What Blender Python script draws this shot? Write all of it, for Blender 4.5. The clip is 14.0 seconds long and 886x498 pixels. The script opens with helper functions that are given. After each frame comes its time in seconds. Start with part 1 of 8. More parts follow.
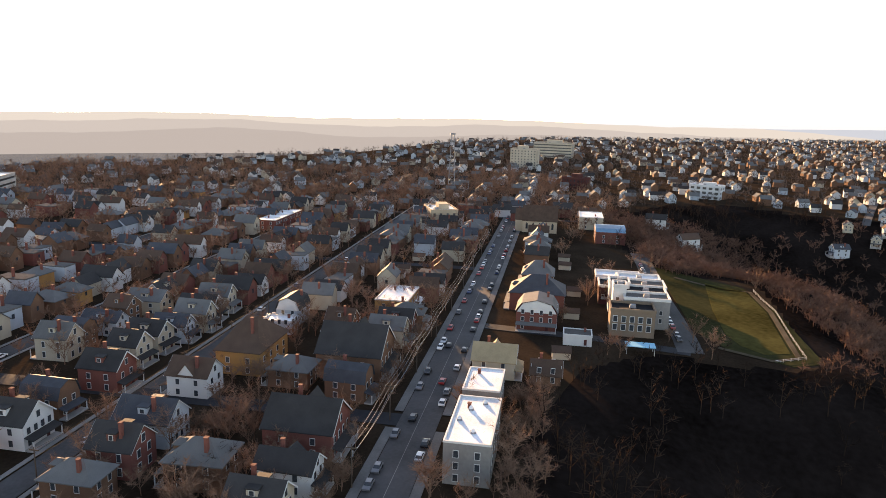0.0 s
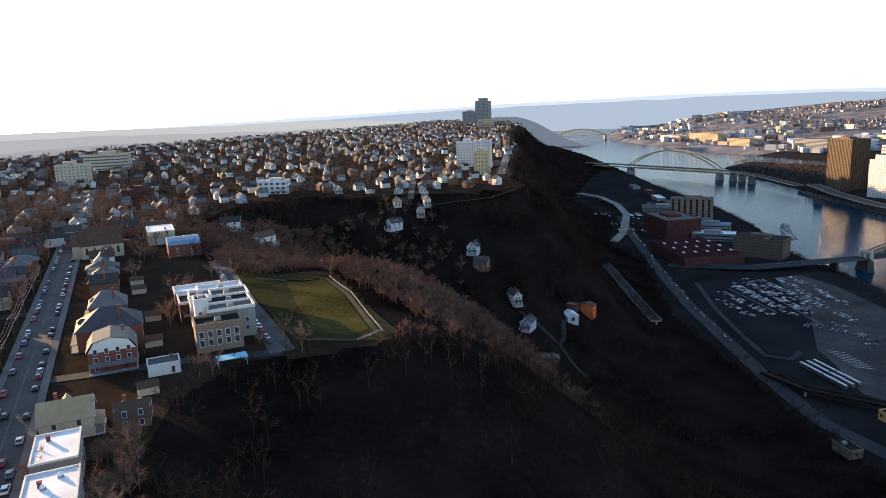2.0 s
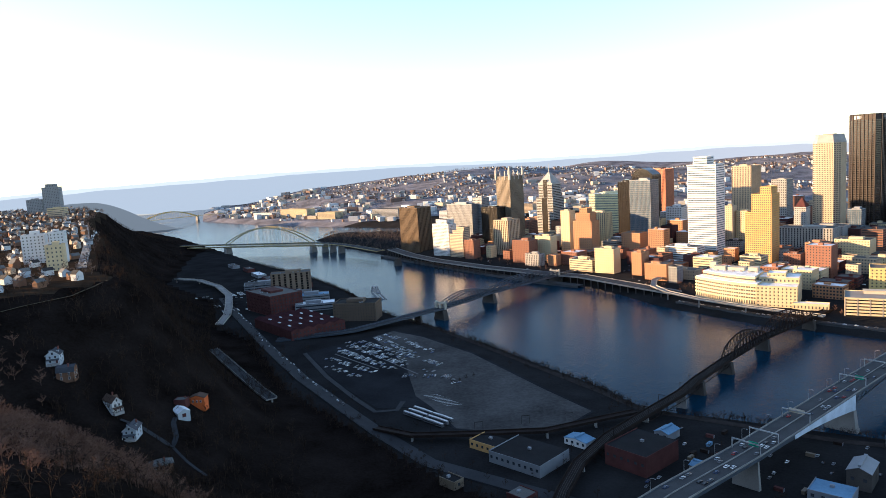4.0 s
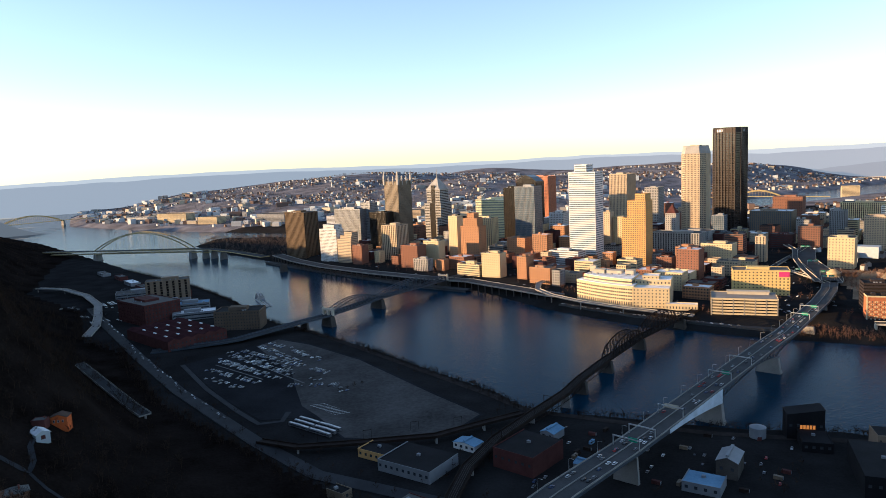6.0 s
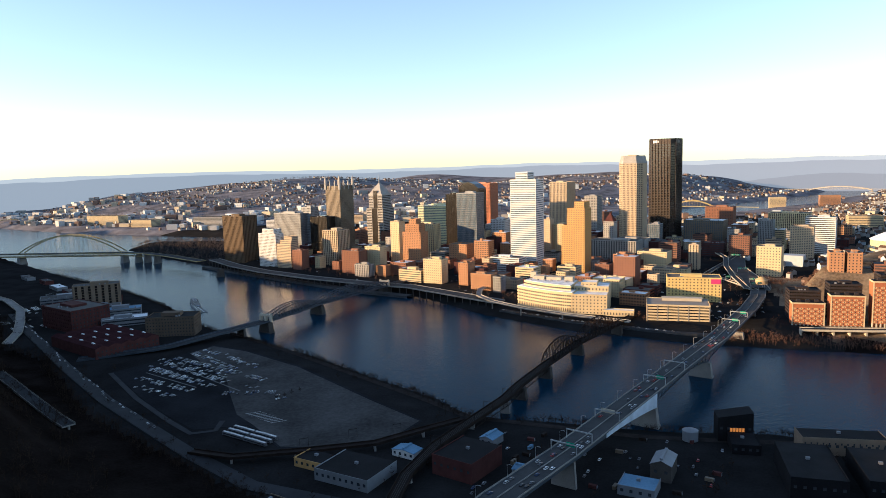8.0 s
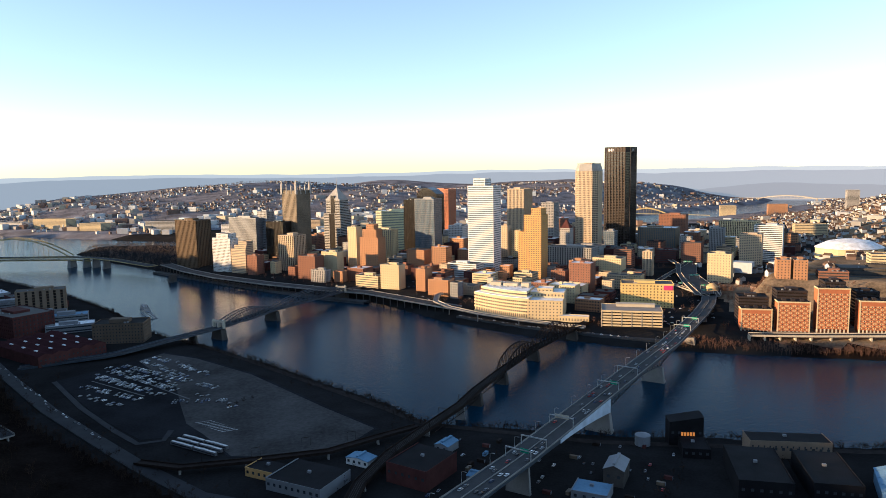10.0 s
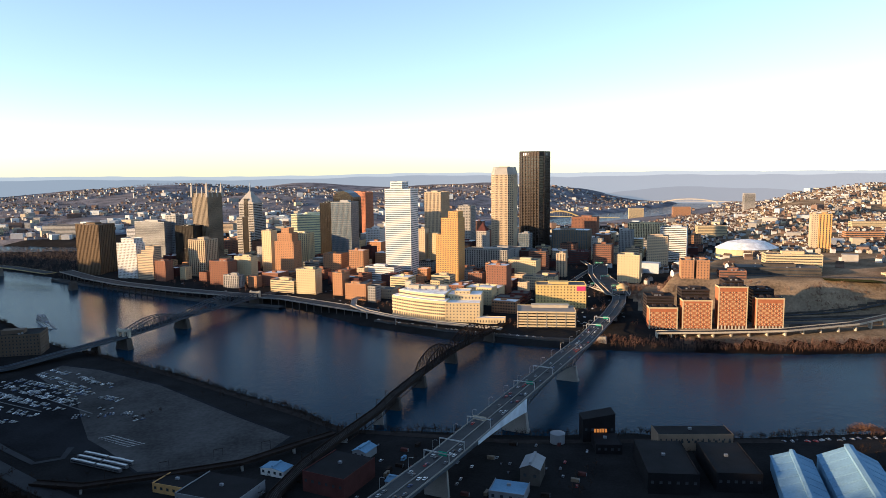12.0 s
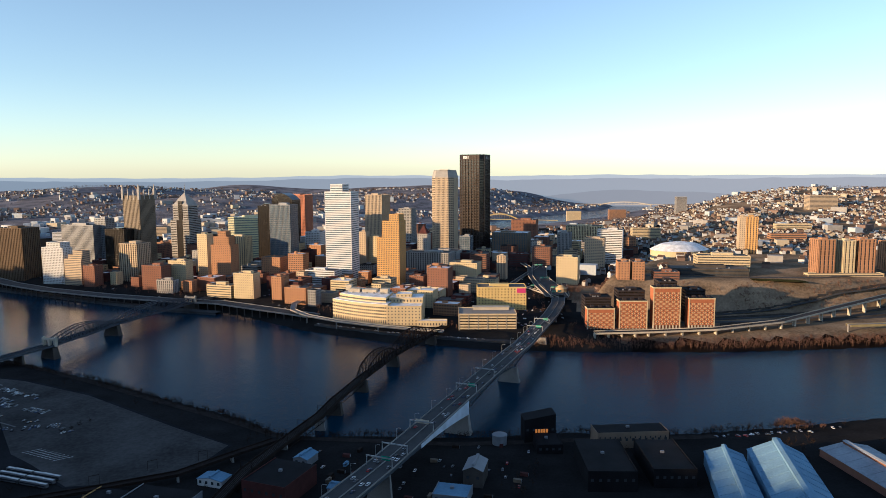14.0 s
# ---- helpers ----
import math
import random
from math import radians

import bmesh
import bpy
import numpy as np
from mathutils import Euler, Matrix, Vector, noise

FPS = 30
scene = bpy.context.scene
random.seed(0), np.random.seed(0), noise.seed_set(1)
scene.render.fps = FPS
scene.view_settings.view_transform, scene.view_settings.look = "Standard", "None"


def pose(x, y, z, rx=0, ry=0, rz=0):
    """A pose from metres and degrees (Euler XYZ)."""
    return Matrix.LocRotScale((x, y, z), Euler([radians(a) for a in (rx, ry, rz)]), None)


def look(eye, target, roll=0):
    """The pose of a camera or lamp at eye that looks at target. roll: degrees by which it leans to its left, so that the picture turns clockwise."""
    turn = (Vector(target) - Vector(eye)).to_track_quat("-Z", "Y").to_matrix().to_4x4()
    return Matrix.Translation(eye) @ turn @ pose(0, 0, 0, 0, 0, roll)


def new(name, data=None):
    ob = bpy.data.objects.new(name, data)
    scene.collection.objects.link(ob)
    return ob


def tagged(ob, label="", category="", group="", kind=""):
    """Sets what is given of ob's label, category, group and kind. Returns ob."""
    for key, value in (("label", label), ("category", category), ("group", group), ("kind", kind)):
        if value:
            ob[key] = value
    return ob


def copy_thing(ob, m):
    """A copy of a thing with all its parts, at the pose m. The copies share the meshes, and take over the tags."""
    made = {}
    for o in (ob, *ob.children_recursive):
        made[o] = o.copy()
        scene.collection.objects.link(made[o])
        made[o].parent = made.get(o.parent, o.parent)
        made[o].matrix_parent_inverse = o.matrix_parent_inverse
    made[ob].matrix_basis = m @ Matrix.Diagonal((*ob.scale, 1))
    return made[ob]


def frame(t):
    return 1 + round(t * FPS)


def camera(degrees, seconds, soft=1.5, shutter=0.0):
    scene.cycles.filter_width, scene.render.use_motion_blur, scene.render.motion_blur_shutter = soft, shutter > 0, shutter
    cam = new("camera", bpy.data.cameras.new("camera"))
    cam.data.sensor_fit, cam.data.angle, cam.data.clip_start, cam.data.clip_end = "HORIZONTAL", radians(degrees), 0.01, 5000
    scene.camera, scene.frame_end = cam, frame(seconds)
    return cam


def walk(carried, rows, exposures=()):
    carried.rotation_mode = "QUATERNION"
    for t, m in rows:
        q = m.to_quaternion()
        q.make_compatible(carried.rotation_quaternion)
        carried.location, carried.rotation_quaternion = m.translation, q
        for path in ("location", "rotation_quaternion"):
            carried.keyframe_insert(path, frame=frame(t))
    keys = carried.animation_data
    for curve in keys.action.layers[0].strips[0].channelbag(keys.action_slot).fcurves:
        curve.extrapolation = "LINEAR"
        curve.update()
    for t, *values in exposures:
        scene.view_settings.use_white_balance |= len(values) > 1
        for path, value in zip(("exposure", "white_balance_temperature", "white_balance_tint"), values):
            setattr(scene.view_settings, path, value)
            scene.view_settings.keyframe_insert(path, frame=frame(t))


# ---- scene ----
cam = camera(64.56, 14.0, soft=0.85)
PATH = [
    (0, pose(128.42, -470.13, 228.77, 78.121, -1.536, 88.172)),
    (0.5, pose(126.83, -467.98, 229.56, 78.242, -0.777, 82.089)),
    (1, pose(125.66, -466.50, 230.21, 78.250, 0.423, 71.297)),
    (1.5, pose(125.16, -465.29, 230.69, 78.071, 1.553, 61.085)),
    (2, pose(125.13, -464.49, 230.97, 77.814, 2.173, 53.821)),
    (2.5, pose(125.05, -463.69, 231.65, 79.217, 2.943, 44.715)),
    (3, pose(124.72, -462.87, 232.16, 82.472, 3.253, 36.658)),
    (3.5, pose(124.10, -461.93, 232.45, 82.912, 3.510, 28.730)),
    (4, pose(123.41, -460.84, 232.47, 82.496, 3.554, 21.511)),
    (4.2, pose(123.19, -460.30, 232.38, 82.394, 3.580, 19.714)),
    (6.5, pose(121.51, -452.44, 230.21, 82.543, 2.272, 11.365)),
    (7, pose(121.65, -451.39, 229.83, 82.621, 2.038, 10.020)),
    (7.5, pose(122.01, -450.67, 229.56, 82.718, 1.810, 8.740)),
    (8, pose(122.45, -450.06, 229.39, 82.807, 1.540, 7.879)),
    (10.5, pose(124.91, -446.85, 229.12, 83.264, 0.768, 3.483)),
    (11, pose(125.26, -446.35, 229.12, 83.302, 0.668, 2.057)),
    (11.5, pose(125.42, -445.94, 229.15, 83.370, 0.634, -0.111)),
    (12, pose(125.44, -445.54, 229.21, 83.373, 0.559, -2.123)),
    (12.5, pose(125.35, -445.18, 229.26, 83.406, 0.538, -4.069)),
    (13, pose(125.09, -444.84, 229.32, 83.465, 0.498, -5.703)),
    (13.5, pose(124.77, -444.56, 229.38, 83.516, 0.373, -6.498)),
    (14, pose(124.49, -444.30, 229.39, 83.560, 0.261, -6.971)),
]
walk(cam, PATH, [(0, 1.9, 7200, 15), (0.5, 1.85, 7200, 15), (1.0, 1.75, 6900, 13), (1.5, 1.65, 6400, 10), (2.0, 1.6, 5900, 8), (2.5, 1.75, 5700, 7), (3.0, 2.3, 5600, 7), (3.5, 2.15, 5600, 7), (4.0, 1.75, 5800, 7), (6.5, 1.2, 5800, 6), (11, 1.2, 5800, 5), (12.5, 1.15, 5700, 5), (14, 0.8, 5500, 5)])

# ---- sky and sun ----
SUN_BEARING, SUN_HEIGHT = 253.0, 8.5
world = bpy.data.worlds.new("sky")
scene.world = world
world.use_nodes = True
wn = world.node_tree
wn.nodes.clear()
sky = wn.nodes.new("ShaderNodeTexSky")
sky.sky_type, sky.sun_disc = "NISHITA", False
sky.sun_elevation, sky.sun_rotation = radians(SUN_HEIGHT), radians(SUN_BEARING)
sky.altitude, sky.air_density, sky.dust_density, sky.ozone_density = 100, 0.85, 0.25, 0.6
bg = wn.nodes.new("ShaderNodeBackground")
bg.inputs["Strength"].default_value = 0.108
wo = wn.nodes.new("ShaderNodeOutputWorld")
soften = wn.nodes.new("ShaderNodeHueSaturation")
soften.inputs["Saturation"].default_value, soften.inputs["Value"].default_value = 0.8, 1.15
wn.links.new(sky.outputs[0], soften.inputs["Color"])
cool = wn.nodes.new("ShaderNodeMix")
cool.data_type, cool.blend_type = "RGBA", "MULTIPLY"
cool.inputs["Factor"].default_value, cool.inputs["B"].default_value = 1.0, (0.955, 1.0, 1.1, 1)
wn.links.new(soften.outputs[0], cool.inputs["A"])
wn.links.new(cool.outputs["Result"], bg.inputs[0])
wn.links.new(bg.outputs[0], wo.inputs[0])
sun = new("sun", bpy.data.lights.new("sun", "SUN"))
sun.data.energy, sun.data.angle, sun.data.color = 5.6, radians(0.6), (1.0, 0.61, 0.3)
sb, se = radians(SUN_BEARING), radians(SUN_HEIGHT)
sun_dir = Vector((math.sin(sb) * math.cos(se), math.cos(sb) * math.cos(se), math.sin(se)))
sun.matrix_world = look(sun_dir * 3000, (0, 0, 0))


# ---- materials ----
def mat(name, rgb, rough=0.8, metal=0.0, amp=0.3, scale=0.4, bump=0.2, spread=0.0, spec=0.4, dist=0.05):
    """A surface with coarse stains, fine grain and relief; spread: how far alike objects differ in tone."""
    m = bpy.data.materials.new(name)
    m.use_nodes = True
    t = m.node_tree
    b = t.nodes["Principled BSDF"]
    b.inputs["Roughness"].default_value, b.inputs["Metallic"].default_value = rough, metal
    b.inputs["Specular IOR Level"].default_value = spec if rough < 0.7 else 0.08 if rough < 0.9 else 0.0
    co = t.nodes.new("ShaderNodeTexCoord")
    coarse, fine = t.nodes.new("ShaderNodeTexNoise"), t.nodes.new("ShaderNodeTexNoise")
    coarse.inputs["Scale"].default_value, coarse.inputs["Detail"].default_value = scale * 0.25, 5
    fine.inputs["Scale"].default_value, fine.inputs["Detail"].default_value = scale * 4, 4
    for n in (coarse, fine):
        t.links.new(co.outputs["Object"], n.inputs["Vector"])
    add = t.nodes.new("ShaderNodeMath")
    add.operation = "MULTIPLY_ADD"
    add.inputs[1].default_value = 0.45
    t.links.new(fine.outputs[0], add.inputs[0])
    t.links.new(coarse.outputs[0], add.inputs[2])
    last = add.outputs[0]
    if spread:
        oi, sp = t.nodes.new("ShaderNodeObjectInfo"), t.nodes.new("ShaderNodeMath")
        sp.operation = "MULTIPLY_ADD"
        sp.inputs[1].default_value = spread
        t.links.new(oi.outputs["Random"], sp.inputs[0])
        t.links.new(last, sp.inputs[2])
        last = sp.outputs[0]
    ramp = t.nodes.new("ShaderNodeMapRange")
    ramp.inputs["From Min"].default_value, ramp.inputs["From Max"].default_value = 0.4, 1.0 + spread
    t.links.new(last, ramp.inputs["Value"])
    mix = t.nodes.new("ShaderNodeMix")
    mix.data_type = "RGBA"
    lo, hi = [c * (1 - amp) for c in rgb], [min(1, c * (1 + amp)) for c in rgb]
    mix.inputs["A"].default_value, mix.inputs["B"].default_value = (*lo, 1), (*hi, 1)
    t.links.new(ramp.outputs[0], mix.inputs["Factor"])
    t.links.new(mix.outputs["Result"], b.inputs["Base Color"])
    if bump:
        bp = t.nodes.new("ShaderNodeBump")
        bp.inputs["Strength"].default_value, bp.inputs["Distance"].default_value = bump, dist
        t.links.new(fine.outputs[0], bp.inputs["Height"])
        t.links.new(bp.outputs[0], b.inputs["Normal"])
    return m


def water_mat():
    m = bpy.data.materials.new("river water")
    m.use_nodes = True
    t = m.node_tree
    b = t.nodes["Principled BSDF"]
    b.inputs["Base Color"].default_value = (0.005, 0.026, 0.05, 1)
    b.inputs["Roughness"].default_value, b.inputs["IOR"].default_value = 0.2, 1.33
    b.inputs["Specular IOR Level"].default_value = 0.06
    co = t.nodes.new("ShaderNodeTexCoord")
    mp = t.nodes.new("ShaderNodeMapping")
    mp.inputs["Scale"].default_value = (0.3, 0.6, 1)
    mp.inputs["Rotation"].default_value = (0, 0, 0.6)
    a, c = t.nodes.new("ShaderNodeTexNoise"), t.nodes.new("ShaderNodeTexNoise")
    a.inputs["Scale"].default_value, a.inputs["Detail"].default_value = 1.0, 4
    c.inputs["Scale"].default_value, c.inputs["Detail"].default_value = 0.06, 3
    t.links.new(co.outputs["Object"], mp.inputs[0])
    t.links.new(mp.outputs[0], a.inputs["Vector"])
    t.links.new(mp.outputs[0], c.inputs["Vector"])
    mr = t.nodes.new("ShaderNodeMapRange")
    mr.inputs["From Min"].default_value, mr.inputs["From Max"].default_value = 0.35, 0.7
    mr.inputs["To Min"].default_value, mr.inputs["To Max"].default_value = 0.05, 0.13
    t.links.new(c.outputs[0], mr.inputs["Value"])
    t.links.new(mr.outputs[0], b.inputs["Roughness"])
    bp = t.nodes.new("ShaderNodeBump")
    bp.inputs["Strength"].default_value, bp.inputs["Distance"].default_value = 0.55, 0.45
    t.links.new(a.outputs[0], bp.inputs["Height"])
    t.links.new(bp.outputs[0], b.inputs["Normal"])
    return m


WATER = water_mat()
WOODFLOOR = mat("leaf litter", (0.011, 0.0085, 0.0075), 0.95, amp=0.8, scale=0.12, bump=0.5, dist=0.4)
YARD = mat("winter yard grass", (0.032, 0.023, 0.016), 0.95, amp=0.45, scale=0.25, bump=0.4, dist=0.1)
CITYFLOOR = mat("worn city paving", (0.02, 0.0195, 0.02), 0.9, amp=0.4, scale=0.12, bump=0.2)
DUSTTWIG = mat("grey-brown far twigs", (0.115, 0.088, 0.076), 0.95, amp=0.4, scale=0.1, bump=0.0)
YARDTWIG = mat("brown yard tree twigs", (0.19, 0.118, 0.082), 0.95, amp=0.4, scale=0.1, bump=0.0)
# Distance haze is put into this far ground's pale bluish colour.
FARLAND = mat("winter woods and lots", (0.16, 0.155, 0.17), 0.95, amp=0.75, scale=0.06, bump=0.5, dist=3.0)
EARTH = mat("tan winter earth and dead grass", (0.18, 0.135, 0.092), 0.95, amp=0.8, scale=0.07, bump=0.5, dist=0.5)
GRAVEL = mat("pale worn gravel", (0.062, 0.059, 0.058), 0.95, amp=0.6, scale=0.08, bump=0.3)
BROWNSTONE = mat("brown stone", (0.12, 0.09, 0.068), 0.85, amp=0.2, scale=0.4)
SANDBRICK = mat("sand-brown brick", (0.2, 0.15, 0.11), 0.85, amp=0.15, scale=0.4)
FOOTPATH = mat("worn grass track", (0.085, 0.07, 0.05), 0.95, amp=0.4, scale=0.4)
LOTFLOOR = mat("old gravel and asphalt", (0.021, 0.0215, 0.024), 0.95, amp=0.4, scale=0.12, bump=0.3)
ASPHALT = mat("asphalt", (0.033, 0.034, 0.038), 0.85, amp=0.25, scale=0.3, bump=0.2)
CONCRETE = mat("concrete", (0.22, 0.21, 0.2), 0.85, amp=0.25, scale=0.3)
PAVE = mat("concrete pavement", (0.15, 0.145, 0.14), 0.9, amp=0.25, scale=0.5)
PAINT = mat("road paint", (0.6, 0.6, 0.58), 0.7, amp=0.3, scale=2)
GRASS = mat("mown grass", (0.05, 0.045, 0.016), 0.95, amp=0.75, scale=0.12, bump=0.5, dist=0.05)
GLASS = mat("dark window glass", (0.04, 0.045, 0.052), 0.12, amp=0.5, scale=0.3, bump=0.0, spec=0.7)
BLINDS = mat("window glass with pale blinds", (0.06, 0.058, 0.056), 0.3, amp=0.7, scale=1.5, bump=0.0, spec=0.6)
BLUEGLASS = mat("blue-grey curtain glass", (0.07, 0.10, 0.13), 0.15, amp=0.4, scale=0.2, bump=0.0, spec=0.8)
BLACKGLASS = mat("bronze-black glass", (0.02, 0.017, 0.015), 0.15, amp=0.4, scale=0.3, bump=0.0, spec=0.7)
RUSTSTEEL = mat("weathered dark steel", (0.026, 0.018, 0.016), 0.55, 0.3, amp=0.3, scale=0.3)
WHITECLAD = mat("white metal cladding", (0.54, 0.55, 0.56), 0.75, amp=0.08, scale=0.2, bump=0.05)
CREAM = mat("cream stone", (0.5, 0.41, 0.26), 0.8, amp=0.15, scale=0.4, spread=0.25)
TAN = mat("tan stone", (0.42, 0.335, 0.24), 0.8, amp=0.2, scale=0.4, spread=0.3)
GREYSTONE = mat("grey stone", (0.30, 0.29, 0.28), 0.85, amp=0.25, scale=0.4, spread=0.3)
ORANGESTONE = mat("golden-orange stone", (0.50, 0.30, 0.12), 0.8, amp=0.15, scale=0.4)
BRICK = mat("red brick", (0.2, 0.1, 0.07), 0.85, amp=0.25, scale=0.8, spread=0.4)
ORANGEBRICK = mat("orange brick", (0.34, 0.185, 0.105), 0.85, amp=0.2, scale=0.8, spread=0.3)
DARKBRICK = mat("dark maroon brick", (0.075, 0.03, 0.028), 0.85, amp=0.3, scale=0.6)
BROWNCLAD = mat("brown cladding", (0.15, 0.115, 0.08), 0.6, amp=0.2, scale=0.3)
REDTOWER = mat("red granite", (0.40, 0.12, 0.05), 0.5, amp=0.15, scale=0.3)
GREENCLAD = mat("pale yellow-green panels", (0.46, 0.44, 0.27), 0.6, amp=0.15, scale=0.3)
GREYMETAL = mat("grey metal", (0.20, 0.21, 0.23), 0.6, 0.2, amp=0.15, scale=0.4)
ROOFGREY = mat("grey roof gravel", (0.12, 0.115, 0.11), 0.95, amp=0.35, scale=0.3, spread=0.4)
ROOFWHITE = mat("white roof membrane", (0.66, 0.68, 0.71), 0.6, amp=0.35, scale=0.5)
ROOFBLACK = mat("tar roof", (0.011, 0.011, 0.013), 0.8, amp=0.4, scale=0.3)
BLUEROOF = mat("pale blue metal roof", (0.14, 0.25, 0.37), 0.75, 0.0, amp=0.25, scale=0.15)
BRIDGEBLUE = mat("dark blue-grey bridge paint", (0.032, 0.043, 0.06), 0.6, amp=0.3, scale=0.4)
BRIDGEYELLOW = mat("ochre bridge paint", (0.34, 0.27, 0.12), 0.6, amp=0.25, scale=0.4)
BRIDGEBLACK = mat("rusty black bridge steel", (0.02, 0.014, 0.012), 0.8, amp=0.4, scale=0.5)
GALV = mat("galvanised steel", (0.42, 0.43, 0.44), 0.45, 0.6, amp=0.15, scale=1)
SIGNGREEN = mat("green sign sheet", (0.0, 0.22, 0.13), 0.5, amp=0.1, scale=1)
SIGNPINK = mat("magenta sign sheet", (0.5, 0.04, 0.16), 0.5, amp=0.1, scale=1)
WOODPOLE = mat("weathered timber", (0.09, 0.07, 0.055), 0.9, amp=0.3, scale=2)
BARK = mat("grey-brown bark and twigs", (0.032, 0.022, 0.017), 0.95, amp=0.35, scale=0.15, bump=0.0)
# Far twigs are paler and more lilac than BARK: haze put into colour.
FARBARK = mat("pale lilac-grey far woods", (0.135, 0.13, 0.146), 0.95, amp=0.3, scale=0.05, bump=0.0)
DARKSTONE = mat("soot-dark pier stone", (0.07, 0.062, 0.056), 0.9, amp=0.3, scale=0.3)
TRACK = mat("dark track timber", (0.03, 0.026, 0.024), 0.9, amp=0.3, scale=0.6)
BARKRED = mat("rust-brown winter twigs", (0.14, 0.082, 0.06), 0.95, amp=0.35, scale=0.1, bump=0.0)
BRIDGEROAD = mat("pale worn bridge concrete", (0.058, 0.058, 0.06), 0.85, amp=0.3, scale=0.25, bump=0.2)
# Paler than ASPHALT: the sky's sheen on streets is put into the colour.
STREET = mat("worn street asphalt", (0.075, 0.073, 0.074), 0.85, amp=0.3, scale=0.3, bump=0.2)
PALECON = mat("pale sunlit concrete", (0.42, 0.38, 0.31), 0.85, amp=0.2, scale=0.3)


# ---- mesh building ----
class M:
    """Collects boxes, prisms and beams into one mesh."""

    def __init__(self):
        self.v, self.f = [], []

    def add(self, vs, fs):
        o = len(self.v)
        self.v.extend(vs)
        self.f.extend([tuple(i + o for i in f) for f in fs])
        return self

    def box(self, x0, x1, y0, y1, z0, z1):
        return self.add([(x0, y0, z0), (x1, y0, z0), (x1, y1, z0), (x0, y1, z0), (x0, y0, z1), (x1, y0, z1), (x1, y1, z1), (x0, y1, z1)],
                        [(3, 2, 1, 0), (4, 5, 6, 7), (0, 1, 5, 4), (1, 2, 6, 5), (2, 3, 7, 6), (3, 0, 4, 7)])

    def prism(self, poly, z0, z1, top=None):
        n = len(poly)
        top = top or poly
        vs = [(x, y, z0) for x, y in poly] + [(x, y, z1) for x, y in top]
        return self.add(vs, [tuple(reversed(range(n))), tuple(range(n, 2 * n))] + [(i, (i + 1) % n, n + (i + 1) % n, n + i) for i in range(n)])

    def cyl(self, x, y, z0, z1, r, n=8, r2=None):
        r2 = r if r2 is None else r2
        ring = lambda q: [(x + q * math.cos(6.2832 * i / n), y + q * math.sin(6.2832 * i / n)) for i in range(n)]
        return self.prism(ring(r), z0, z1, ring(max(r2, 0.001)))

    def beam(self, p, q, w, h=None):
        h = h or w
        p, q = Vector(p), Vector(q)
        d = (q - p).normalized()
        s = d.cross(Vector((0, 0, 1)))
        s = s.normalized() if s.length > 1e-3 else Vector((1, 0, 0))
        u = s.cross(d)
        vs = [tuple(e + s * (w / 2 * a) + u * (h / 2 * b)) for e in (p, q) for a, b in ((-1, -1), (1, -1), (1, 1), (-1, 1))]
        return self.add(vs, [(3, 2, 1, 0), (4, 5, 6, 7), (0, 1, 5, 4), (1, 2, 6, 5), (2, 3, 7, 6), (3, 0, 4, 7)])

    def gable(self, x0, x1, y0, y1, z0, z1, over=0.5, thick=0.25):
        """Two roof slabs with the ridge along y."""
        xm, k = (x0 + x1) / 2, (z1 - z0) / ((x1 - x0) / 2)
        prof = [(x0 - over, z0 - k * over), (xm, z1), (x1 + over, z0 - k * over)]
        prof += [(a, c + thick) for a, c in reversed(prof)]
        vs = [(a, yy, c) for yy in (y0 - over, y1 + over) for a, c in prof]
        return self.add(vs, [(0, 1, 4, 5), (1, 2, 3, 4), (11, 10, 7, 6), (10, 9, 8, 7)] + [((i + 1) % 6, i, i + 6, (i + 1) % 6 + 6) for i in range(6)])

    def hip(self, x0, x1, y0, y1, z0, z1, over=0.5, ridge=0.25):
        x0, x1, y0, y1 = x0 - over, x1 + over, y0 - over, y1 + over
        xm, ym = (x0 + x1) / 2, (y0 + y1) / 2
        r = max(0.2, (y1 - y0) * ridge)
        vs = [(x0, y0, z0), (x1, y0, z0), (x1, y1, z0), (x0, y1, z0), (xm, ym - r, z1), (xm, ym + r, z1)]
        lo = [(a, b, z0 - 0.25) for a, b, c in vs[:4]]
        return self.add(vs + lo, [(0, 1, 4), (1, 2, 5, 4), (2, 3, 5), (3, 0, 4, 5), (6, 7, 1, 0), (7, 8, 2, 1), (8, 9, 3, 2), (9, 6, 0, 3), (9, 8, 7, 6)])

    def data(self, name, material, second=None, from_face=0):
        me = bpy.data.meshes.new(name)
        me.from_pydata(self.v, [], self.f)
        me.materials.append(material)
        if second:
            me.materials.append(second)
            for p in me.polygons[from_face:]:
                p.material_index = 1
        return me


def thing(name, label, category, x=0, y=0, z=0, rz=0, group="", kind=""):
    e = new(name)
    e.empty_display_size = 0.5
    e.matrix_basis = pose(x, y, z, 0, 0, rz)
    return tagged(e, label, category, group, kind)


def part(name, m, material, parent, label=""):
    ob = new(name, m.data(name, material) if isinstance(m, M) else m)
    ob.parent = parent
    return tagged(ob, label)


def trimesh(name, v, t, material):
    """A mesh of triangles straight from arrays."""
    me = bpy.data.meshes.new(name)
    me.vertices.add(len(v))
    me.vertices.foreach_set("co", np.asarray(v, dtype=np.float32).ravel())
    me.loops.add(len(t) * 3)
    me.loops.foreach_set("vertex_index", np.asarray(t, dtype=np.int32).ravel())
    me.polygons.add(len(t))
    me.polygons.foreach_set("loop_start", np.arange(0, len(t) * 3, 3, dtype=np.int32))
    me.update(calc_edges=True)
    me.materials.append(material)
    return me


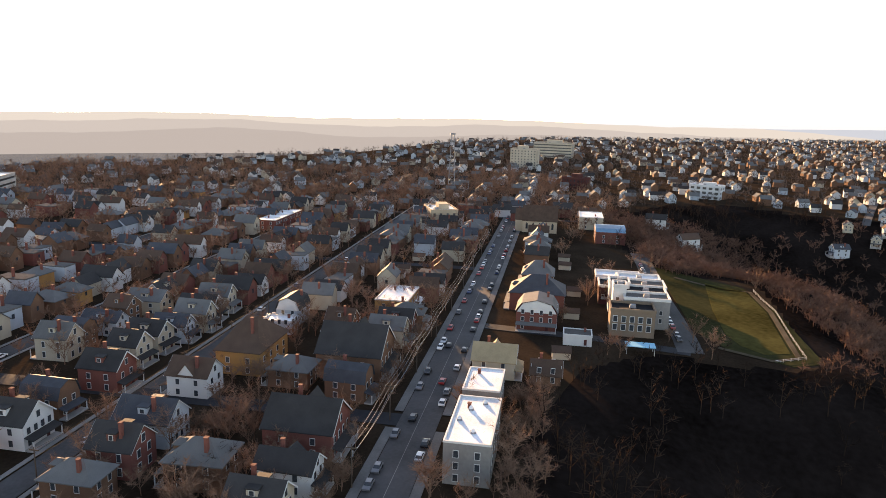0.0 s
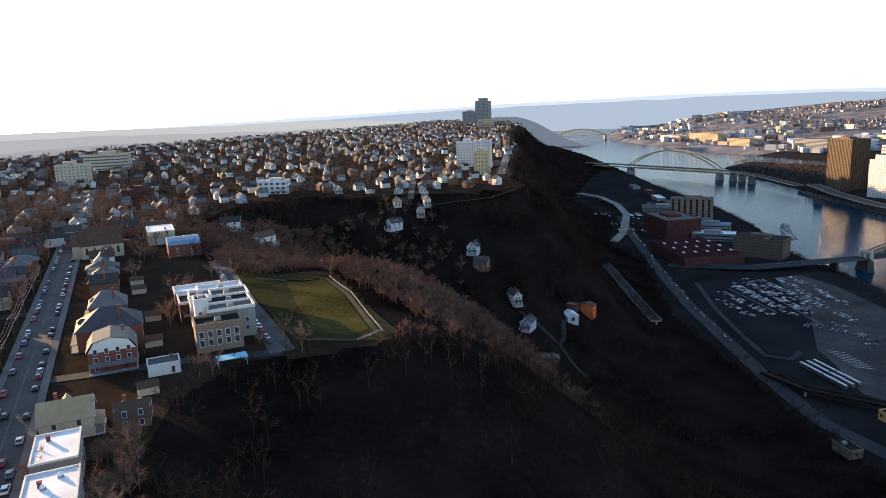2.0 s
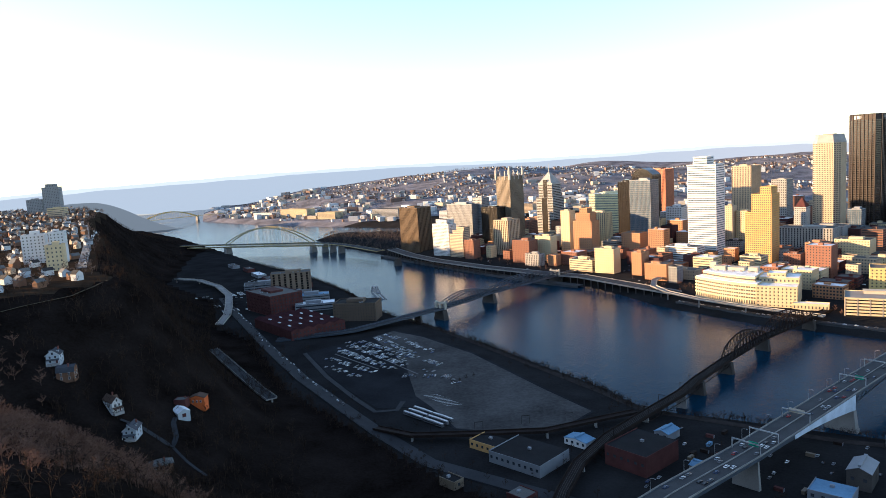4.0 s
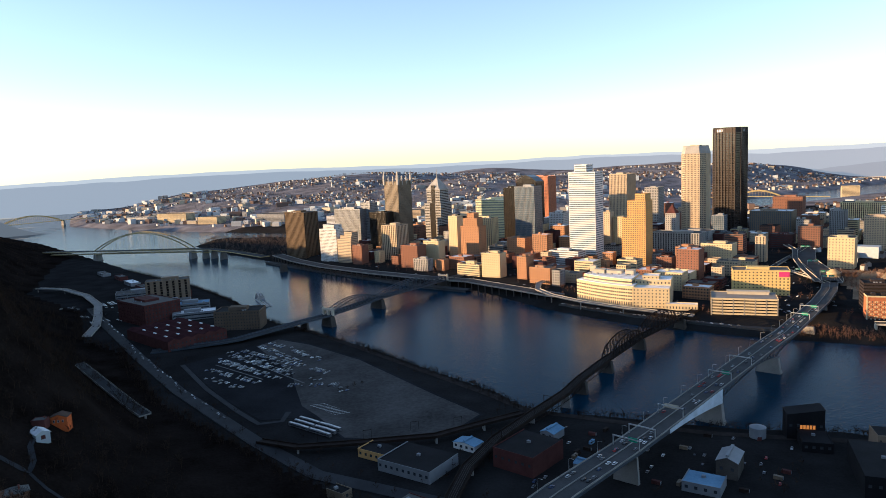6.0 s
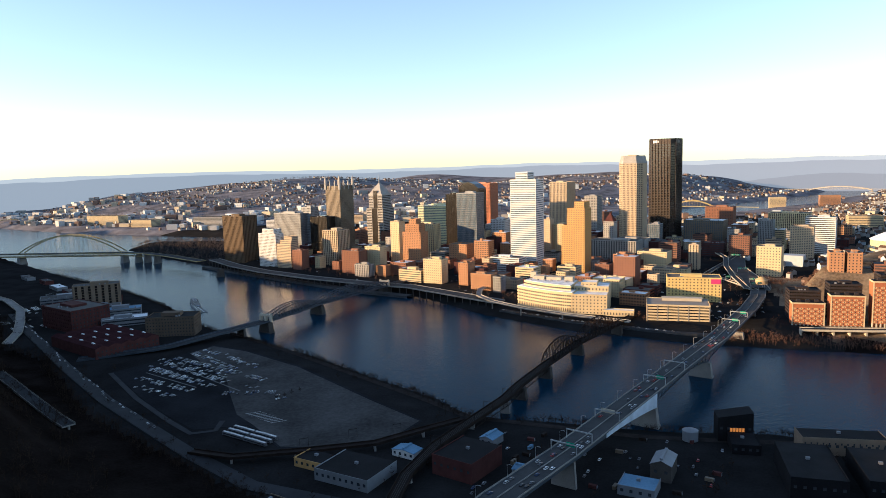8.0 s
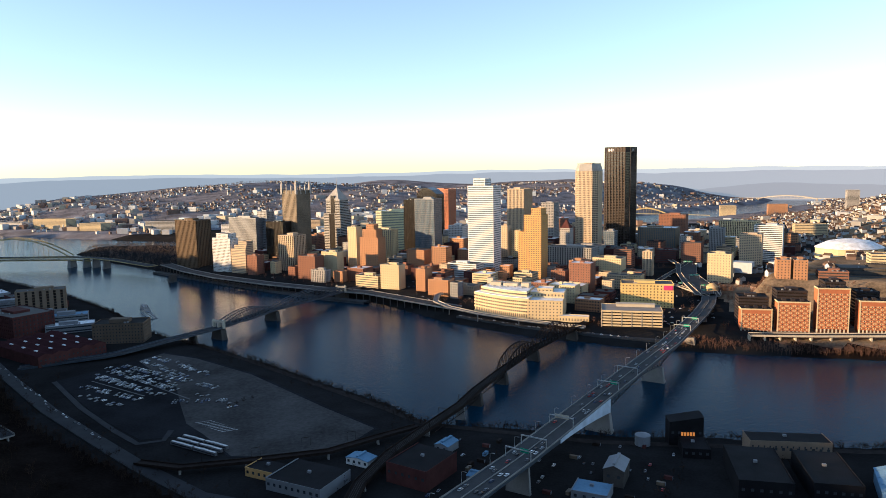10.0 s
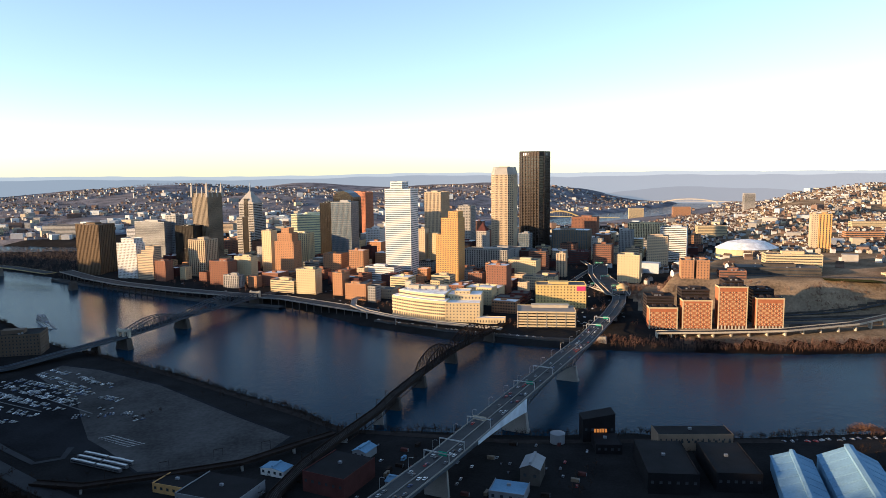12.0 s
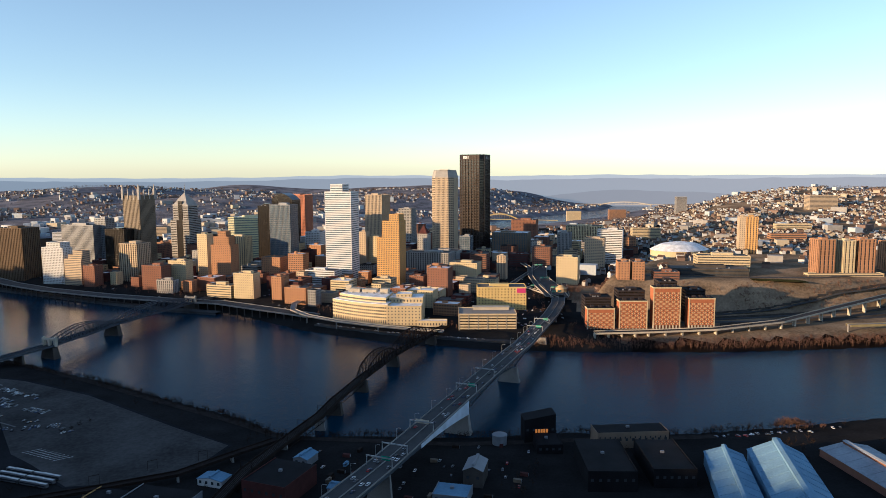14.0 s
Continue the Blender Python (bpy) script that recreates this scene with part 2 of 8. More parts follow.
# ---- plan of the land ----
SOUTH_BANK = [(3500, -700), (1300, 110), (800, 130), (600, 126), (505, 116), (400, 112), (303, 128), (241, 128), (57, 153), (18, 200), (-60, 262), (-162, 348), (-320, 453), (-389, 505), (-497, 625), (-658, 761), (-917, 934), (-1192, 1142), (-1700, 1520), (-2300, 1900), (-2950, 2500), (-3500, 3300), (-4300, 4800)]
NORTH_BANK = [(-3700, 5000), (-3050, 3500), (-2600, 2720), (-2150, 2180), (-1744, 1983), (-1359, 1836), (-901, 1700), (-450, 1800), (0, 1990), (400, 2280), (720, 2620), (1000, 2900), (1300, 3180), (1560, 3480), (1740, 3850), (1850, 4350)]
POINT = [(2080, 4250), (1990, 3750), (1740, 3320), (1480, 3020), (1180, 2640), (820, 2300), (450, 2050), (0, 1760), (-400, 1600), (-800, 1540), (-1075, 1520), (-1040, 1385), (-830, 1208), (-618, 1056), (-510, 978), (-334, 851), (-180, 750), (-91, 715), (-37, 658), (42, 568), (160, 480), (295, 422), (352, 405), (453, 387), (594, 368), (792, 364), (1300, 400), (2000, 250), (3500, -350)]
RIVER = SOUTH_BANK + NORTH_BANK + POINT
SOUTHLAND = SOUTH_BANK + [(-6000, 6500), (-7000, -6500), (7000, -6500), (5000, -1000)]
PLATEAU = [(1500, -900), (400, -640), (120, -540), (10, -452), (-40, -440), (-85, -415), (-100, -385), (-88, -366), (-84, -338), (-190, -308), (-215, -345), (-300, -352), (-400, -325), (-470, -255), (-480, -190), (-430, -150), (-385, -80), (-364, -13), (-420, 15), (-550, 133), (-708, 292), (-1040, 560), (-1330, 872), (-1540, 1010), (-1800, 1120), (-1900, 980), (-1780, 600), (-1690, 200), (-1603, -146), (-1379, -398), (-1026, -560), (-846, -720), (-659, -920), (-527, -1100), (300, -1600), (1500, -1600)]
FLATS = [(3500, -900), (1500, -200), (600, -110), (400, -100), (200, -85), (60, -70), (-20, -48), (-100, -5), (-149, 30), (-220, 75), (-300, 130), (-458, 290), (-560, 340), (-690, 500), (-930, 650), (-1150, 960), (-1240, 1120)]
FLATS = FLATS + SOUTH_BANK[17::-1]
BLUFF = [(455, 575), (520, 560), (674, 522), (855, 515), (1500, 560), (3500, 300), (3500, 2500), (1500, 2500), (900, 1300), (620, 800), (520, 700)]


def inside(poly, x, y):
    p = np.asarray(poly, float)
    res = np.zeros(x.shape, bool)
    for (x1, y1), (x2, y2) in zip(p, np.roll(p, -1, 0)):
        if y1 != y2:
            res ^= ((y1 > y) != (y2 > y)) & (x < (x2 - x1) * (y - y1) / (y2 - y1) + x1)
    return res


def away(poly, x, y):
    """Distance to the outline of a polygon."""
    p = np.asarray(poly, float)
    d = np.full(x.shape, 1e9)
    for (x1, y1), (x2, y2) in zip(p, np.roll(p, -1, 0)):
        ux, uy = x2 - x1, y2 - y1
        s = np.clip(((x - x1) * ux + (y - y1) * uy) / (ux * ux + uy * uy), 0, 1)
        d = np.minimum(d, (x - x1 - s * ux) ** 2 + (y - y1 - s * uy) ** 2)
    return np.sqrt(d)


def ease(v):
    v = np.clip(v, 0, 1)
    return v * v * (3 - 2 * v)


def waves(x, y, size):
    """Smooth rolling relief from -1 to 1."""
    x, y = x / size, y / size
    return (np.sin(x * 1.7 + 1.3 * np.sin(y * 1.1 + 0.4)) + np.sin(y * 1.9 + 1.6 * np.sin(x * 0.9 + 2.1)) + 0.6 * np.sin(2.7 * x - 2.2 * y + 1.0)) / 2.6


def land(x, y):
    """Height of the ground, and what it is: 0 river bed, 1 woods, 2 yards, 3 city, 4 far land, 5 bare earth."""
    x, y = np.asarray(x, float), np.asarray(y, float)
    wet, dw = inside(RIVER, x, y), away(RIVER, x, y)
    south, top, flat = inside(SOUTHLAND, x, y), inside(PLATEAU, x, y), inside(FLATS, x, y)
    dp, df = away(PLATEAU, x, y), np.minimum(away(FLATS, x, y), dw)
    r = np.hypot(x - 120, y + 450)
    roll, fine = waves(x, y, 420), waves(x, y, 90)
    far = ease((r - 1600) / 2800)
    out_w = ease((r - 900) / 300)
    valley = np.where((r > 800) & (df > 350), 92 * ease(dp / 450) * ease((df - 350) / 500), 0)
    hs = np.where(top, 146 + far * (14 * roll + 10), np.where(flat | (df < 1), 8.0, 8 + 138 * (ease(df / (df + dp + 1e-6)) ** 1.9 * (1 - out_w) + (df / (df + dp + 1e-6)) ** 1.7 * out_w) + 4 * fine * ease(df / 40) * ease(dp / 40) - valley))
    hn = 14 + 5 * ease((dw - 90) / 250)
    hn = hn + np.where(inside(BLUFF, x, y), 40 * ease(away(BLUFF, x, y) / 45) * ease(0.15 + (x - np.interp(y, [575, 700, 800, 1300, 2500], [455, 520, 620, 900, 1500])) / np.interp(y, [600, 800, 1000], [30, 60, 300])), 0)
    out = ease((r - 1500) / 1700)
    north, east = ease((dw - 300 - 350 * ease((600 - x) / 500)) / 560), ease((dw - 500) / 900) * ease((x - 500) / 900)
    hill = east + (north - east) * np.maximum(ease((y - 1700) / 1000), ease((-1200 - x) / 400))
    hn = hn + hill * out * (34 + 20 * roll + 9 * waves(x, y, 170)) + far * ease((dw - 150) / 500) * (64 + 14 * roll)
    h = np.where(south, hs, hn)
    h = np.where(wet, -3.0, h) * 1.0
    bank = np.where(wet, -3 * ease(dw / 14), np.minimum(h, 0.0 + 4.5 * ease(dw / 9) + (h - 4.5) * ease((dw - 9) / 40)))
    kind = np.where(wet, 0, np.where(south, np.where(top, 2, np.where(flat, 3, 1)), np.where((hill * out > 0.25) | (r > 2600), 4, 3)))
    kind = np.where(~wet & ~south & inside(BLUFF, x, y) | ~wet & ~south & (x > 470) & (y < 760), 5, kind)
    kind = np.where((kind == 5) & (dw < 34), 1, kind)
    kind = np.where(south & ~top & (r > 800) & (valley > 4), 4, kind)
    return bank, kind


# a coarse table of heights and distances, to look up places quickly
TX, TY, TS = -4500, -1800, 12.0
tx, ty = np.meshgrid(TX + TS * np.arange(690), TY + TS * np.arange(530))
TABLE_H = land(tx, ty)[0]
TABLE_TOP = np.where(inside(PLATEAU, tx, ty), 1, -1) * away(PLATEAU, tx, ty)
TABLE_WET = np.where(inside(RIVER, tx, ty), 1, -1) * away(RIVER, tx, ty)
TABLE_SOUTH = np.where(inside(SOUTHLAND, tx, ty), 1.0, -1.0)


def lookup(table, x, y):
    u, v = (x - TX) / TS, (y - TY) / TS
    a, b = min(max(int(u), 0), 688), min(max(int(v), 0), 528)
    u, v = u - a, v - b
    return float((table[b, a] * (1 - u) + table[b, a + 1] * u) * (1 - v) + (table[b + 1, a] * (1 - u) + table[b + 1, a + 1] * u) * v)


def gz(x, y):
    return lookup(TABLE_H, x, y)


# ---- ground, one sheet to the horizon ----
vis = np.arange(226, 412, 0.4)
rest = np.arange(412, 586, 3.0)
ang = np.radians(np.concatenate([vis, rest]))
rad = 6 * np.exp(np.arange(360) / 359 * math.log(4960 / 6))
A, RR = np.meshgrid(ang, rad)
GX, GY = 120 + RR * np.sin(A), -450 + RR * np.cos(A)
GZ, GK = land(GX.ravel(), GY.ravel())
nA, nR = len(ang), len(rad)
gv = np.stack([GX.ravel(), GY.ravel(), GZ], 1)
i, j = np.meshgrid(np.arange(nR - 1), np.arange(nA), indexing="ij")
j2 = (j + 1) % nA
q = np.stack([i * nA + j, (i + 1) * nA + j, (i + 1) * nA + j2, i * nA + j2], -1).reshape(-1, 4)
gt = np.concatenate([q[:, [0, 2, 1]], q[:, [0, 3, 2]]])
centre = np.array([[len(gv), k, (k + 1) % nA] for k in range(nA)])[:, [0, 2, 1]]
gv = np.concatenate([gv, [[120, -450, gz(120, -450)]]])
GKC = np.append(GK, 1)
gt = np.concatenate([gt, centre])
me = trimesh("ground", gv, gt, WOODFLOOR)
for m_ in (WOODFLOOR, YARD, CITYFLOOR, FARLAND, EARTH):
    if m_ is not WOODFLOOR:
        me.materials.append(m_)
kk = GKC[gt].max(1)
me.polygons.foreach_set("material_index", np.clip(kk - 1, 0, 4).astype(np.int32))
me.polygons.foreach_set("use_smooth", np.ones(len(gt), bool))
ground = tagged(new("ground", me), "wintry land of flats, wooded slopes and plateau", "ground", kind="structure")
wm = M()
wm.prism([(120 + 4950 * math.sin(k * 0.0873), -450 + 4950 * math.cos(k * 0.0873)) for k in range(72, 0, -1)], -0.6, 0.0)
tagged(new("water", wm.data("water", WATER)), "dark rippled river water", "river", kind="structure")


def ribbon(name, pts, width, material, label, dz=0.15, z=None, category="road", thick=0.12, step=12.0):
    """A strip of paving that follows a line over the ground."""
    line = []
    for (x1, y1), (x2, y2) in zip(pts, pts[1:]):
        n = max(1, int(math.hypot(x2 - x1, y2 - y1) / step))
        line += [(x1 + (x2 - x1) * k / n, y1 + (y2 - y1) * k / n) for k in range(n)]
    line.append(pts[-1])
    vs, fs = [], []
    for k, (x, y) in enumerate(line):
        a, b = line[max(k - 1, 0)], line[min(k + 1, len(line) - 1)]
        d = math.hypot(b[0] - a[0], b[1] - a[1])
        nx, ny = -(b[1] - a[1]) / d * width / 2, (b[0] - a[0]) / d * width / 2
        h = (max(gz(x + nx, y + ny), gz(x - nx, y - ny), gz(x, y)) if z is None else z) + dz
        vs += [(x + nx, y + ny, h), (x - nx, y - ny, h), (x + nx, y + ny, h - thick), (x - nx, y - ny, h - thick)]
    for k in range(len(line) - 1):
        o = 4 * k
        fs += [(o, o + 4, o + 5, o + 1), (o + 2, o + 3, o + 7, o + 6), (o, o + 2, o + 6, o + 4), (o + 1, o + 5, o + 7, o + 3)]
    m = M().add(vs, fs)
    return tagged(new(name, m.data(name, material)), label, category, kind="structure")


# ---- office blocks ----
def facade(x0, x1, y0, y1, z0, z1, style, fh, bay):
    """Cladding bands and piers that stand proud of the glazing."""
    m = M()
    nf = max(1, int((z1 - z0) / fh))
    fh = (z1 - z0) / nf
    band = {"grid": 0.46, "bands": 0.6, "piers": 0.18, "glass": 0.1, "ribs": 0.12, "punched": 0.56}[style]
    wide = {"grid": 0.38, "bands": 0.0, "piers": 0.5, "glass": 0.1, "ribs": 0.62, "punched": 0.64}[style]
    out_b, out_p = (0.35, 0.5) if style in ("piers", "ribs") else (0.45, 0.38)
    for k in range(nf + 1):
        zc = z0 + k * fh
        m.box(x0 - out_b, x1 + out_b, y0 - out_b, y1 + out_b, max(z0, zc - fh * band / 2), min(z1, zc + fh * band / 2) + (0.02 if k == nf else 0))
    if wide:
        for lo, hi, side in ((x0, x1, 0), (y0, y1, 1)):
            n = max(1, round((hi - lo) / bay))
            w = (hi - lo) / n
            for k in range(n + 1):
                c, hw = lo + k * w, w * wide / 2
                for e0, e1 in (((y0 - out_p, y0 + 0.3), (y1 - 0.3, y1 + out_p)) if side == 0 else ((x0 - out_p, x0 + 0.3), (x1 - 0.3, x1 + out_p))):
                    if side == 0:
                        m.box(max(x0 - out_p, c - hw), min(x1 + out_p, c + hw), e0, e1, z0, z1 + 0.05)
                    else:
                        m.box(e0, e1, max(y0 - out_p, c - hw), min(y1 + out_p, c + hw), z0, z1 + 0.05)
    else:
        for cx in (x0, x1):
            for cy in (y0, y1):
                m.box(cx - 0.36, cx + 0.36, cy - 0.36, cy + 0.36, z0, z1)
    return m


rnd = random.Random(7)


def rooftop(e, x0, x1, y0, y1, z, clad, roof=None, units=True):
    m = M()
    m.box(x0 - 0.4, x1 + 0.4, y0 - 0.4, y1 + 0.4, z, z + 0.3)
    rf = part("roof", m, roof or ROOFGREY, e)
    p = M()
    for a in ((x0 - 0.5, x1 + 0.5, y0 - 0.5, y0), (x0 - 0.5, x1 + 0.5, y1, y1 + 0.5), (x0 - 0.5, x0, y0, y1), (x1, x1 + 0.5, y0, y1)):
        p.box(*a, z, z + 1.2)
    part("parapet", p, clad, e)
    if units:
        w, d = x1 - x0, y1 - y0
        u = M()
        cx, cy = x0 + w * rnd.uniform(0.4, 0.6), y0 + d * rnd.uniform(0.45, 0.6)
        u.box(cx - w * 0.2, cx + w * 0.2, cy - d * 0.2, cy + d * 0.2, z + 0.3, z + rnd.uniform(3, 5))
        part("penthouse", u, clad, rf)
        for k in range(3):
            ux, uy = x0 + w * rnd.uniform(0.1, 0.85), y0 + d * rnd.uniform(0.08, 0.25)
            part("roof_unit", M().prism([(ux, uy), (ux + 2.2, uy), (ux + 2.2, uy + 1.8), (ux, uy + 1.8)], z + 0.3, z + 2.1, [(ux + 0.2, uy + 0.2), (ux + 2, uy + 0.2), (ux + 2, uy + 1.6), (ux + 0.2, uy + 1.6)]), GREYMETAL, rf)


def block(label, cx, cy, a, b, top, th=205, clad=TAN, style="grid", fh=3.9, bay=4.2, glass=None, roof=None, z0=None, tiers=(), units=True, name="office_building", category="building", group="", shed=False):
    """A building from its nearest corner: a metres of front to the left, b metres of side to the back. th: bearing that the front faces.
    tiers: higher setbacks as (x0, x1, y0, y1, top) in parts of a and b."""
    z0 = min(gz(cx, cy), gz(cx - 0.5 * a, cy + 0.5 * b)) - 0.5 if z0 is None else z0
    e = thing(name, label, category, cx, cy, z0, 180 - th, group)
    h = top - z0
    glass = glass or (BLINDS if clad in (CREAM, WHITECLAD, TAN, ORANGESTONE, PALECON) else GLASS)
    part("glazing", M().box(-a + 0.1, -0.1, 0.1, b - 0.1, 0, h), glass, e)
    part("cladding", facade(-a, 0, 0, b, 0, h, style, fh, bay), clad, e)
    rooftop(e, -a, 0, 0, b, h, clad, roof, units and not tiers)
    if shed:
        u, v = rnd.uniform(-0.75, -0.45) * a, rnd.uniform(0.2, 0.5) * b
        part("penthouse", M().box(u, u + rnd.uniform(4, 8), v, v + rnd.uniform(4, 7), h, h + rnd.uniform(3, 5.5)), clad, e)
    low = h
    for x0, x1, y0, y1, t in tiers:
        t -= z0
        part("glazing", M().box(-a * x1 + 0.1, -a * x0 - 0.1, b * y0 + 0.1, b * y1 - 0.1, low, t), glass, e)
        part("cladding", facade(-a * x1, -a * x0, b * y0, b * y1, low + 0.3, t, style, fh, bay), clad, e)
        rooftop(e, -a * x1, -a * x0, b * y0, b * y1, t, clad, roof, False)
        low = t
    return e


# ---- downtown: tall buildings ----
def spire_tower():
    e = thing("glass_tower", "neo-gothic mirrored glass tower with corner spires", "skyscraper", -331, 1100, 18, -25)
    a, b, h = 42, 46, 160
    part("glazing", M().box(-a, 0, 0, b, 0, h), BLACKGLASS, e)
    part("cladding", facade(-a, 0, 0, b, 0, h, "ribs", 4.0, 3.4), BROWNCLAD, e)
    part("roof", M().box(-a - 0.3, 0.3, -0.3, b + 0.3, h, h + 0.6), ROOFGREY, e)
    for x, y, t, w in [(-a, 0, 24, 4.6), (0, 0, 24, 4.6), (0, b, 24, 4.6), (-a, b, 24, 4.6), (-a * 0.67, 0, 13, 2.2), (-a * 0.33, 0, 13, 2.2), (0, b * 0.33, 13, 2.2), (0, b * 0.67, 13, 2.2), (-a, b * 0.33, 13, 2.2), (-a, b * 0.67, 13, 2.2), (-a * 0.67, b, 13, 2.2), (-a * 0.33, b, 13, 2.2)]:
        m = M().prism([(x - w / 2, y - w / 2), (x + w / 2, y - w / 2), (x + w / 2, y + w / 2), (x - w / 2, y + w / 2)], h - 8, h + t * 0.45)
        m.prism([(x - w / 2, y - w / 2), (x + w / 2, y - w / 2), (x + w / 2, y + w / 2), (x - w / 2, y + w / 2)], h + t * 0.45, h + t, [(x - 0.1, y - 0.1), (x + 0.1, y - 0.1), (x + 0.1, y + 0.1), (x - 0.1, y + 0.1)])
        part("spire", m, GREYSTONE, e)


def pyramid_tower():
    e = thing("granite_tower", "granite office tower with pyramid roof and mast", "skyscraper", -274, 1281, 18, -25)
    a, b, h = 52, 46, 95
    part("glazing", M().box(-a + 0.2, -0.2, 0.2, b - 0.2, 0, h), BLACKGLASS, e)
    part("cladding", facade(-a, -a * 0.68, 0, b, 0, h, "bands", 4, 5), GREYSTONE, e)
    part("cladding", facade(-a * 0.32, 0, 0, b, 0, h, "bands", 4, 5), GREYSTONE, e)
    x0, x1, y0, y1, h2 = -a + 5, -5, 5, b - 5, 128
    part("glazing", M().box(x0 + 0.2, x1 - 0.2, y0 + 0.2, y1 - 0.2, h, h2), BLACKGLASS, e)
    part("cladding", facade(x0, x0 + 14, y0, y1, h, h2, "bands", 4, 5), GREYSTONE, e)
    part("cladding", facade(x1 - 14, x1, y0, y1, h, h2, "bands", 4, 5), GREYSTONE, e)
    part("band", M().box(x0 - 0.8, x1 + 0.8, y0 - 0.8, y1 + 0.8, h2, h2 + 4), GREYSTONE, e)
    xm, ym = (x0 + x1) / 2, (y0 + y1) / 2
    sq = lambda r: [(xm - r, ym - r), (xm + r, ym - r), (xm + r, ym + r), (xm - r, ym + r)]
    part("pyramid_roof", M().prism(sq(19), h2 + 4, h2 + 14, sq(13)).prism(sq(13), h2 + 14, h2 + 30, sq(2.2)), GREYSTONE, e, "sloping granite and copper pyramid")
    part("mast", M().cyl(xm, ym, h2 + 30, h2 + 44, 1.7, 8, 1.1).cyl(xm, ym, h2 + 44, h2 + 54, 0.7, 6, 0.3), GREYMETAL, e)
    part("centre_glazing", M().box(xm - 6, xm + 6, y0 - 0.9, y0 + 1, h + 3, h2 + 12), BLACKGLASS, e, "dark glass slot below the pyramid")


def steel_tower():
    e = thing("steel_tower", "very tall dark weathering-steel tower with flat roof", "skyscraper", 430, 1256, 20, -30)
    a, b, h = 62, 60, 246
    outline = lambda q: [(-a + 9 - q, -q), (-9 + q, -q), (q, 9 - q), (q, b - 9 + q), (-9 + q, b + q), (-a + 9 - q, b + q), (-a - q, b - 9 + q), (-a - q, 9 - q)]
    part("glazing", M().prism(outline(0), 0, h), BLACKGLASS, e)
    m = M()
    for k in range(64):
        m.prism(outline(0.25), k * h / 64, k * h / 64 + 1.5)
    part("spandrel_cladding", m, RUSTSTEEL, e)
    for k in range(7):
        x = -a + 9 + k * (a - 18) / 6
        part("column", M().box(x - 0.9, x + 0.9, -1.5, 0.2, 0, h), RUSTSTEEL, e)
        part("column", M().box(x - 0.9, x + 0.9, b - 0.2, b + 1.5, 0, h), RUSTSTEEL, e)
        y = 9 + k * (b - 18) / 6
        part("column", M().box(-0.2, 1.5, y - 0.9, y + 0.9, 0, h), RUSTSTEEL, e)
        part("column", M().box(-a - 1.5, -a + 0.2, y - 0.9, y + 0.9, 0, h), RUSTSTEEL, e)
    part("crown", M().prism(outline(0.8), h - 12, h), RUSTSTEEL, e, "plain dark band below the roof")
    part("roof", M().prism(outline(0.4), h, h + 0.6), ROOFBLACK, e)
    # pale lettering blocks on the top band, drawn as plain shapes
    for x in (-a + 12, -a + 17, -a + 22):
        part("sign", M().box(x, x + 3.6, -1.3, -0.85, h - 9.5, h - 3.5), ROOFWHITE, e, "plain white sign shape")
    part("sign", M().box(0.85, 1.3, 20, 32, h - 9.5, h - 4), GREYMETAL, e)


def mansard_tower():
    e = thing("office_tower", "tall pale stone octagonal tower with mansard top", "skyscraper", 337, 1116, 20, -25)
    a, b, h, c = 52, 50, 192, 11
    o = lambda q, cc: [(-a + cc - q, -q), (-cc + q, -q), (q, cc - q), (q, b - cc + q), (-cc + q, b + q), (-a + cc - q, b + q), (-a - q, b - cc + q), (-a - q, cc - q)]
    part("glazing", M().prism(o(0, c), 0, h), GLASS, e)
    m = M()
    for k in range(49):
        m.prism(o(0.3, c), k * h / 48 - 0.9, k * h / 48 + 0.9)
    for k in range(11):
        x = -a + c + k * (a - 2 * c) / 10
        m.box(x - 0.8, x + 0.8, -0.5, 0.2, 0, h).box(x - 0.8, x + 0.8, b - 0.2, b + 0.5, 0, h)
        y = c + k * (b - 2 * c) / 10
        m.box(-0.2, 0.5, y - 0.8, y + 0.8, 0, h).box(-a - 0.5, -a + 0.2, y - 0.8, y + 0.8, 0, h)
    for k in range(8):
        p, q2 = o(0.1, c)[k], o(0.1, c)[(k + 1) % 8]
        for s in (0.02, 0.35, 0.65, 0.98) if k % 2 else ():
            x, y = p[0] + (q2[0] - p[0]) * s, p[1] + (q2[1] - p[1]) * s
            m.cyl(x, y, 0, h, 0.7, 6)
    part("cladding", m, TAN, e)
    part("mansard", M().prism(o(0.6, c), h, h + 2).prism(o(0.3, c), h + 2, h + 16, o(-3, c - 1)), GREYSTONE, e, "sloping grey mansard roof")
    part("roof", M().prism(o(-3, c - 1), h + 16, h + 16.6), ROOFGREY, e)
    part("penthouse", M().box(-a + 16, -16, 16, b - 16, h + 16, h + 18), TAN, e)


spire_tower(), pyramid_tower(), steel_tower(), mansard_tower()

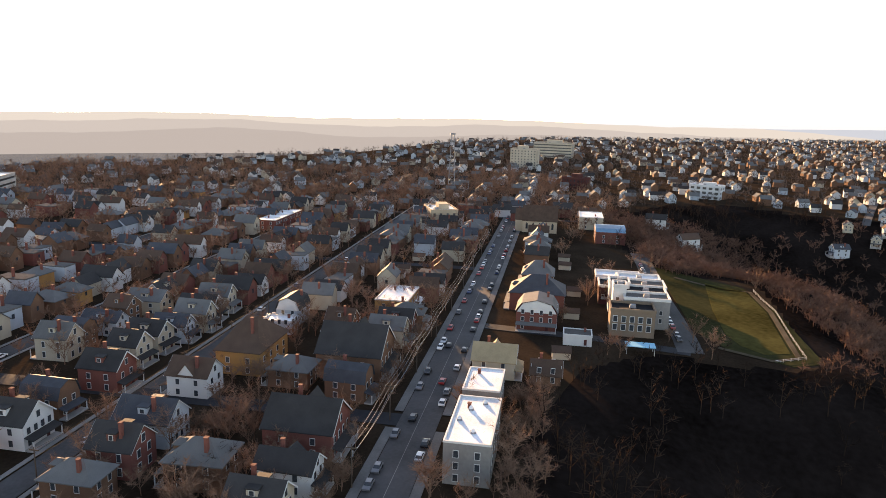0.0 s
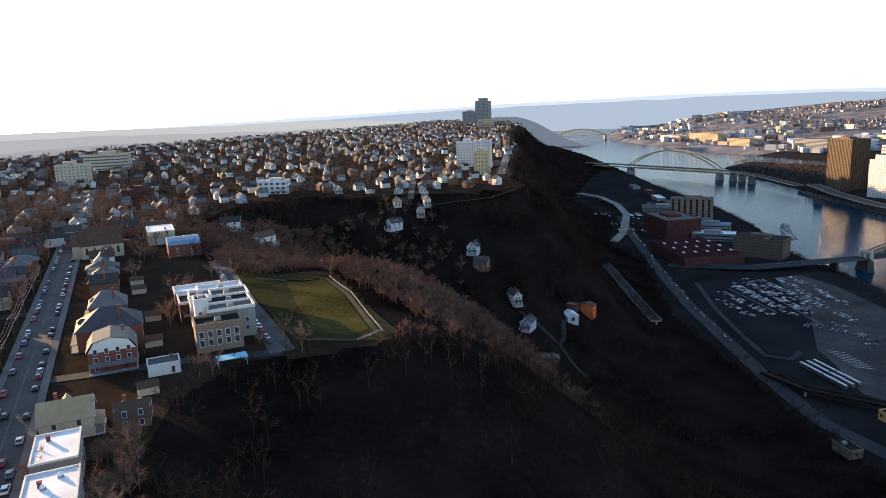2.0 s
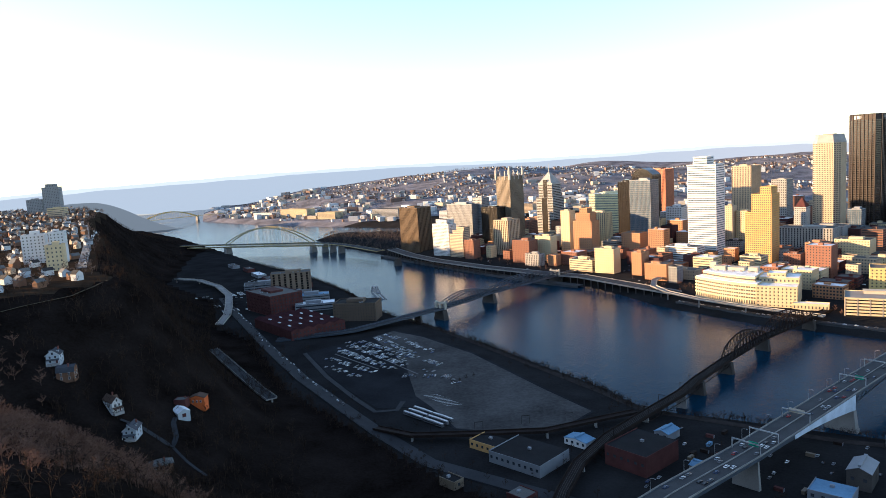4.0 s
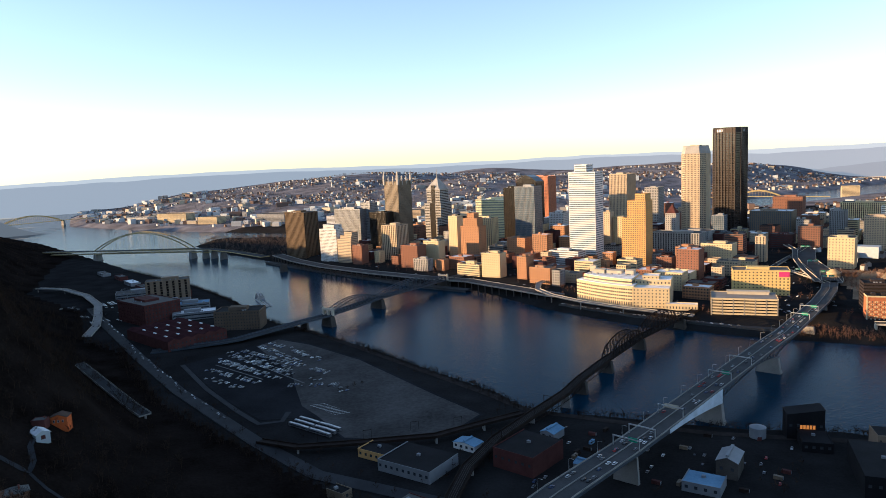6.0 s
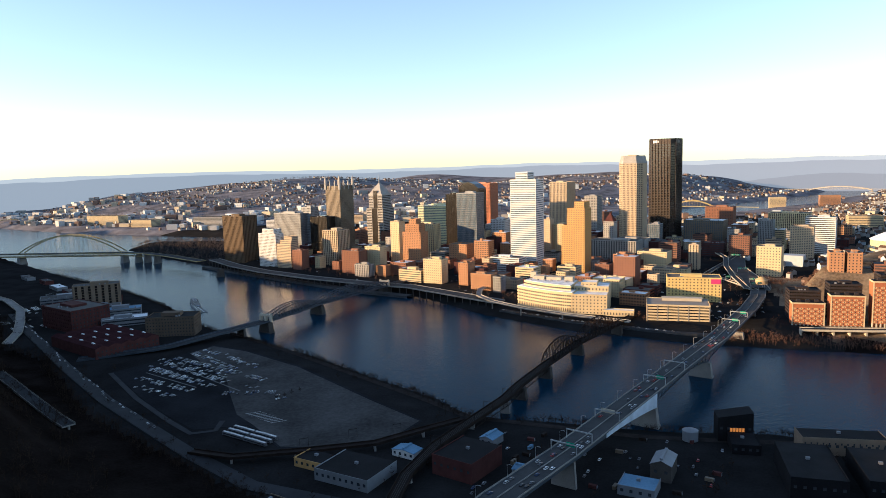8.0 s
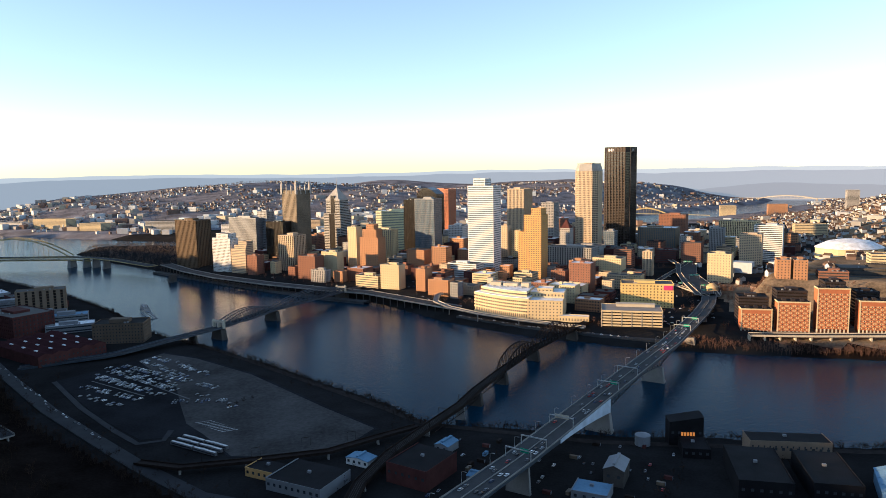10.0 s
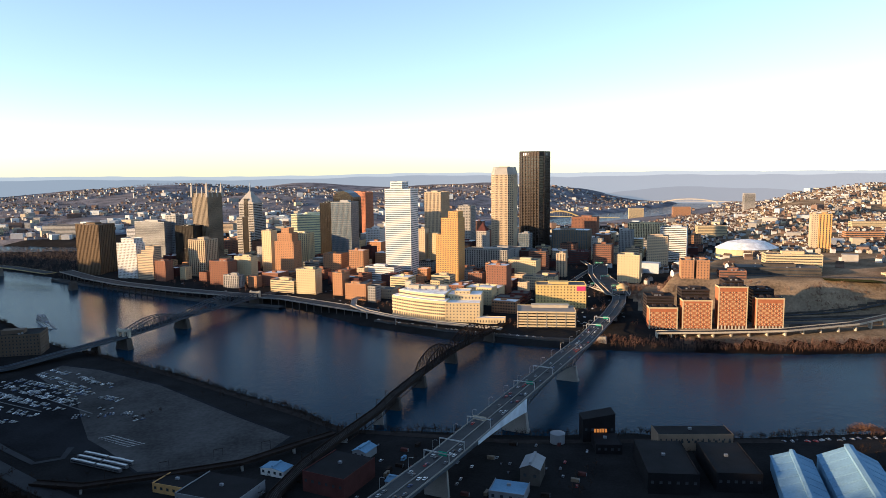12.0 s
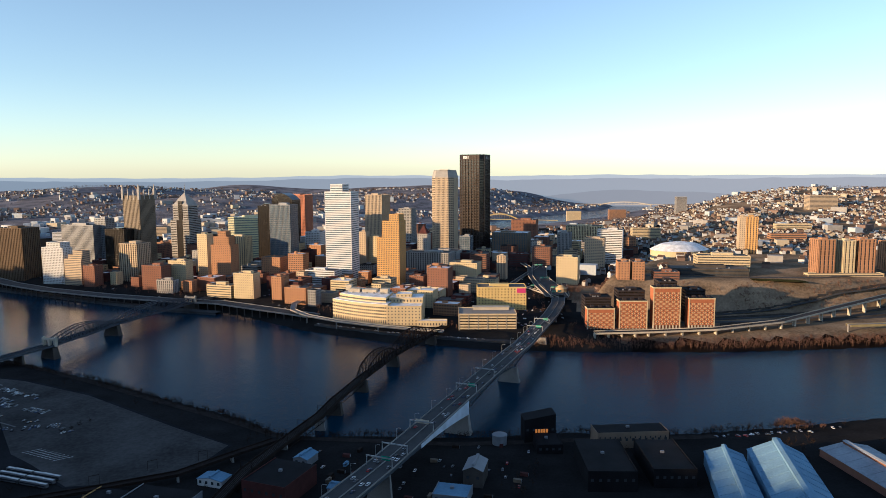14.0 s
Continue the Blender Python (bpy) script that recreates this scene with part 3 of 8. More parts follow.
block("broad dark-brown slab tower with vertical ribs", -543, 1044, 66, 42, 116, clad=mat("dark brown panels", (0.105, 0.075, 0.05), 0.7, amp=0.2, scale=0.3), style="ribs", bay=4, glass=BLACKGLASS)
block("white slab hotel with regular windows", -442, 980, 52, 22, 82, clad=WHITECLAD, style="grid", fh=3.2, bay=3.6, tiers=[(0.1, 0.75, 0, 1, 92)])
block("tan stepped apartment block with balconies", -400, 954, 40, 22, 62, clad=TAN, style="bands", fh=3.2, tiers=[(0.0, 0.8, 0.1, 1, 70), (0, 0.55, 0.2, 1, 78)])
block("brick apartment block beside the parkway", -368, 930, 26, 20, 52, clad=BRICK, style="punched", fh=3.3)
block("grey ribbed office slab", -447, 1157, 88, 22, 112, clad=GREYMETAL, style="piers", bay=3)
block("grey metal office tower of cross plan", -425, 1170, 30, 26, 126, clad=GREYMETAL, style="grid")
block("dark green-black glass office block", -359, 1081, 50, 30, 108, clad=BLACKGLASS, style="glass", glass=BLACKGLASS)
block("tan and bronze ribbed office block", -303, 973, 42, 38, 88, clad=TAN, style="piers", bay=5, glass=BLACKGLASS)
block("slim cream stone tower with small windows", -173, 985, 22, 20, 104, clad=CREAM, style="punched")
block("orange brick hotel tower with stepped crown", -119, 934, 44, 26, 86, clad=ORANGEBRICK, style="punched", fh=3.3, tiers=[(0.12, 0.88, 0.1, 0.9, 102), (0.3, 0.7, 0.2, 0.8, 112)])
block("cream stone office tower with piers", -104, 1018, 46, 24, 95, clad=CREAM, style="piers", bay=5)
block("pale yellow-green banded office block", -99, 1191, 82, 40, 122, clad=GREENCLAD, style="bands", glass=BLUEGLASS, roof=ROOFWHITE)
block("dark ribbed glass tower beside paler blocks", -63, 1105, 30, 34, 153, clad=BLACKGLASS, style="piers", glass=BLACKGLASS)
block("grey-blue glass office tower with fine grid", -14, 1029, 48, 32, 158, clad=GREYMETAL, style="glass", glass=BLUEGLASS, bay=3)
e = block("dark tower with curved sloping roof", -41, 1390, 60, 40, 150, clad=BLACKGLASS, style="glass", glass=BLACKGLASS, units=False)
part("vaulted_roof", M().prism([(-60, 0), (-60, 8), (-44, 19), (-30, 22), (-14, 16), (0, 5), (0, 0)], 0, 40), BLACKGLASS, e, "dark curved sloping roof").matrix_basis = Matrix.Translation((0, 40, 150 - 18.9)) @ Matrix.Rotation(radians(90), 4, "X")
block("red granite office tower with flat top", -18, 1501, 56, 44, 162, clad=REDTOWER, style="piers", bay=3.5)
block("pale grey mid-rise office block", 39, 1154, 36, 30, 90, clad=WHITECLAD, style="grid")
block("tall white aluminium-banded octagonal office tower", 112, 896, 54, 34, 188, clad=WHITECLAD, style="bands", fh=4.1, tiers=[(0.35, 0.8, 0.1, 0.9, 202)], glass=BLUEGLASS)
block("slim tan stone tower with small windows", 140, 1006, 18, 18, 102, clad=TAN, style="punched")
block("tall tan stone slab tower", 178, 1115, 40, 48, 174, clad=TAN, style="piers", bay=3.2)
block("cream narrow stone tower", 167, 1005, 22, 20, 92, clad=CREAM, style="punched")
block("golden-orange art deco stone tower with setbacks", 199, 829, 44, 32, 105, clad=ORANGESTONE, style="grid", bay=3.4, fh=3.6, tiers=[(0, 0.75, 0, 1, 136), (0.05, 0.45, 0.1, 0.9, 148)])
block("distant dark office tower", 261, 1351, 34, 38, 130, clad=GREYSTONE, style="grid")
e = block("grey stone courthouse with pitched tower", 274, 1068, 22, 22, 90, clad=GREYSTONE, style="punched", units=False)
part("tower_roof", M().hip(-22, 0, 0, 22, 90 - 20, 112 - 20, 0.5, 0.02), DARKBRICK, e)
block("long grey stone municipal building with columns", 304, 944, 92, 40, 62, clad=GREYSTONE, style="piers", bay=5)
block("low wide stone court building", 330, 1010, 60, 40, 58, clad=GREYSTONE, style="punched")
block("greenish pointed stone building beside the tower", 365, 1050, 24, 24, 85, clad=GREYMETAL, style="glass", glass=BLUEGLASS)
block("dark glass arena-side office block with white roof edge", 535, 1226, 88, 50, 74, clad=BROWNCLAD, style="piers", glass=BLUEGLASS, roof=ROOFWHITE)
block("slim tan windowless tower", 405, 867, 17, 15, 64, clad=TAN, style="ribs", bay=6)
block("dark red brick office block", 489, 1031, 42, 30, 46, clad=DARKBRICK, style="bands")
block("brown brick office block near the highway", 625, 1492, 70, 40, 86, clad=BRICK, style="punched")
block("grey ribbed apartment tower", 599, 1083, 28, 30, 86, clad=GREYMETAL, style="piers", bay=3)
block("wide office block with white columns", 731, 1250, 88, 40, 86, clad=CREAM, style="piers", bay=4, glass=BLACKGLASS)
block("tan brick apartment tower", 636, 965, 40, 30, 84, clad=TAN, style="grid", fh=3.2)
block("white office slab with dark window bands", 707, 1046, 54, 32, 94, clad=WHITECLAD, style="bands", glass=BLACKGLASS)
block("cream windowed cube building on the bluff", 521, 785, 38, 30, 69, clad=CREAM, style="punched", fh=4.5, bay=5)
block("brown brick twin-tower seminary building", 568, 595, 18, 28, 84, th=195, clad=ORANGEBRICK, style="punched", bay=5)
block("brown brick twin-tower seminary building", 546, 600, 18, 28, 84, th=195, clad=ORANGEBRICK, style="punched", bay=5)
block("low round brick campus hall", 622, 588, 38, 26, 68, th=195, clad=BRICK, style="bands")
block("long cream campus block", 770, 640, 84, 30, 84, th=195, clad=CREAM, style="bands")
block("dark flat-roofed campus garage", 745, 600, 120, 45, 68, th=195, clad=DARKSTONE, style="bands", roof=ROOFGREY)
block("tan residence tower on the bluff", 905, 880, 16, 24, 132, th=200, clad=TAN, style="punched")
block("tan residence tower on the bluff", 922, 872, 22, 24, 132, th=200, clad=ORANGESTONE, style="ribs", bay=6)
for k in range(3):
    block("tall red brick residence slab on the bluff", 888 + k * 33, 594 - k * 3, 26 - 8 * (k == 1), 30, 114 - 2 * (k == 1), th=188, clad=ORANGEBRICK if k != 1 else CREAM, style="ribs", bay=6, roof=CREAM, group="brick residence slabs")
block("low pale podium beside the brick slabs", 960, 574, 120, 14, 60, th=188, clad=CREAM, style="bands", units=False)
block("brick residence slab farther along the bluff", 1040, 610, 40, 30, 106, th=188, clad=ORANGEBRICK, style="ribs", bay=6)

# ---- riverside: white court building, garage, yellow building, red brick blocks ----
e = thing("curved_office_building", "long white office building with curved front and stepped roofs", "building", 125.4, 553.4, 13, -18)
arc = [(-46 + 92 * k / 28, -18 * math.sin(math.pi * k / 28 * 0.55 + 0.35) + 22 - k * 0.814) for k in range(29)]
foot = arc + [(44, 40), (-34, 68)]
cx0, cy0 = 8, 28
grown = lambda f_, dy=0: [(cx0 + (x - cx0) * f_, cy0 + dy + (y - cy0) * f_) for x, y in foot]
part("glazing", M().prism(foot, 0, 29), BLINDS, e)
part("plinth", M().prism(grown(1.014), 0, 2.2), CREAM, e)
for k in range(5):
    part("cladding_band", M().prism(grown(1.012), 7.2 + k * 4.6, 7.2 + k * 4.6 + (2.4 if k < 4 else 3.6)), CREAM, e)
for k in range(28):
    (x1, y1), (x2, y2) = arc[k], arc[k + 1]
    part("pier", M().box(-0.75, 0.75, -0.55, 0.5, 0, 7.4).box(-0.3, 0.3, -0.5, 0.5, 7.4, 29), CREAM, e).matrix_basis = pose((x1 + x2) / 2, (y1 + y2) / 2, 0, 0, 0, math.degrees(math.atan2(y2 - y1, x2 - x1)))
part("roof", M().prism(grown(0.99), 29.2, 29.7), ROOFWHITE, e)
up = part("upper_storey", M().prism(grown(0.84, 5), 29.5, 36), BLINDS, e, "set-back upper storey with ribbon windows")
part("band", M().prism(grown(0.855, 5), 29.5, 31.5).prism(grown(0.855, 5), 33.6, 36.6), CREAM, up)
part("upper_roof", M().prism(grown(0.83, 5), 36.6, 37), ROOFWHITE, up)
for bx, by, bw, bd, bh in ((-18, 38, 16, 12, 5), (4, 40, 22, 14, 4), (28, 34, 12, 12, 6), (-32, 50, 9, 8, 8)):
    part("penthouse", M().box(bx - bw / 2, bx + bw / 2, by - bd / 2, by + bd / 2, 36.9, 36.9 + bh).box(bx - bw / 2 - 0.3, bx + bw / 2 + 0.3, by - bd / 2 - 0.3, by + bd / 2 + 0.3, 36.9 + bh, 37.4 + bh), PALECON, e)
for k in range(14):
    ux_, uy_ = -30 + (k % 7) * 10.5, 24 + (k // 7) * 18
    part("roof_unit", M().prism([(ux_, uy_), (ux_ + 3, uy_), (ux_ + 3, uy_ + 2.4), (ux_, uy_ + 2.4)], 36.9, 38.9, [(ux_ + 0.2, uy_ + 0.2), (ux_ + 2.8, uy_ + 0.2), (ux_ + 2.8, uy_ + 2.2), (ux_ + 0.2, uy_ + 2.2)]), GREYMETAL, e)
block("white low court wing with square windows", 210, 514, 48, 62, 40, th=190, clad=CREAM, style="punched", bay=5, fh=4.4, roof=ROOFWHITE, tiers=[(0.0, 1.0, 0.42, 1, 47), (0.35, 0.8, 0.55, 0.9, 51)])
block("low cream podium in front of the court wing", 244, 500, 40, 12, 21, th=190, clad=CREAM, style="punched", bay=4, units=False, roof=ROOFWHITE)
e = block("white open-sided parking garage", 336, 472, 78, 46, 34, th=188, clad=CREAM, style="bands", fh=3.4, glass=BLACKGLASS, roof=CONCRETE, z0=11, units=False)
part("roof_shelter", M().box(-58, -8, 30, 40, 23.3, 27).box(-59, -7, 29, 41, 27, 27.5), PALECON, e, "long pale shelter on the top deck")
for k in range(7):
    part("front_pier", M().box(-78 + k * 12.85, -77 + k * 12.85, -0.8, 0.2, 0, 23), CONCRETE, e)
e = block("yellow stone hospital-like block with flat roofs", 378, 590, 74, 34, 50, th=188, clad=mat("yellow stone", (0.56, 0.42, 0.18), 0.8, amp=0.15, scale=0.4), style="punched", bay=5)
part("sign", M().box(-14, -0.8, -1.2, -0.6, 27, 34), SIGNPINK, e, "magenta sign board")
e = thing("retaining_drum", "rounded tan stone retaining wall at the bluff's end", "wall", 464, 694, 18)
part("shell", M().cyl(0, 0, 0, 12, 10, 24, 9).cyl(0, 0, 12, 17, 9, 24, 3), mat("tan sunlit rubble stone", (0.4, 0.29, 0.16), 0.9, amp=0.3, scale=0.6), e)
part("coping", M().cyl(0, 0, 11.5, 12.4, 9.6, 24), CREAM, e)


def checker_block(x, y, w, top, group, open_base):
    """A brick block with a lattice of pale panels on its front, facing the river."""
    e = thing("brick_block", "red and orange checkered brick detention block", "building", x, y, 12, -8, group)
    h, d, b0 = top - 12, 17, 6.5 if open_base else 3.0
    part("wall", M().box(-w, 0, 0.6, d, b0, h).box(-w + 0.6, -0.6, 2.5, d, 0, b0), JAILBRICK, e)
    n, rows = 9, int((h - b0 - 4) / 3.0)
    sx = w / n
    for r in range(rows):
        for c in range(n):
            if (r + abs(c - 4)) % 2 == 0:
                part("panel", PANEL, None, e).matrix_basis = pose(-w + (c + 0.5) * sx, 0.6, b0 + 2.2 + r * 3.0)
            else:
                part("window", SLOT, None, e).matrix_basis = pose(-w + (c + 0.5) * sx, 0.6, b0 + 2.2 + r * 3.0)
    for k in range(9):
        px_ = -w + k * (w - 1.3) / 8
        part("base_pier", M().box(px_, px_ + 1.3, -0.5, 2.6, 0, b0 + 0.3), PALECON, e)
    for q_ in (-w, -1.1):
        part("corner_band", M().box(q_ - 0.1, q_ + 1.2, 0.35, 0.75, b0, h), CREAM, e)
    part("cornice", M().box(-w - 0.3, 0.3, 0.2, d + 0.3, h - 1.0, h + 0.7), CREAM, e)
    part("roof", M().box(-w + 0.5, -0.5, 0.9, d - 0.5, h + 0.7, h + 0.9), ROOFBLACK, e)
    for k in range(3):
        u = -w * (0.85 - 0.28 * k)
        part("roof_unit", M().prism([(u, 5), (u + 5, 5), (u + 5, 11), (u, 11)], h + 0.9, h + 3.4, [(u + 0.4, 5.4), (u + 4.6, 5.4), (u + 4.6, 10.6), (u + 0.4, 10.6)]), JAILDARK, e)


JAILBRICK = mat("deep orange brick", (0.33, 0.12, 0.06), 0.85, amp=0.2, scale=0.8)
JAILDARK = mat("dark plum brick and glass", (0.03, 0.025, 0.027), 0.7, amp=0.3, scale=0.4)
PANEL = M().box(-1.9, 1.9, -0.22, 0.2, -0.95, 0.95).box(-0.5, 0.5, -0.3, 0.1, -0.55, 0.55).data("panel", mat("pale buff block", (0.52, 0.36, 0.2), 0.85, amp=0.15, scale=0.6), GLASS, 6)
SLOT = M().box(-0.55, 0.55, -0.08, 0.2, -0.75, 0.75).box(-0.75, 0.75, -0.04, 0.2, -0.95, 0.95).data("slot", GLASS, ORANGEBRICK, 6)
for jx, jy, jw, jt, jo in [(467, 452, 37, 42, False), (511, 447, 38, 52, False), (556, 443, 37, 70, True), (602, 437, 35, 55, True)]:
    checker_block(jx, jy, jw, jt, "checkered brick blocks by the river", jo)
for jx, jy, jw, jt in ((474, 486, 36, 51), (520, 480, 36, 60), (566, 478, 24, 72), (606, 474, 26, 60)):
    block("dark rear wing of the brick blocks", jx, jy, jw, 26, jt, th=188, clad=JAILDARK, style="bands", glass=BLACKGLASS, roof=ROOFBLACK)

for lab, x, y, a, b, t, cl, st in [
        ("cream stone riverside block", -52, 754, 38, 20, 56, CREAM, "punched"), ("cream low parking building", -92, 770, 48, 24, 34, CREAM, "bands"),
        ("orange brick loft building", -4, 737, 18, 24, 52, ORANGEBRICK, "punched"), ("orange brick warehouse block", 39, 690, 38, 20, 40, ORANGEBRICK, "punched"),
        ("cream corner office tower", -193, 890, 38, 20, 63, CREAM, "punched"), ("red brick loft tower", -230, 864, 42, 26, 58, BRICK, "punched"),
        ("grey stone old bank building", -202, 830, 34, 16, 36, GREYSTONE, "piers"), ("brown brick tower near the court", 275, 798, 30, 28, 56, ORANGEBRICK, "punched"),
        ("cream stone office block with penthouse", 341, 821, 52, 32, 57, CREAM, "punched"), ("cream rowed office block", 180, 770, 34, 26, 39, CREAM, "bands"),
        ("small orange brick building", 239, 791, 26, 18, 40, BRICK, "punched"), ("white flat building behind the lofts", 80, 850, 60, 30, 44, WHITECLAD, "bands"),
        ("dark brick hotel wing", 95, 800, 40, 26, 36, DARKBRICK, "punched")]:
    block(lab, x, y, a, b, t, clad=cl, style=st)

# low blocks that fill the street grid
TAKEN = [(o.matrix_basis.translation.x - 20, o.matrix_basis.translation.y + 20) for o in list(scene.collection.objects) if o.parent is None and o.get("category") in ("building", "skyscraper")]
ux, uy = math.sin(radians(115)), math.cos(radians(115))
REAR = {}
for gi in range(-11, 12):
    for gj in range(0, 22):
        x, y = -80 + gi * 54 * ux + gj * 46 * -uy, 720 + gi * 54 * uy + gj * 46 * ux
        x, y = x + rnd.uniform(-6, 6), y + rnd.uniform(-6, 6)
        edge = np.array([x - 15]), np.array([y])
        if lookup(TABLE_WET, x - 15, y) > -75 or inside(BLUFF, *edge)[0] or x < -640 or y > 1650 or (x > 300 and y < 720) or (x < -560 and y > 1100) or (x > 400 and abs(y - 850) < 150):
            continue
        if min(math.hypot(x - p - 0, y - q_) for p, q_ in TAKEN) < 44 or rnd.random() < 0.08:
            continue
        deep = -lookup(TABLE_WET, x - 15, y)
        a_, b_, top_ = rnd.uniform(24, 42), rnd.uniform(20, 34), 19 + rnd.uniform(9, 24) + (rnd.random() < 0.3) * rnd.uniform(6, 34) * (deep > 200)
        cl, st, rf_ = rnd.choice([BRICK, BRICK, TAN, CREAM, GREYSTONE, ORANGEBRICK, DARKBRICK]), rnd.choice(["punched", "punched", "grid", "bands"]), rnd.choice([ROOFGREY, ROOFBLACK, ROOFWHITE, ROOFGREY])
        if deep < 330 and y < 1250:
            block(rnd.choice(["low brick commercial building in the downtown street grid", "mid-rise stone commercial building in the downtown street grid", "flat-roofed commercial block in the downtown street grid"]), x, y, a_, b_, top_, clad=cl, style=st, roof=rf_, units=False, group="low downtown blocks", shed=True)
            continue
        z_ = gz(x, y) - 0.5
        w = pose(x, y, z_, 0, 0, -25)
        h_ = top_ - z_
        for mt, m in ((GLASS, M().box(-a_ + 0.1, -0.1, 0.1, b_ - 0.1, 0, h_)), (cl, facade(-a_, 0, 0, b_, 0, h_, st, 3.9, 4.2)), (rf_, M().box(-a_ - 0.3, 0.3, -0.3, b_ + 0.3, h_ + 0.1, h_ + 0.5)), (cl, M().box(-a_ * 0.6, -a_ * 0.35, b_ * 0.3, b_ * 0.6, h_ + 0.4, h_ + rnd.uniform(3, 5)))):
            REAR.setdefault(mt.name, M()).add([tuple(w @ Vector(v_)) for v_ in m.v], m.f)
rear = thing("distant_blocks", "crowded low blocks deep in the downtown street grid", "buildings", kind="stuff")
for nm, m in REAR.items():
    part("block_mass", m, bpy.data.materials[nm], rear)

# small old buildings in the remaining gaps near the water
STOOD = [(o.matrix_basis.translation.x - 18, o.matrix_basis.translation.y + 16) for o in list(scene.collection.objects) if o.parent is None and o.get("category") in ("building", "skyscraper")]
count = 0
for gi in range(-30, 24):
    for gj in range(0, 12):
        x, y = -80 + gi * 27 * ux + gj * 26 * -uy + rnd.uniform(-4, 4), 706 + gi * 27 * uy + gj * 26 * ux + rnd.uniform(-4, 4)
        if lookup(TABLE_WET, x - 8, y) > -62 or x < -600 or x > 330 or count >= 52 or min(math.hypot(x - 8 - p, y + 8 - q_) for p, q_ in STOOD) < 31 or rnd.random() < 0.15:
            continue
        count += 1
        STOOD.append((x - 8, y + 8))
        block(rnd.choice(["small old brick shop building near the river", "narrow stone loft building near the river", "small flat-roofed commercial building near the river"]), x, y, rnd.uniform(13, 20), rnd.uniform(13, 20), 19 + rnd.uniform(8, 24),
              clad=rnd.choice([BRICK, ORANGEBRICK, TAN, CREAM, DARKBRICK, GREYSTONE]), style=rnd.choice(["punched", "grid", "punched"]), roof=rnd.choice([ROOFGREY, ROOFBLACK, ROOFWHITE]), units=False, group="small downtown buildings")

# ---- arena with white vaulted roof ----
e = thing("arena", "arena with broad white vaulted roof and tan walls", "arena", 770, 900, 48, 20)
el = lambda rx, ry: [(rx * math.cos(k * math.pi / 16), ry * math.sin(k * math.pi / 16)) for k in range(32)]
part("wall", M().prism(el(62, 48), 0, 20), CREAM, e)
part("glazing", M().prism(el(62.6, 48.6), 4, 9), BLUEGLASS, e)
part("roof", M().prism(el(64, 50), 20, 24, el(56, 43)).prism(el(56, 43), 24, 31, el(40, 30)).prism(el(40, 30), 31, 35, el(12, 9)), ROOFWHITE, e, "white vaulted roof")


# ---- bridges ----
def truss(e, name, p, q_, low, high, n, material, w=0.7, split=False):
    """Two chords with posts and diagonals between p and q; split: each member a part of its own."""
    p, q_ = Vector((*p, 0)), Vector((*q_, 0))
    lo = [p.lerp(q_, k / n) + Vector((0, 0, low(k / n))) for k in range(n + 1)]
    hi = [p.lerp(q_, k / n) + Vector((0, 0, high(k / n))) for k in range(n + 1)]
    if split:
        ch = M()
        for k in range(n):
            ch.beam(lo[k], lo[k + 1], w)
        ch = part(name, ch, material, e)
        up_ = M()
        for k in range(n):
            up_.beam(hi[k], hi[k + 1], w)
        part("top_chord", up_, material, ch)
        for k in range(n):
            if (hi[k] - lo[k]).length > 0.6 or (hi[k + 1] - lo[k + 1]).length > 0.6:
                part("diagonal", M().beam(lo[k], hi[k + 1], w * 0.5) if k < n / 2 else M().beam(hi[k], lo[k + 1], w * 0.5), material, ch)
            if k and (hi[k] - lo[k]).length > 0.6:
                part("upright", M().beam(lo[k], hi[k], w * 0.6), material, ch)
        return ch
    m = M()
    for k in range(n):
        m.beam(lo[k], lo[k + 1], w)
        m.beam(hi[k], hi[k + 1], w)
        if (hi[k] - lo[k]).length > 0.6 or (hi[k + 1] - lo[k + 1]).length > 0.6:
            m.beam(lo[k], hi[k + 1], w * 0.5) if k < n / 2 else m.beam(hi[k], lo[k + 1], w * 0.5)
        if k and (hi[k] - lo[k]).length > 0.6:
            m.beam(lo[k], hi[k], w * 0.6)
    return part(name, m, material, e)


def offset(p, q_, d):
    n = Vector((-(q_[1] - p[1]), q_[0] - p[0])).normalized() * d
    return (p[0] + n.x, p[1] + n.y), (q_[0] + n.x, q_[1] + n.y)


def deck(e, name, pts, width, z, thick, material, dz=0.0):
    """pts: (x, y) or (x, y, z)."""
    vs, fs = [], []
    for k, p in enumerate(pts):
        a, b = pts[max(k - 1, 0)], pts[min(k + 1, len(pts) - 1)]
        d = math.hypot(b[0] - a[0], b[1] - a[1])
        nx, ny = -(b[1] - a[1]) / d * width / 2, (b[0] - a[0]) / d * width / 2
        h = (p[2] if len(p) > 2 else z) + dz
        vs += [(p[0] + nx, p[1] + ny, h), (p[0] - nx, p[1] - ny, h), (p[0] + nx, p[1] + ny, h - thick), (p[0] - nx, p[1] - ny, h - thick)]
    for k in range(len(pts) - 1):
        o = 4 * k
        fs += [(o, o + 4, o + 5, o + 1), (o + 2, o + 3, o + 7, o + 6), (o, o + 2, o + 6, o + 4), (o + 1, o + 5, o + 7, o + 3)]
    fs += [(0, 1, 3, 2), (len(vs) - 4, len(vs) - 2, len(vs) - 1, len(vs) - 3)]
    return part(name, M().add(vs, fs), material, e)


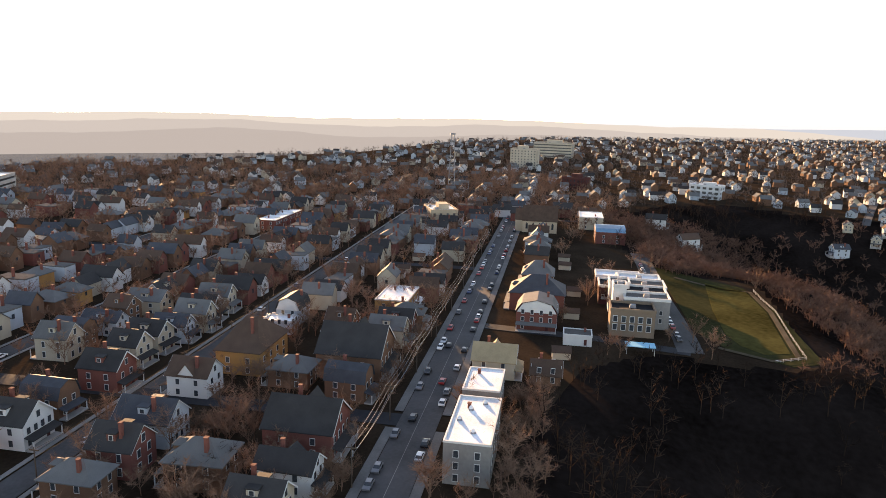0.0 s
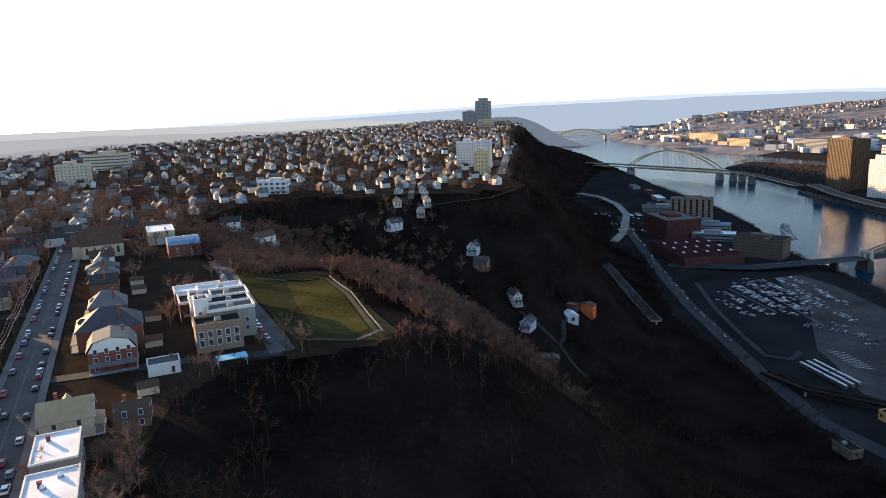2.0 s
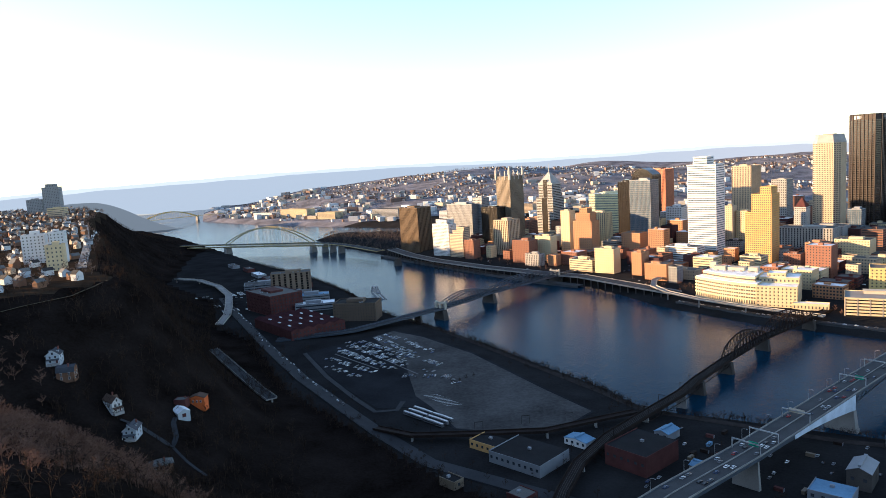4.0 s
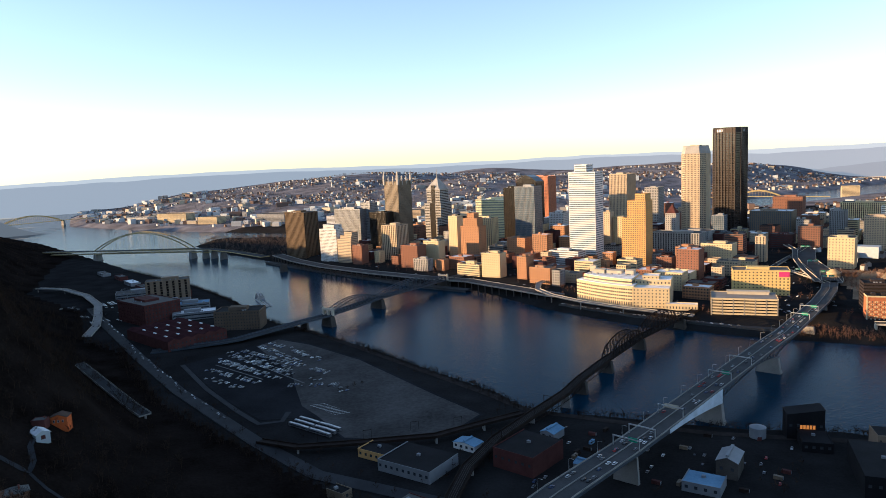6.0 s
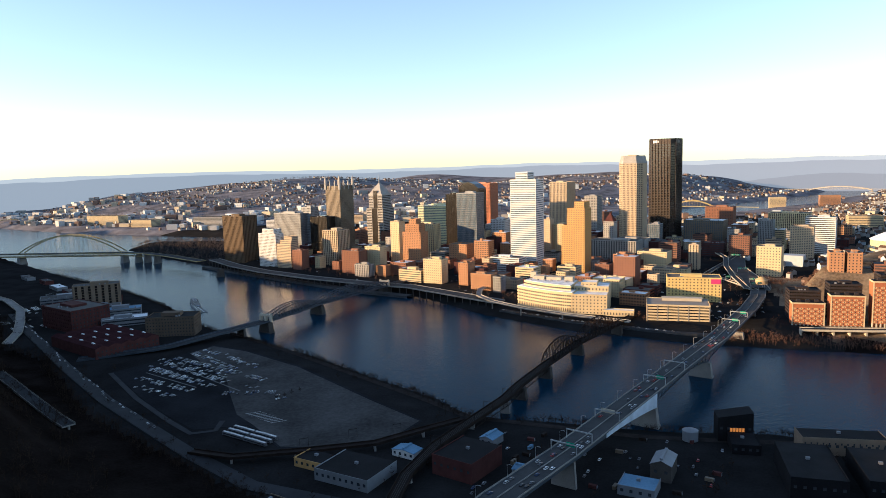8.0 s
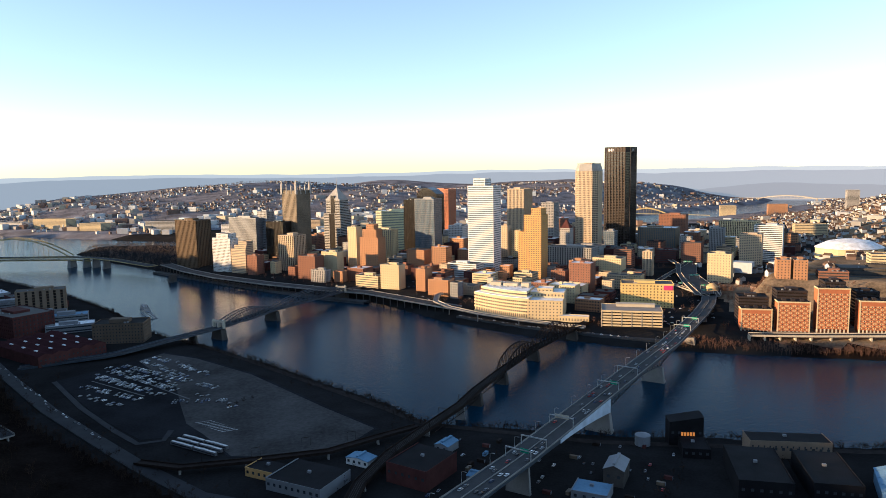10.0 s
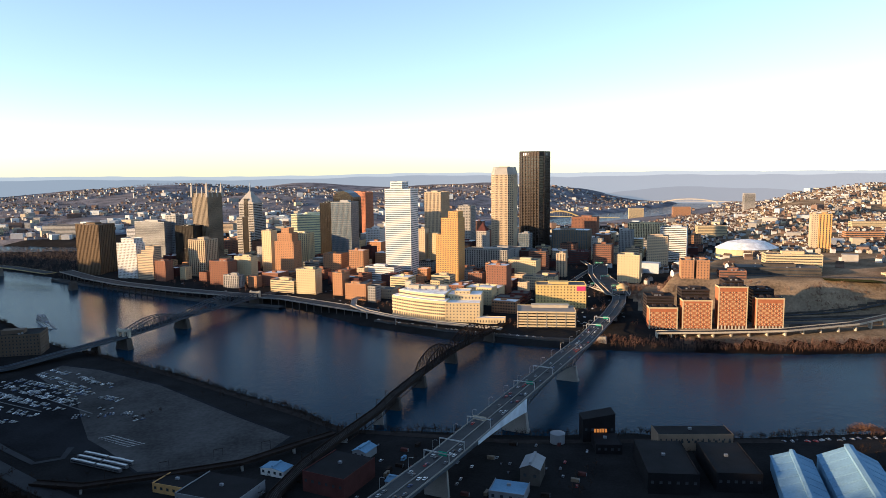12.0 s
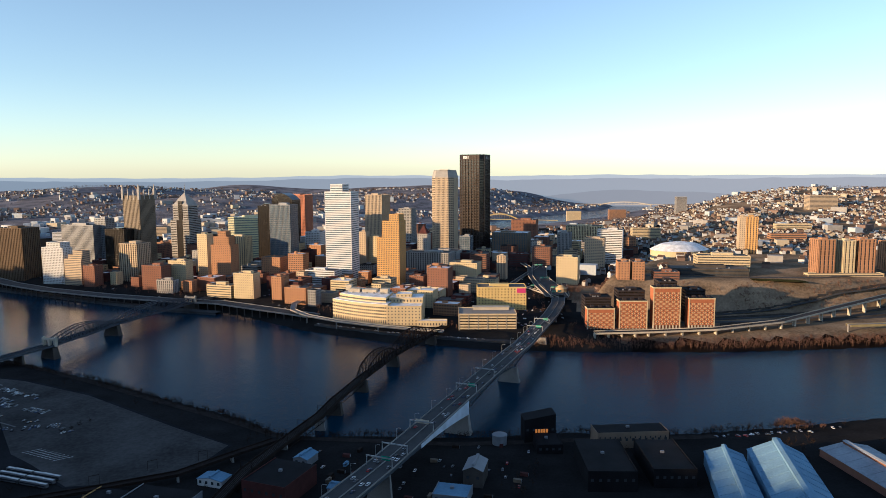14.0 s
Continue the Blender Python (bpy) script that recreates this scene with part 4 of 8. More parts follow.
def shifted(pts, d):
    """A line moved sideways by d."""
    res = []
    for k, p in enumerate(pts):
        a, b = pts[max(k - 1, 0)], pts[min(k + 1, len(pts) - 1)]
        q_ = math.hypot(b[0] - a[0], b[1] - a[1])
        res.append((p[0] - (b[1] - a[1]) / q_ * d, p[1] + (b[0] - a[0]) / q_ * d, *p[2:]))
    return res


def rails(e, pts, width, h, material, z=0, name="railing"):
    for s in (-1, 1):
        deck(e, name, shifted(pts, s * width / 2), 0.35, z, h, material, h)


def pier(e, x, y, top, along, w, t, material=CONCRETE, bottom=-2):
    a = math.atan2(along[1], along[0])
    c, s = math.cos(a), math.sin(a)
    rect = lambda k: [(x + c * i * t * k / 2 - s * j_ * w * k / 2, y + s * i * t * k / 2 + c * j_ * w * k / 2) for i, j_ in ((-1, -1), (1, -1), (1, 1), (-1, 1))]
    part("pier", M().prism(rect(1.25), bottom, top * 0.15, rect(1.15)).prism(rect(1.1), top * 0.15, top, rect(0.92)), material, e)


# long highway bridge with deck trusses, in front
LB = [(78, -95, 33), (96, -60, 32.5), (136, 8, 32), (209, 143, 31.5), (250, 219, 31), (285, 285, 30), (312, 334, 29), (355, 425, 27), (394, 508, 25), (428, 590, 24), (450, 660, 24)]
e = thing("highway_bridge", "long steel highway bridge with concrete deck crossing the river", "bridge")
deck(e, "deck", LB, 21, 0, 1.2, BRIDGEBLUE)
deck(e, "carriageway", LB, 18, 0, 0.1, BRIDGEROAD, 0.12)
rails(e, LB, 20.4, 1.1, CONCRETE)
for s in (-6.6, 6.6):
    for k in range(1, len(LB) - 1):
        p, q_ = LB[k], LB[k + 1]
        a, b = offset(p, q_, s)
        d = math.hypot(q_[0] - p[0], q_[1] - p[1])
        dp = [3.5, 3.5, 4, 12, 5, 12, 5, 5, 4, 4, 4][k]
        dq = [3.5, 3.5, 12, 5, 12, 5, 5, 4, 4, 4, 4][k]
        truss(e, "truss", a, b, lambda t_, p=p, q_=q_, dp=dp, dq=dq: p[2] + (q_[2] - p[2]) * t_ - 1.3 - dp - (dq - dp) * t_ ** (2 if dq > dp else 0.5), lambda t_, p=p, q_=q_: p[2] + (q_[2] - p[2]) * t_ - 1.3, max(4, int(d / 9)), BRIDGEBLUE, 0.8)
for (x, y, z), w in ((LB[3], 20), (LB[5], 20), (LB[7], 20)):
    pier(e, x, y, z - 14 if w == 20 else z - 6, (0.45, 0.89), w, 6)
for k in (1, 2, 8, 9):
    pier(e, LB[k][0], LB[k][1], LB[k][2] - 5, (0.45, 0.89), 17, 2.5, bottom=gz(LB[k][0], LB[k][1]) - 0.5)
for s in (-10.3, 10.3):
    deck(e, "edge_girder", shifted(LB, s), 0.5, 0, 1.9, BRIDGEBLUE, -0.1)
deck(e, "centre_barrier", LB, 0.45, 0, 0.8, CONCRETE, 0.85)
# pale fascia on the span over the near bank
vs = []
for k in range(15):
    p = Vector(LB[2]).lerp(Vector(LB[3]), 0.3 + 0.68 * k / 14)
    (x1, y1), _ = offset(LB[2][:2], LB[3][:2], -10.9)
    x1, y1, low_ = x1 + p.x - LB[2][0], y1 + p.y - LB[2][1], 3.2 + 9 * (k / 14) ** 1.6
    vs += [(x1, y1, p.z - low_), (x1, y1, p.z - 0.2), (x1 - 0.3, y1 + 0.1, p.z - 0.2), (x1 - 0.3, y1 + 0.1, p.z - low_)]
m = M().add(vs, [(4 * k + i_, 4 * k + 4 + i_, 4 * k + 4 + (i_ + 1) % 4, 4 * k + (i_ + 1) % 4) for k in range(14) for i_ in range(4)])
part("fascia", m, mat("blue-white plastic sheeting", (0.46, 0.52, 0.6), 0.8, amp=0.3, scale=0.3), e, "blue-white plastic sheeting hung along the deck edge")


def along_bridge(s):
    """Point at s metres along the highway bridge from its near end, and its direction."""
    for a, b in zip(LB, LB[1:]):
        d = math.hypot(b[0] - a[0], b[1] - a[1])
        if s <= d:
            f = s / d
            return Vector((a[0] + (b[0] - a[0]) * f, a[1] + (b[1] - a[1]) * f, a[2] + (b[2] - a[2]) * f)), Vector((b[0] - a[0], b[1] - a[1], 0)).normalized()
        s -= d
    return Vector(LB[-1]), Vector((0.3, 0.95, 0))


def gantry(s, board, full=True):
    c, d = along_bridge(s)
    n = Vector((-d.y, d.x, 0))
    g = thing("sign_gantry", "steel gantry over the bridge with a sign board", "sign gantry", c.x, c.y, c.z, math.degrees(math.atan2(n.y, n.x)), "gantries on the highway bridge")
    part("post", M().box(-9.9, -9.4, -0.25, 0.25, 0, 7), GALV, g)
    if full:
        part("post", M().box(9.4, 9.9, -0.25, 0.25, 0, 7), GALV, g)
    part("beam", M().box(-9.9, 9.9 if full else 0, -0.3, 0.3, 6.4, 7.2), GALV, g)
    if board == "white":
        part("sign", M().box(-6, 5, -0.5, -0.35, 5.2, 8.4), PALECON, g, "blank pale back of a sign")
    elif board == "green":
        sg = part("sign", M().box(-8, -1.5, -0.5, -0.35, 5, 8), SIGNGREEN, g, "green road sign")
        for q_ in range(2):
            part("lettering_bar", M().box(-7.3, -2.4 - q_, -0.53, -0.5, 5.7 + q_ * 1.1, 6.2 + q_ * 1.1), PAINT, sg)


for s, b, f in ((118, "green", True), (142, "none", True), (190, "white", True), (292, "green", True), (345, "none", True), (560, "green", True), (610, "green", True)):
    gantry(s, b, f)
# highway interchange beyond the bridge
e = thing("highway_interchange", "concrete highway decks that fan out beyond the bridge", "road")
for pts, w in (([(447, 645, 24), (462, 740, 24), (470, 860, 24), (508, 1004, 24), (560, 1150, 22), (640, 1320, 20)], 30), ([(430, 650, 25), (438, 760, 26), (452, 860, 27), (476, 960, 28), (480, 1080, 26), (452, 1180, 22)], 9), ([(462, 655, 24), (490, 760, 22), (520, 880, 20), (570, 1000, 19), (640, 1080, 18)], 9), ([(360, 730, 16), (392, 790, 18), (430, 860, 21), (468, 930, 23), (506, 1010, 24)], 9), ([(440, 640, 24), (430, 720, 22), (420, 800, 18), (380, 900, 16)], 8)):
    deck(e, "deck", pts, w, 0, 1.2, CONCRETE)
    deck(e, "carriageway", pts, w - 2, 0, 0.1, BRIDGEROAD, 0.12)
    rails(e, pts, w - 0.4, 1.1, PALECON, name="parapet")
    for x, y, z in pts[1:]:
        part("column", M().cyl(x, y, gz(x, y) - 0.5, z - 1, 1.2, 8), CONCRETE, e)
for x, y, z, w_, rz in ((447, 660, 24.2, 9, 5), (456, 700, 24.2, 9, 3), (466, 806, 24.2, 9, 0), (372, 752, 17.2, 4, -30), (426, 742, 21, 4, 10), (500, 980, 24, 9, -10)):
    g = thing("sign_gantry", "steel gantry with green road signs over the highway", "sign gantry", x, y, z, rz, "gantries on the interchange")
    for sx in (-1, 1):
        part("post", M().box(sx * w_ - 0.25, sx * w_ + 0.25, -0.25, 0.25, -0.3, 7), GALV, g)
    part("beam", M().box(-w_, w_, -0.3, 0.3, 6.4, 7.2), GALV, g)
    for q_ in range(2 if w_ > 5 else 1):
        sg = part("sign", M().box(-w_ + 0.8 + q_ * w_, -w_ + 0.8 + q_ * w_ + 6.4, -0.5, -0.35, 5, 8.2), SIGNGREEN, g, "green road sign")
        x0_ = -w_ + 0.8 + q_ * w_
        for b_ in range(2):
            part("lettering_bar", M().box(x0_ + 0.7, x0_ + 5.2 - b_, -0.53, -0.5, 5.7 + b_ * 1.2, 6.2 + b_ * 1.2), PAINT, sg)
# yellow steel ramp beside the viaduct
e = thing("steel_ramp", "yellow-painted steel ramp girders beside the viaduct", "bridge")
YR = [(772, 402, 22), (820, 404, 21), (900, 412, 19), (1000, 428, 16)]
deck(e, "deck", YR, 9, 0, 0.6, CONCRETE)
for s in (-4.5, 4.5):
    deck(e, "girder", shifted(YR, s), 0.6, 0, 3.2, BRIDGEYELLOW, 0.6)
for x, y, z in YR[::2]:
    part("column", M().cyl(x, y, gz(x, y) - 1, z - 0.5, 1.2, 8), CONCRETE, e)
# walls, road and lawn on the bluff
for a, b, z0_, z1_ in (((470, 500), (560, 492), 18, 30),):
    m = M()
    d_ = Vector((b[0] - a[0], b[1] - a[1]))
    for k in range(int(d_.length / 6)):
        p, q_ = Vector(a) + d_ * (k / int(d_.length / 6)), Vector(a) + d_ * ((k + 0.97) / int(d_.length / 6))
        m.beam((p.x, p.y, (z0_ + z1_) / 2), (q_.x, q_.y, (z0_ + z1_) / 2), 1.6, z1_ - z0_)
    tagged(new("retaining_wall", m.data("retaining_wall", PALECON)), "pale concrete retaining wall on the bluff", "wall", kind="structure")
ribbon("bluff_road", [(462, 470), (560, 476), (680, 470), (830, 485), (1000, 500)], 8, STREET, "road along the foot of the bluff", dz=0.4)
for q_, (yy, zz, w_) in enumerate(((452, 17, 7), (492, 27, 8), (520, 36, 6))):
    pts = [(618, yy - 4), (700, yy), (820, yy + 12), (960, yy + 30), (1150, yy + 60)]
    ribbon("terrace_road", pts, w_, BRIDGEROAD, "pale parkway terrace cut along the bluff", dz=0.9, thick=1.2)
    e = thing("terrace_wall", "low dark stone wall along the bluff terrace", "wall")
    for a, b in zip(pts, pts[1:]):
        n_ = int(math.hypot(b[0] - a[0], b[1] - a[1]) / 15)
        for k in range(n_):
            p0, p1 = [(a[0] + (b[0] - a[0]) * f_, a[1] + (b[1] - a[1]) * f_ + w_ / 2 + 0.8) for f_ in (k / n_, (k + 0.98) / n_)]
            z_ = max(gz(*p0), gz(*p1))
            part("panel", M().beam((*p0, z_ + 1.2), (*p1, z_ + 1.2), 0.8, 4.0), DARKSTONE, e)
ribbon("bluff_road", [(560, 640), (700, 600), (850, 575), (1100, 620)], 9, STREET, "road on top of the bluff", dz=0.4)
ribbon("lawn", [(734, 574), (770, 562), (812, 550)], 22, GRASS, "green lawn on the bluff", dz=0.4, category="lawn")
for s in range(30, 640, 34):
    c, d = along_bridge(s)
    n = Vector((-d.y, d.x, 0))
    g = thing("street_lamp", "curved steel street lamp on the bridge rail", "street lamp", c.x + n.x * 9.9, c.y + n.y * 9.9, c.z, math.degrees(math.atan2(n.y, n.x)), "lamps on the highway bridge")
    part("pole", M().cyl(0, 0, 0, 8.5, 0.16, 6, 0.1), GALV, g)
    arm = part("arm", M().beam((0, 0, 8.4), (-1.6, 0, 9.1), 0.14).beam((-1.6, 0, 9.1), (-3, 0, 9.1), 0.14), GALV, g)
    part("lamp_head", M().box(-3.7, -2.9, -0.2, 0.2, 8.98, 9.2), GALV, arm)

# rail bridge with two through arches
RB = [(30, -110, 14), (26, -40, 14), (28, 5, 14), (41, 56, 14), (62, 106, 14), (88, 165, 14), (100, 205, 14), (125, 272, 14), (163, 362, 14), (218, 458, 15), (245, 505, 15)]
e = thing("rail_bridge", "black steel rail bridge with arched through trusses", "bridge")
deck(e, "deck", RB, 9, 0, 1.6, BRIDGEBLACK)
deck(e, "track_bed", RB, 6, 0, 0.3, TRACK, 0.32)
for s in (-0.75, 0.75, 2.2, -2.2):
    deck(e, "rail", shifted(RB, s), 0.15, 0, 0.2, RUSTSTEEL, 0.55)
rails(e, RB, 9, 1.3, BRIDGEBLACK)
for k, rise in ((7, 17), (8, 19)):
    p, q_ = RB[k][:2], RB[k + 1][:2]
    for s in (-5, 5):
        a, b = offset(p, q_, s)
        truss(e, "arch_truss", a, b, lambda t_: 14, lambda t_, rise=rise: 14 + 4 * (t_ > 0) * (t_ < 1) + (rise - 4) * math.sin(math.pi * t_) ** 0.7 if 0 < t_ < 1 else 14, 12, BRIDGEBLACK, 1.0, True)
    m = M()
    for i_ in range(1, 12):
        t_ = i_ / 12
        z = 14 + 4 + (rise - 4) * math.sin(math.pi * t_) ** 0.7
        (x1, y1), (x2, y2) = offset(p, q_, -5)[0], offset(p, q_, 5)[0]
        dx, dy = (q_[0] - p[0]) * t_, (q_[1] - p[1]) * t_
        m.beam((x1 + dx, y1 + dy, z), (x2 + dx, y2 + dy, z), 0.5)
    part("cross_bracing", m, BRIDGEBLACK, e)
for k in (4, 5, 6):
    a, b = RB[k], RB[k + 1]
    for s in (-4, 4):
        truss(e, "girder_truss", *offset(a[:2], b[:2], s), lambda t_: 8.5, lambda t_: 12.5, 6, BRIDGEBLACK, 0.5, True)
for k in (6, 7, 8, 9):
    d = Vector((RB[k][0] - RB[k - 1][0], RB[k][1] - RB[k - 1][1])).normalized()
    pier(e, RB[k][0], RB[k][1], 12, d, 13, 6, DARKSTONE)
for k in (1, 2, 3, 4, 5):
    pier(e, RB[k][0], RB[k][1], 12.4, (0.2, 1), 8, 2, bottom=gz(RB[k][0], RB[k][1]) - 0.5)
for s in range(6):
    x, y = [(41, 56), (62, 106), (75, 135), (90, 170), (97, 195), (112, 237)][s]
    g = thing("catenary_mast", "steel catenary portal over the rail bridge", "mast", x, y, 14.3, -25, "catenary portals")
    part("post", M().box(-4.7, -4.4, -0.15, 0.15, -0.5, 7), BRIDGEBLACK, g)
    part("post", M().box(4.4, 4.7, -0.15, 0.15, -0.5, 7), BRIDGEBLACK, g)
    part("beam", M().box(-4.7, 4.7, -0.15, 0.15, 6.7, 7), BRIDGEBLACK, g)

# old bridge with two lens-shaped trusses and stone portals
SB = [(-420, 285, 8.6), (-345, 325, 11.5), (-330, 335, 12.5), (-297, 385, 15), (-256, 457, 16), (-220, 573, 16), (-152, 740, 14), (-120, 800, 14)]
e = thing("truss_bridge", "old blue steel bridge with lens-shaped trusses and portals", "bridge")
deck(e, "deck", SB, 16, 0, 1.2, BRIDGEBLUE)
deck(e, "carriageway", SB, 10, 0, 0.1, ASPHALT, 0.12)
rails(e, SB, 15.6, 1.2, BRIDGEBLUE)
for k in (4, 5):
    p, q_ = SB[k][:2], SB[k + 1][:2]
    for s in (-7.5, 0.0, 7.5):
        a, b = offset(p, q_, s)
        truss(e, "lens_truss", a, b, lambda t_: 20 - 5.5 * math.sin(math.pi * t_), lambda t_: 20 + 10 * math.sin(math.pi * t_), 16, BRIDGEBLUE, 0.9)
for k in (4, 5, 6):
    d = Vector((SB[k][0] - SB[k - 1][0], SB[k][1] - SB[k - 1][1])).normalized()
    pier(e, SB[k][0], SB[k][1], 14, d, 20, 8, DARKSTONE)
pier(e, -276, 420, 13.5, (0.5, 0.87), 15, 3, DARKSTONE)
for k in (4, 6):
    ang_ = math.degrees(math.atan2(SB[5][1] - SB[4][1], SB[5][0] - SB[4][0])) - 90
    m = M().box(-9.5, -6.5, -2, 2, -1, 9).box(6.5, 9.5, -2, 2, -1, 9).box(-1.5, 1.5, -2, 2, -1, 9).box(-9.5, 9.5, -1.6, 1.6, 6.5, 9.2)
    m.hip(-9.6, -6.4, -2, 2, 9.2, 11.5, 0.2, 0.02).hip(6.4, 9.6, -2, 2, 9.2, 11.5, 0.2, 0.02)
    o = part("portal", m, PALECON, e, "pale castellated bridge portal")
    o.matrix_basis = pose(SB[k][0], SB[k][1], SB[k][2], 0, 0, ang_)

# tied-arch highway bridge downstream, and its ramps along the far bank
e = thing("arch_bridge", "ochre double-deck tied-arch bridge", "bridge")
FB = [(-1330, 1120, 26), (-1165, 1125, 26), (-900, 1145, 25), (-840, 1140, 24), (-760, 1105, 22), (-640, 1030, 19)]
deck(e, "deck", FB, 24, 0, 1.5, BRIDGEYELLOW)
deck(e, "carriageway", FB, 21, 0, 0.1, ASPHALT, 0.12)
deck(e, "lower_deck", [(x, y, z - 7) for x, y, z in FB[:4]], 22, 0, 1.0, BRIDGEYELLOW)
for s in (-12, 12):
    a, b = offset(FB[1][:2], FB[2][:2], s)
    truss(e, "arch", a, b, lambda t_: 26 + 0.5 + 43 * (1 - (2 * t_ - 1) ** 2), lambda t_: 28 + 44 * (1 - (2 * t_ - 1) ** 2), 24, BRIDGEYELLOW, 1.1)
    truss(e, "stiffening_truss", a, b, lambda t_: 19, lambda t_: 25.5, 22, BRIDGEYELLOW, 0.7)
    m = M()
    for k in range(1, 22):
        t_ = k / 22
        x, y = a[0] + (b[0] - a[0]) * t_, a[1] + (b[1] - a[1]) * t_
        m.beam((x, y, 25), (x, y, 27 + 43 * (1 - (2 * t_ - 1) ** 2)), 0.22)
    part("hangers", m, BRIDGEYELLOW, e)
for k in (1, 2):
    pier(e, FB[k][0], FB[k][1], 18, (1, 0.05), 26, 7)
for x, y in ((-860, 1140), (-835, 1138), (-800, 1122)):
    pier(e, x, y, 21, (1, -0.3), 20, 3)
e = thing("expressway", "elevated concrete expressway along the river wharf", "road")
EX = [(-640, 1030, 19), (-555, 955, 15), (-460, 880, 14), (-330, 800, 14), (-200, 735, 14), (-120, 705, 14), (-40, 640, 14), (40, 575, 14)]
EX = [(x + 18, y + 26, z) for x, y, z in EX]
deck(e, "deck", EX, 26, 0, 1.4, CONCRETE)
deck(e, "carriageway", EX, 23, 0, 0.1, BRIDGEROAD, 0.12)
rails(e, EX, 25.4, 1.1, CONCRETE, name="parapet")
for a, b in zip(EX, EX[1:]):
    n = max(1, int(math.hypot(b[0] - a[0], b[1] - a[1]) / 16))
    for k in range(n):
        x, y = a[0] + (b[0] - a[0]) * k / n, a[1] + (b[1] - a[1]) * k / n
        d = Vector((b[0] - a[0], b[1] - a[1])).normalized()
        part("column", M().box(-0.8, 0.8, -0.8, 0.8, -2, a[2] - 1.2), DARKSTONE, e).matrix_basis = pose(x + d.y * 11.5, y - d.x * 11.5, 0)
pier(e, -545, 925, 16, (0.8, -0.6), 12, 10, DARKSTONE)
ribbon("wharf", [(-640, 1045), (-334, 838), (-190, 742), (-100, 700)], 16, BRIDGEROAD, "low riverside wharf parking", z=4, category="wharf", thick=5)
ribbon("wharf_road", [(62, 575), (170, 497), (288, 444), (350, 424)], 9, BRIDGEROAD, "low riverside road below the court", dz=0.4, thick=3)
e = thing("highway_ramp", "curved elevated highway ramp in front of the court", "road")
RP = [(150, 790, 22), (82, 762, 21), (42, 722, 20), (22, 675, 19), (24, 630, 18), (48, 588, 17.5), (92, 546, 17), (150, 509, 16), (235, 468, 15)]
deck(e, "deck", RP, 9, 0, 1.2, CONCRETE)
rails(e, RP, 8.8, 1.1, PALECON, name="parapet")
for x, y, z in RP[1:-1]:
    part("column", M().cyl(x, y, 0, z - 1, 1.0, 8), CONCRETE, e)
# viaduct on the bluff side
e = thing("viaduct", "long low concrete viaduct along the bluff", "road")
VD = [(430, 425, 17), (500, 418, 18), (590, 412, 20), (690, 425, 24), (800, 470, 30), (950, 540, 34), (1200, 620, 36)]
deck(e, "deck", VD, 13, 0, 1.4, PALECON)
deck(e, "carriageway", VD, 11, 0, 0.1, ASPHALT, 0.12)
rails(e, VD, 12.6, 1.0, PALECON, name="parapet")
for a, b in zip(VD, VD[1:]):
    for k in range(4):
        x, y, z = (a[i_] + (b[i_] - a[i_]) * k / 4 for i_ in range(3))
        part("column", M().box(x - 0.9, x + 0.9, y - 3, y + 3, gz(x, y) - 1, z - 1.2), PALECON, e)
# far arch bridges
def far_arch(label, p, q_, z, rise, material, width=18):
    e = thing("arch_bridge", label, "bridge")
    d = Vector((q_[0] - p[0], q_[1] - p[1])).normalized()
    ends = [(p[0] - d.x * 160, p[1] - d.y * 160, z - 3), (*p, z), (*q_, z), (q_[0] + d.x * 160, q_[1] + d.y * 160, z - 3)]
    deck(e, "deck", ends, width, 0, 2, material)
    for s in (-width / 2, width / 2):
        a, b = offset(p, q_, s)
        truss(e, "arch", a, b, lambda t_: z - 6 + rise * (1 - (2 * t_ - 1) ** 2), lambda t_: z - 3 + rise * (1 - (2 * t_ - 1) ** 2), 20, material, 1.6)
        m = M()
        for k in range(1, 16):
            t_ = k / 16
            x, y = a[0] + (b[0] - a[0]) * t_, a[1] + (b[1] - a[1]) * t_
            m.beam((x, y, z), (x, y, z - 5 + rise * (1 - (2 * t_ - 1) ** 2)), 0.4)
        part("hangers", m, material, e)
    for x, y in (p, q_):
        pier(e, x, y, z - 1, d, width, 8)


far_arch("distant ochre arch bridge downstream", (-2350, 2010), (-2250, 2260), 24, 34, BRIDGEYELLOW)
far_arch("yellow arch bridge over the far river", (640, 2490), (800, 2440), 22, 26, BRIDGEYELLOW, 16)
far_arch("distant pale bridge upriver", (1550, 3565), (1810, 3440), 26, 16, PALECON, 16)


# ---- hilltop neighbourhood ----
SD, SN = Vector((-0.979, 0.202)), Vector((-0.202, -0.979))
FACE_N, FACE_S = 168.3, -11.7


def street(s, o):
    """Place s metres along the main street and o metres to its south side."""
    p = Vector((-42, -469)) + SD * s + SN * o
    return p.x, p.y


WALLS = [mat("red house brick", (0.155, 0.062, 0.05), 0.85, amp=0.25, scale=1.0, spread=0.3), mat("brown house brick", (0.15, 0.085, 0.055), 0.85, amp=0.25, scale=1.0, spread=0.3),
         mat("white weatherboard", (0.55, 0.55, 0.54), 0.7, amp=0.12, scale=1.0, spread=0.3), mat("pale blue-grey siding", (0.38, 0.42, 0.46), 0.7, amp=0.12, scale=1.0, spread=0.3),
         mat("yellow-orange brick", (0.36, 0.20, 0.075), 0.85, amp=0.2, scale=1.0, spread=0.3), mat("beige siding", (0.40, 0.35, 0.27), 0.75, amp=0.15, scale=1.0, spread=0.3)]
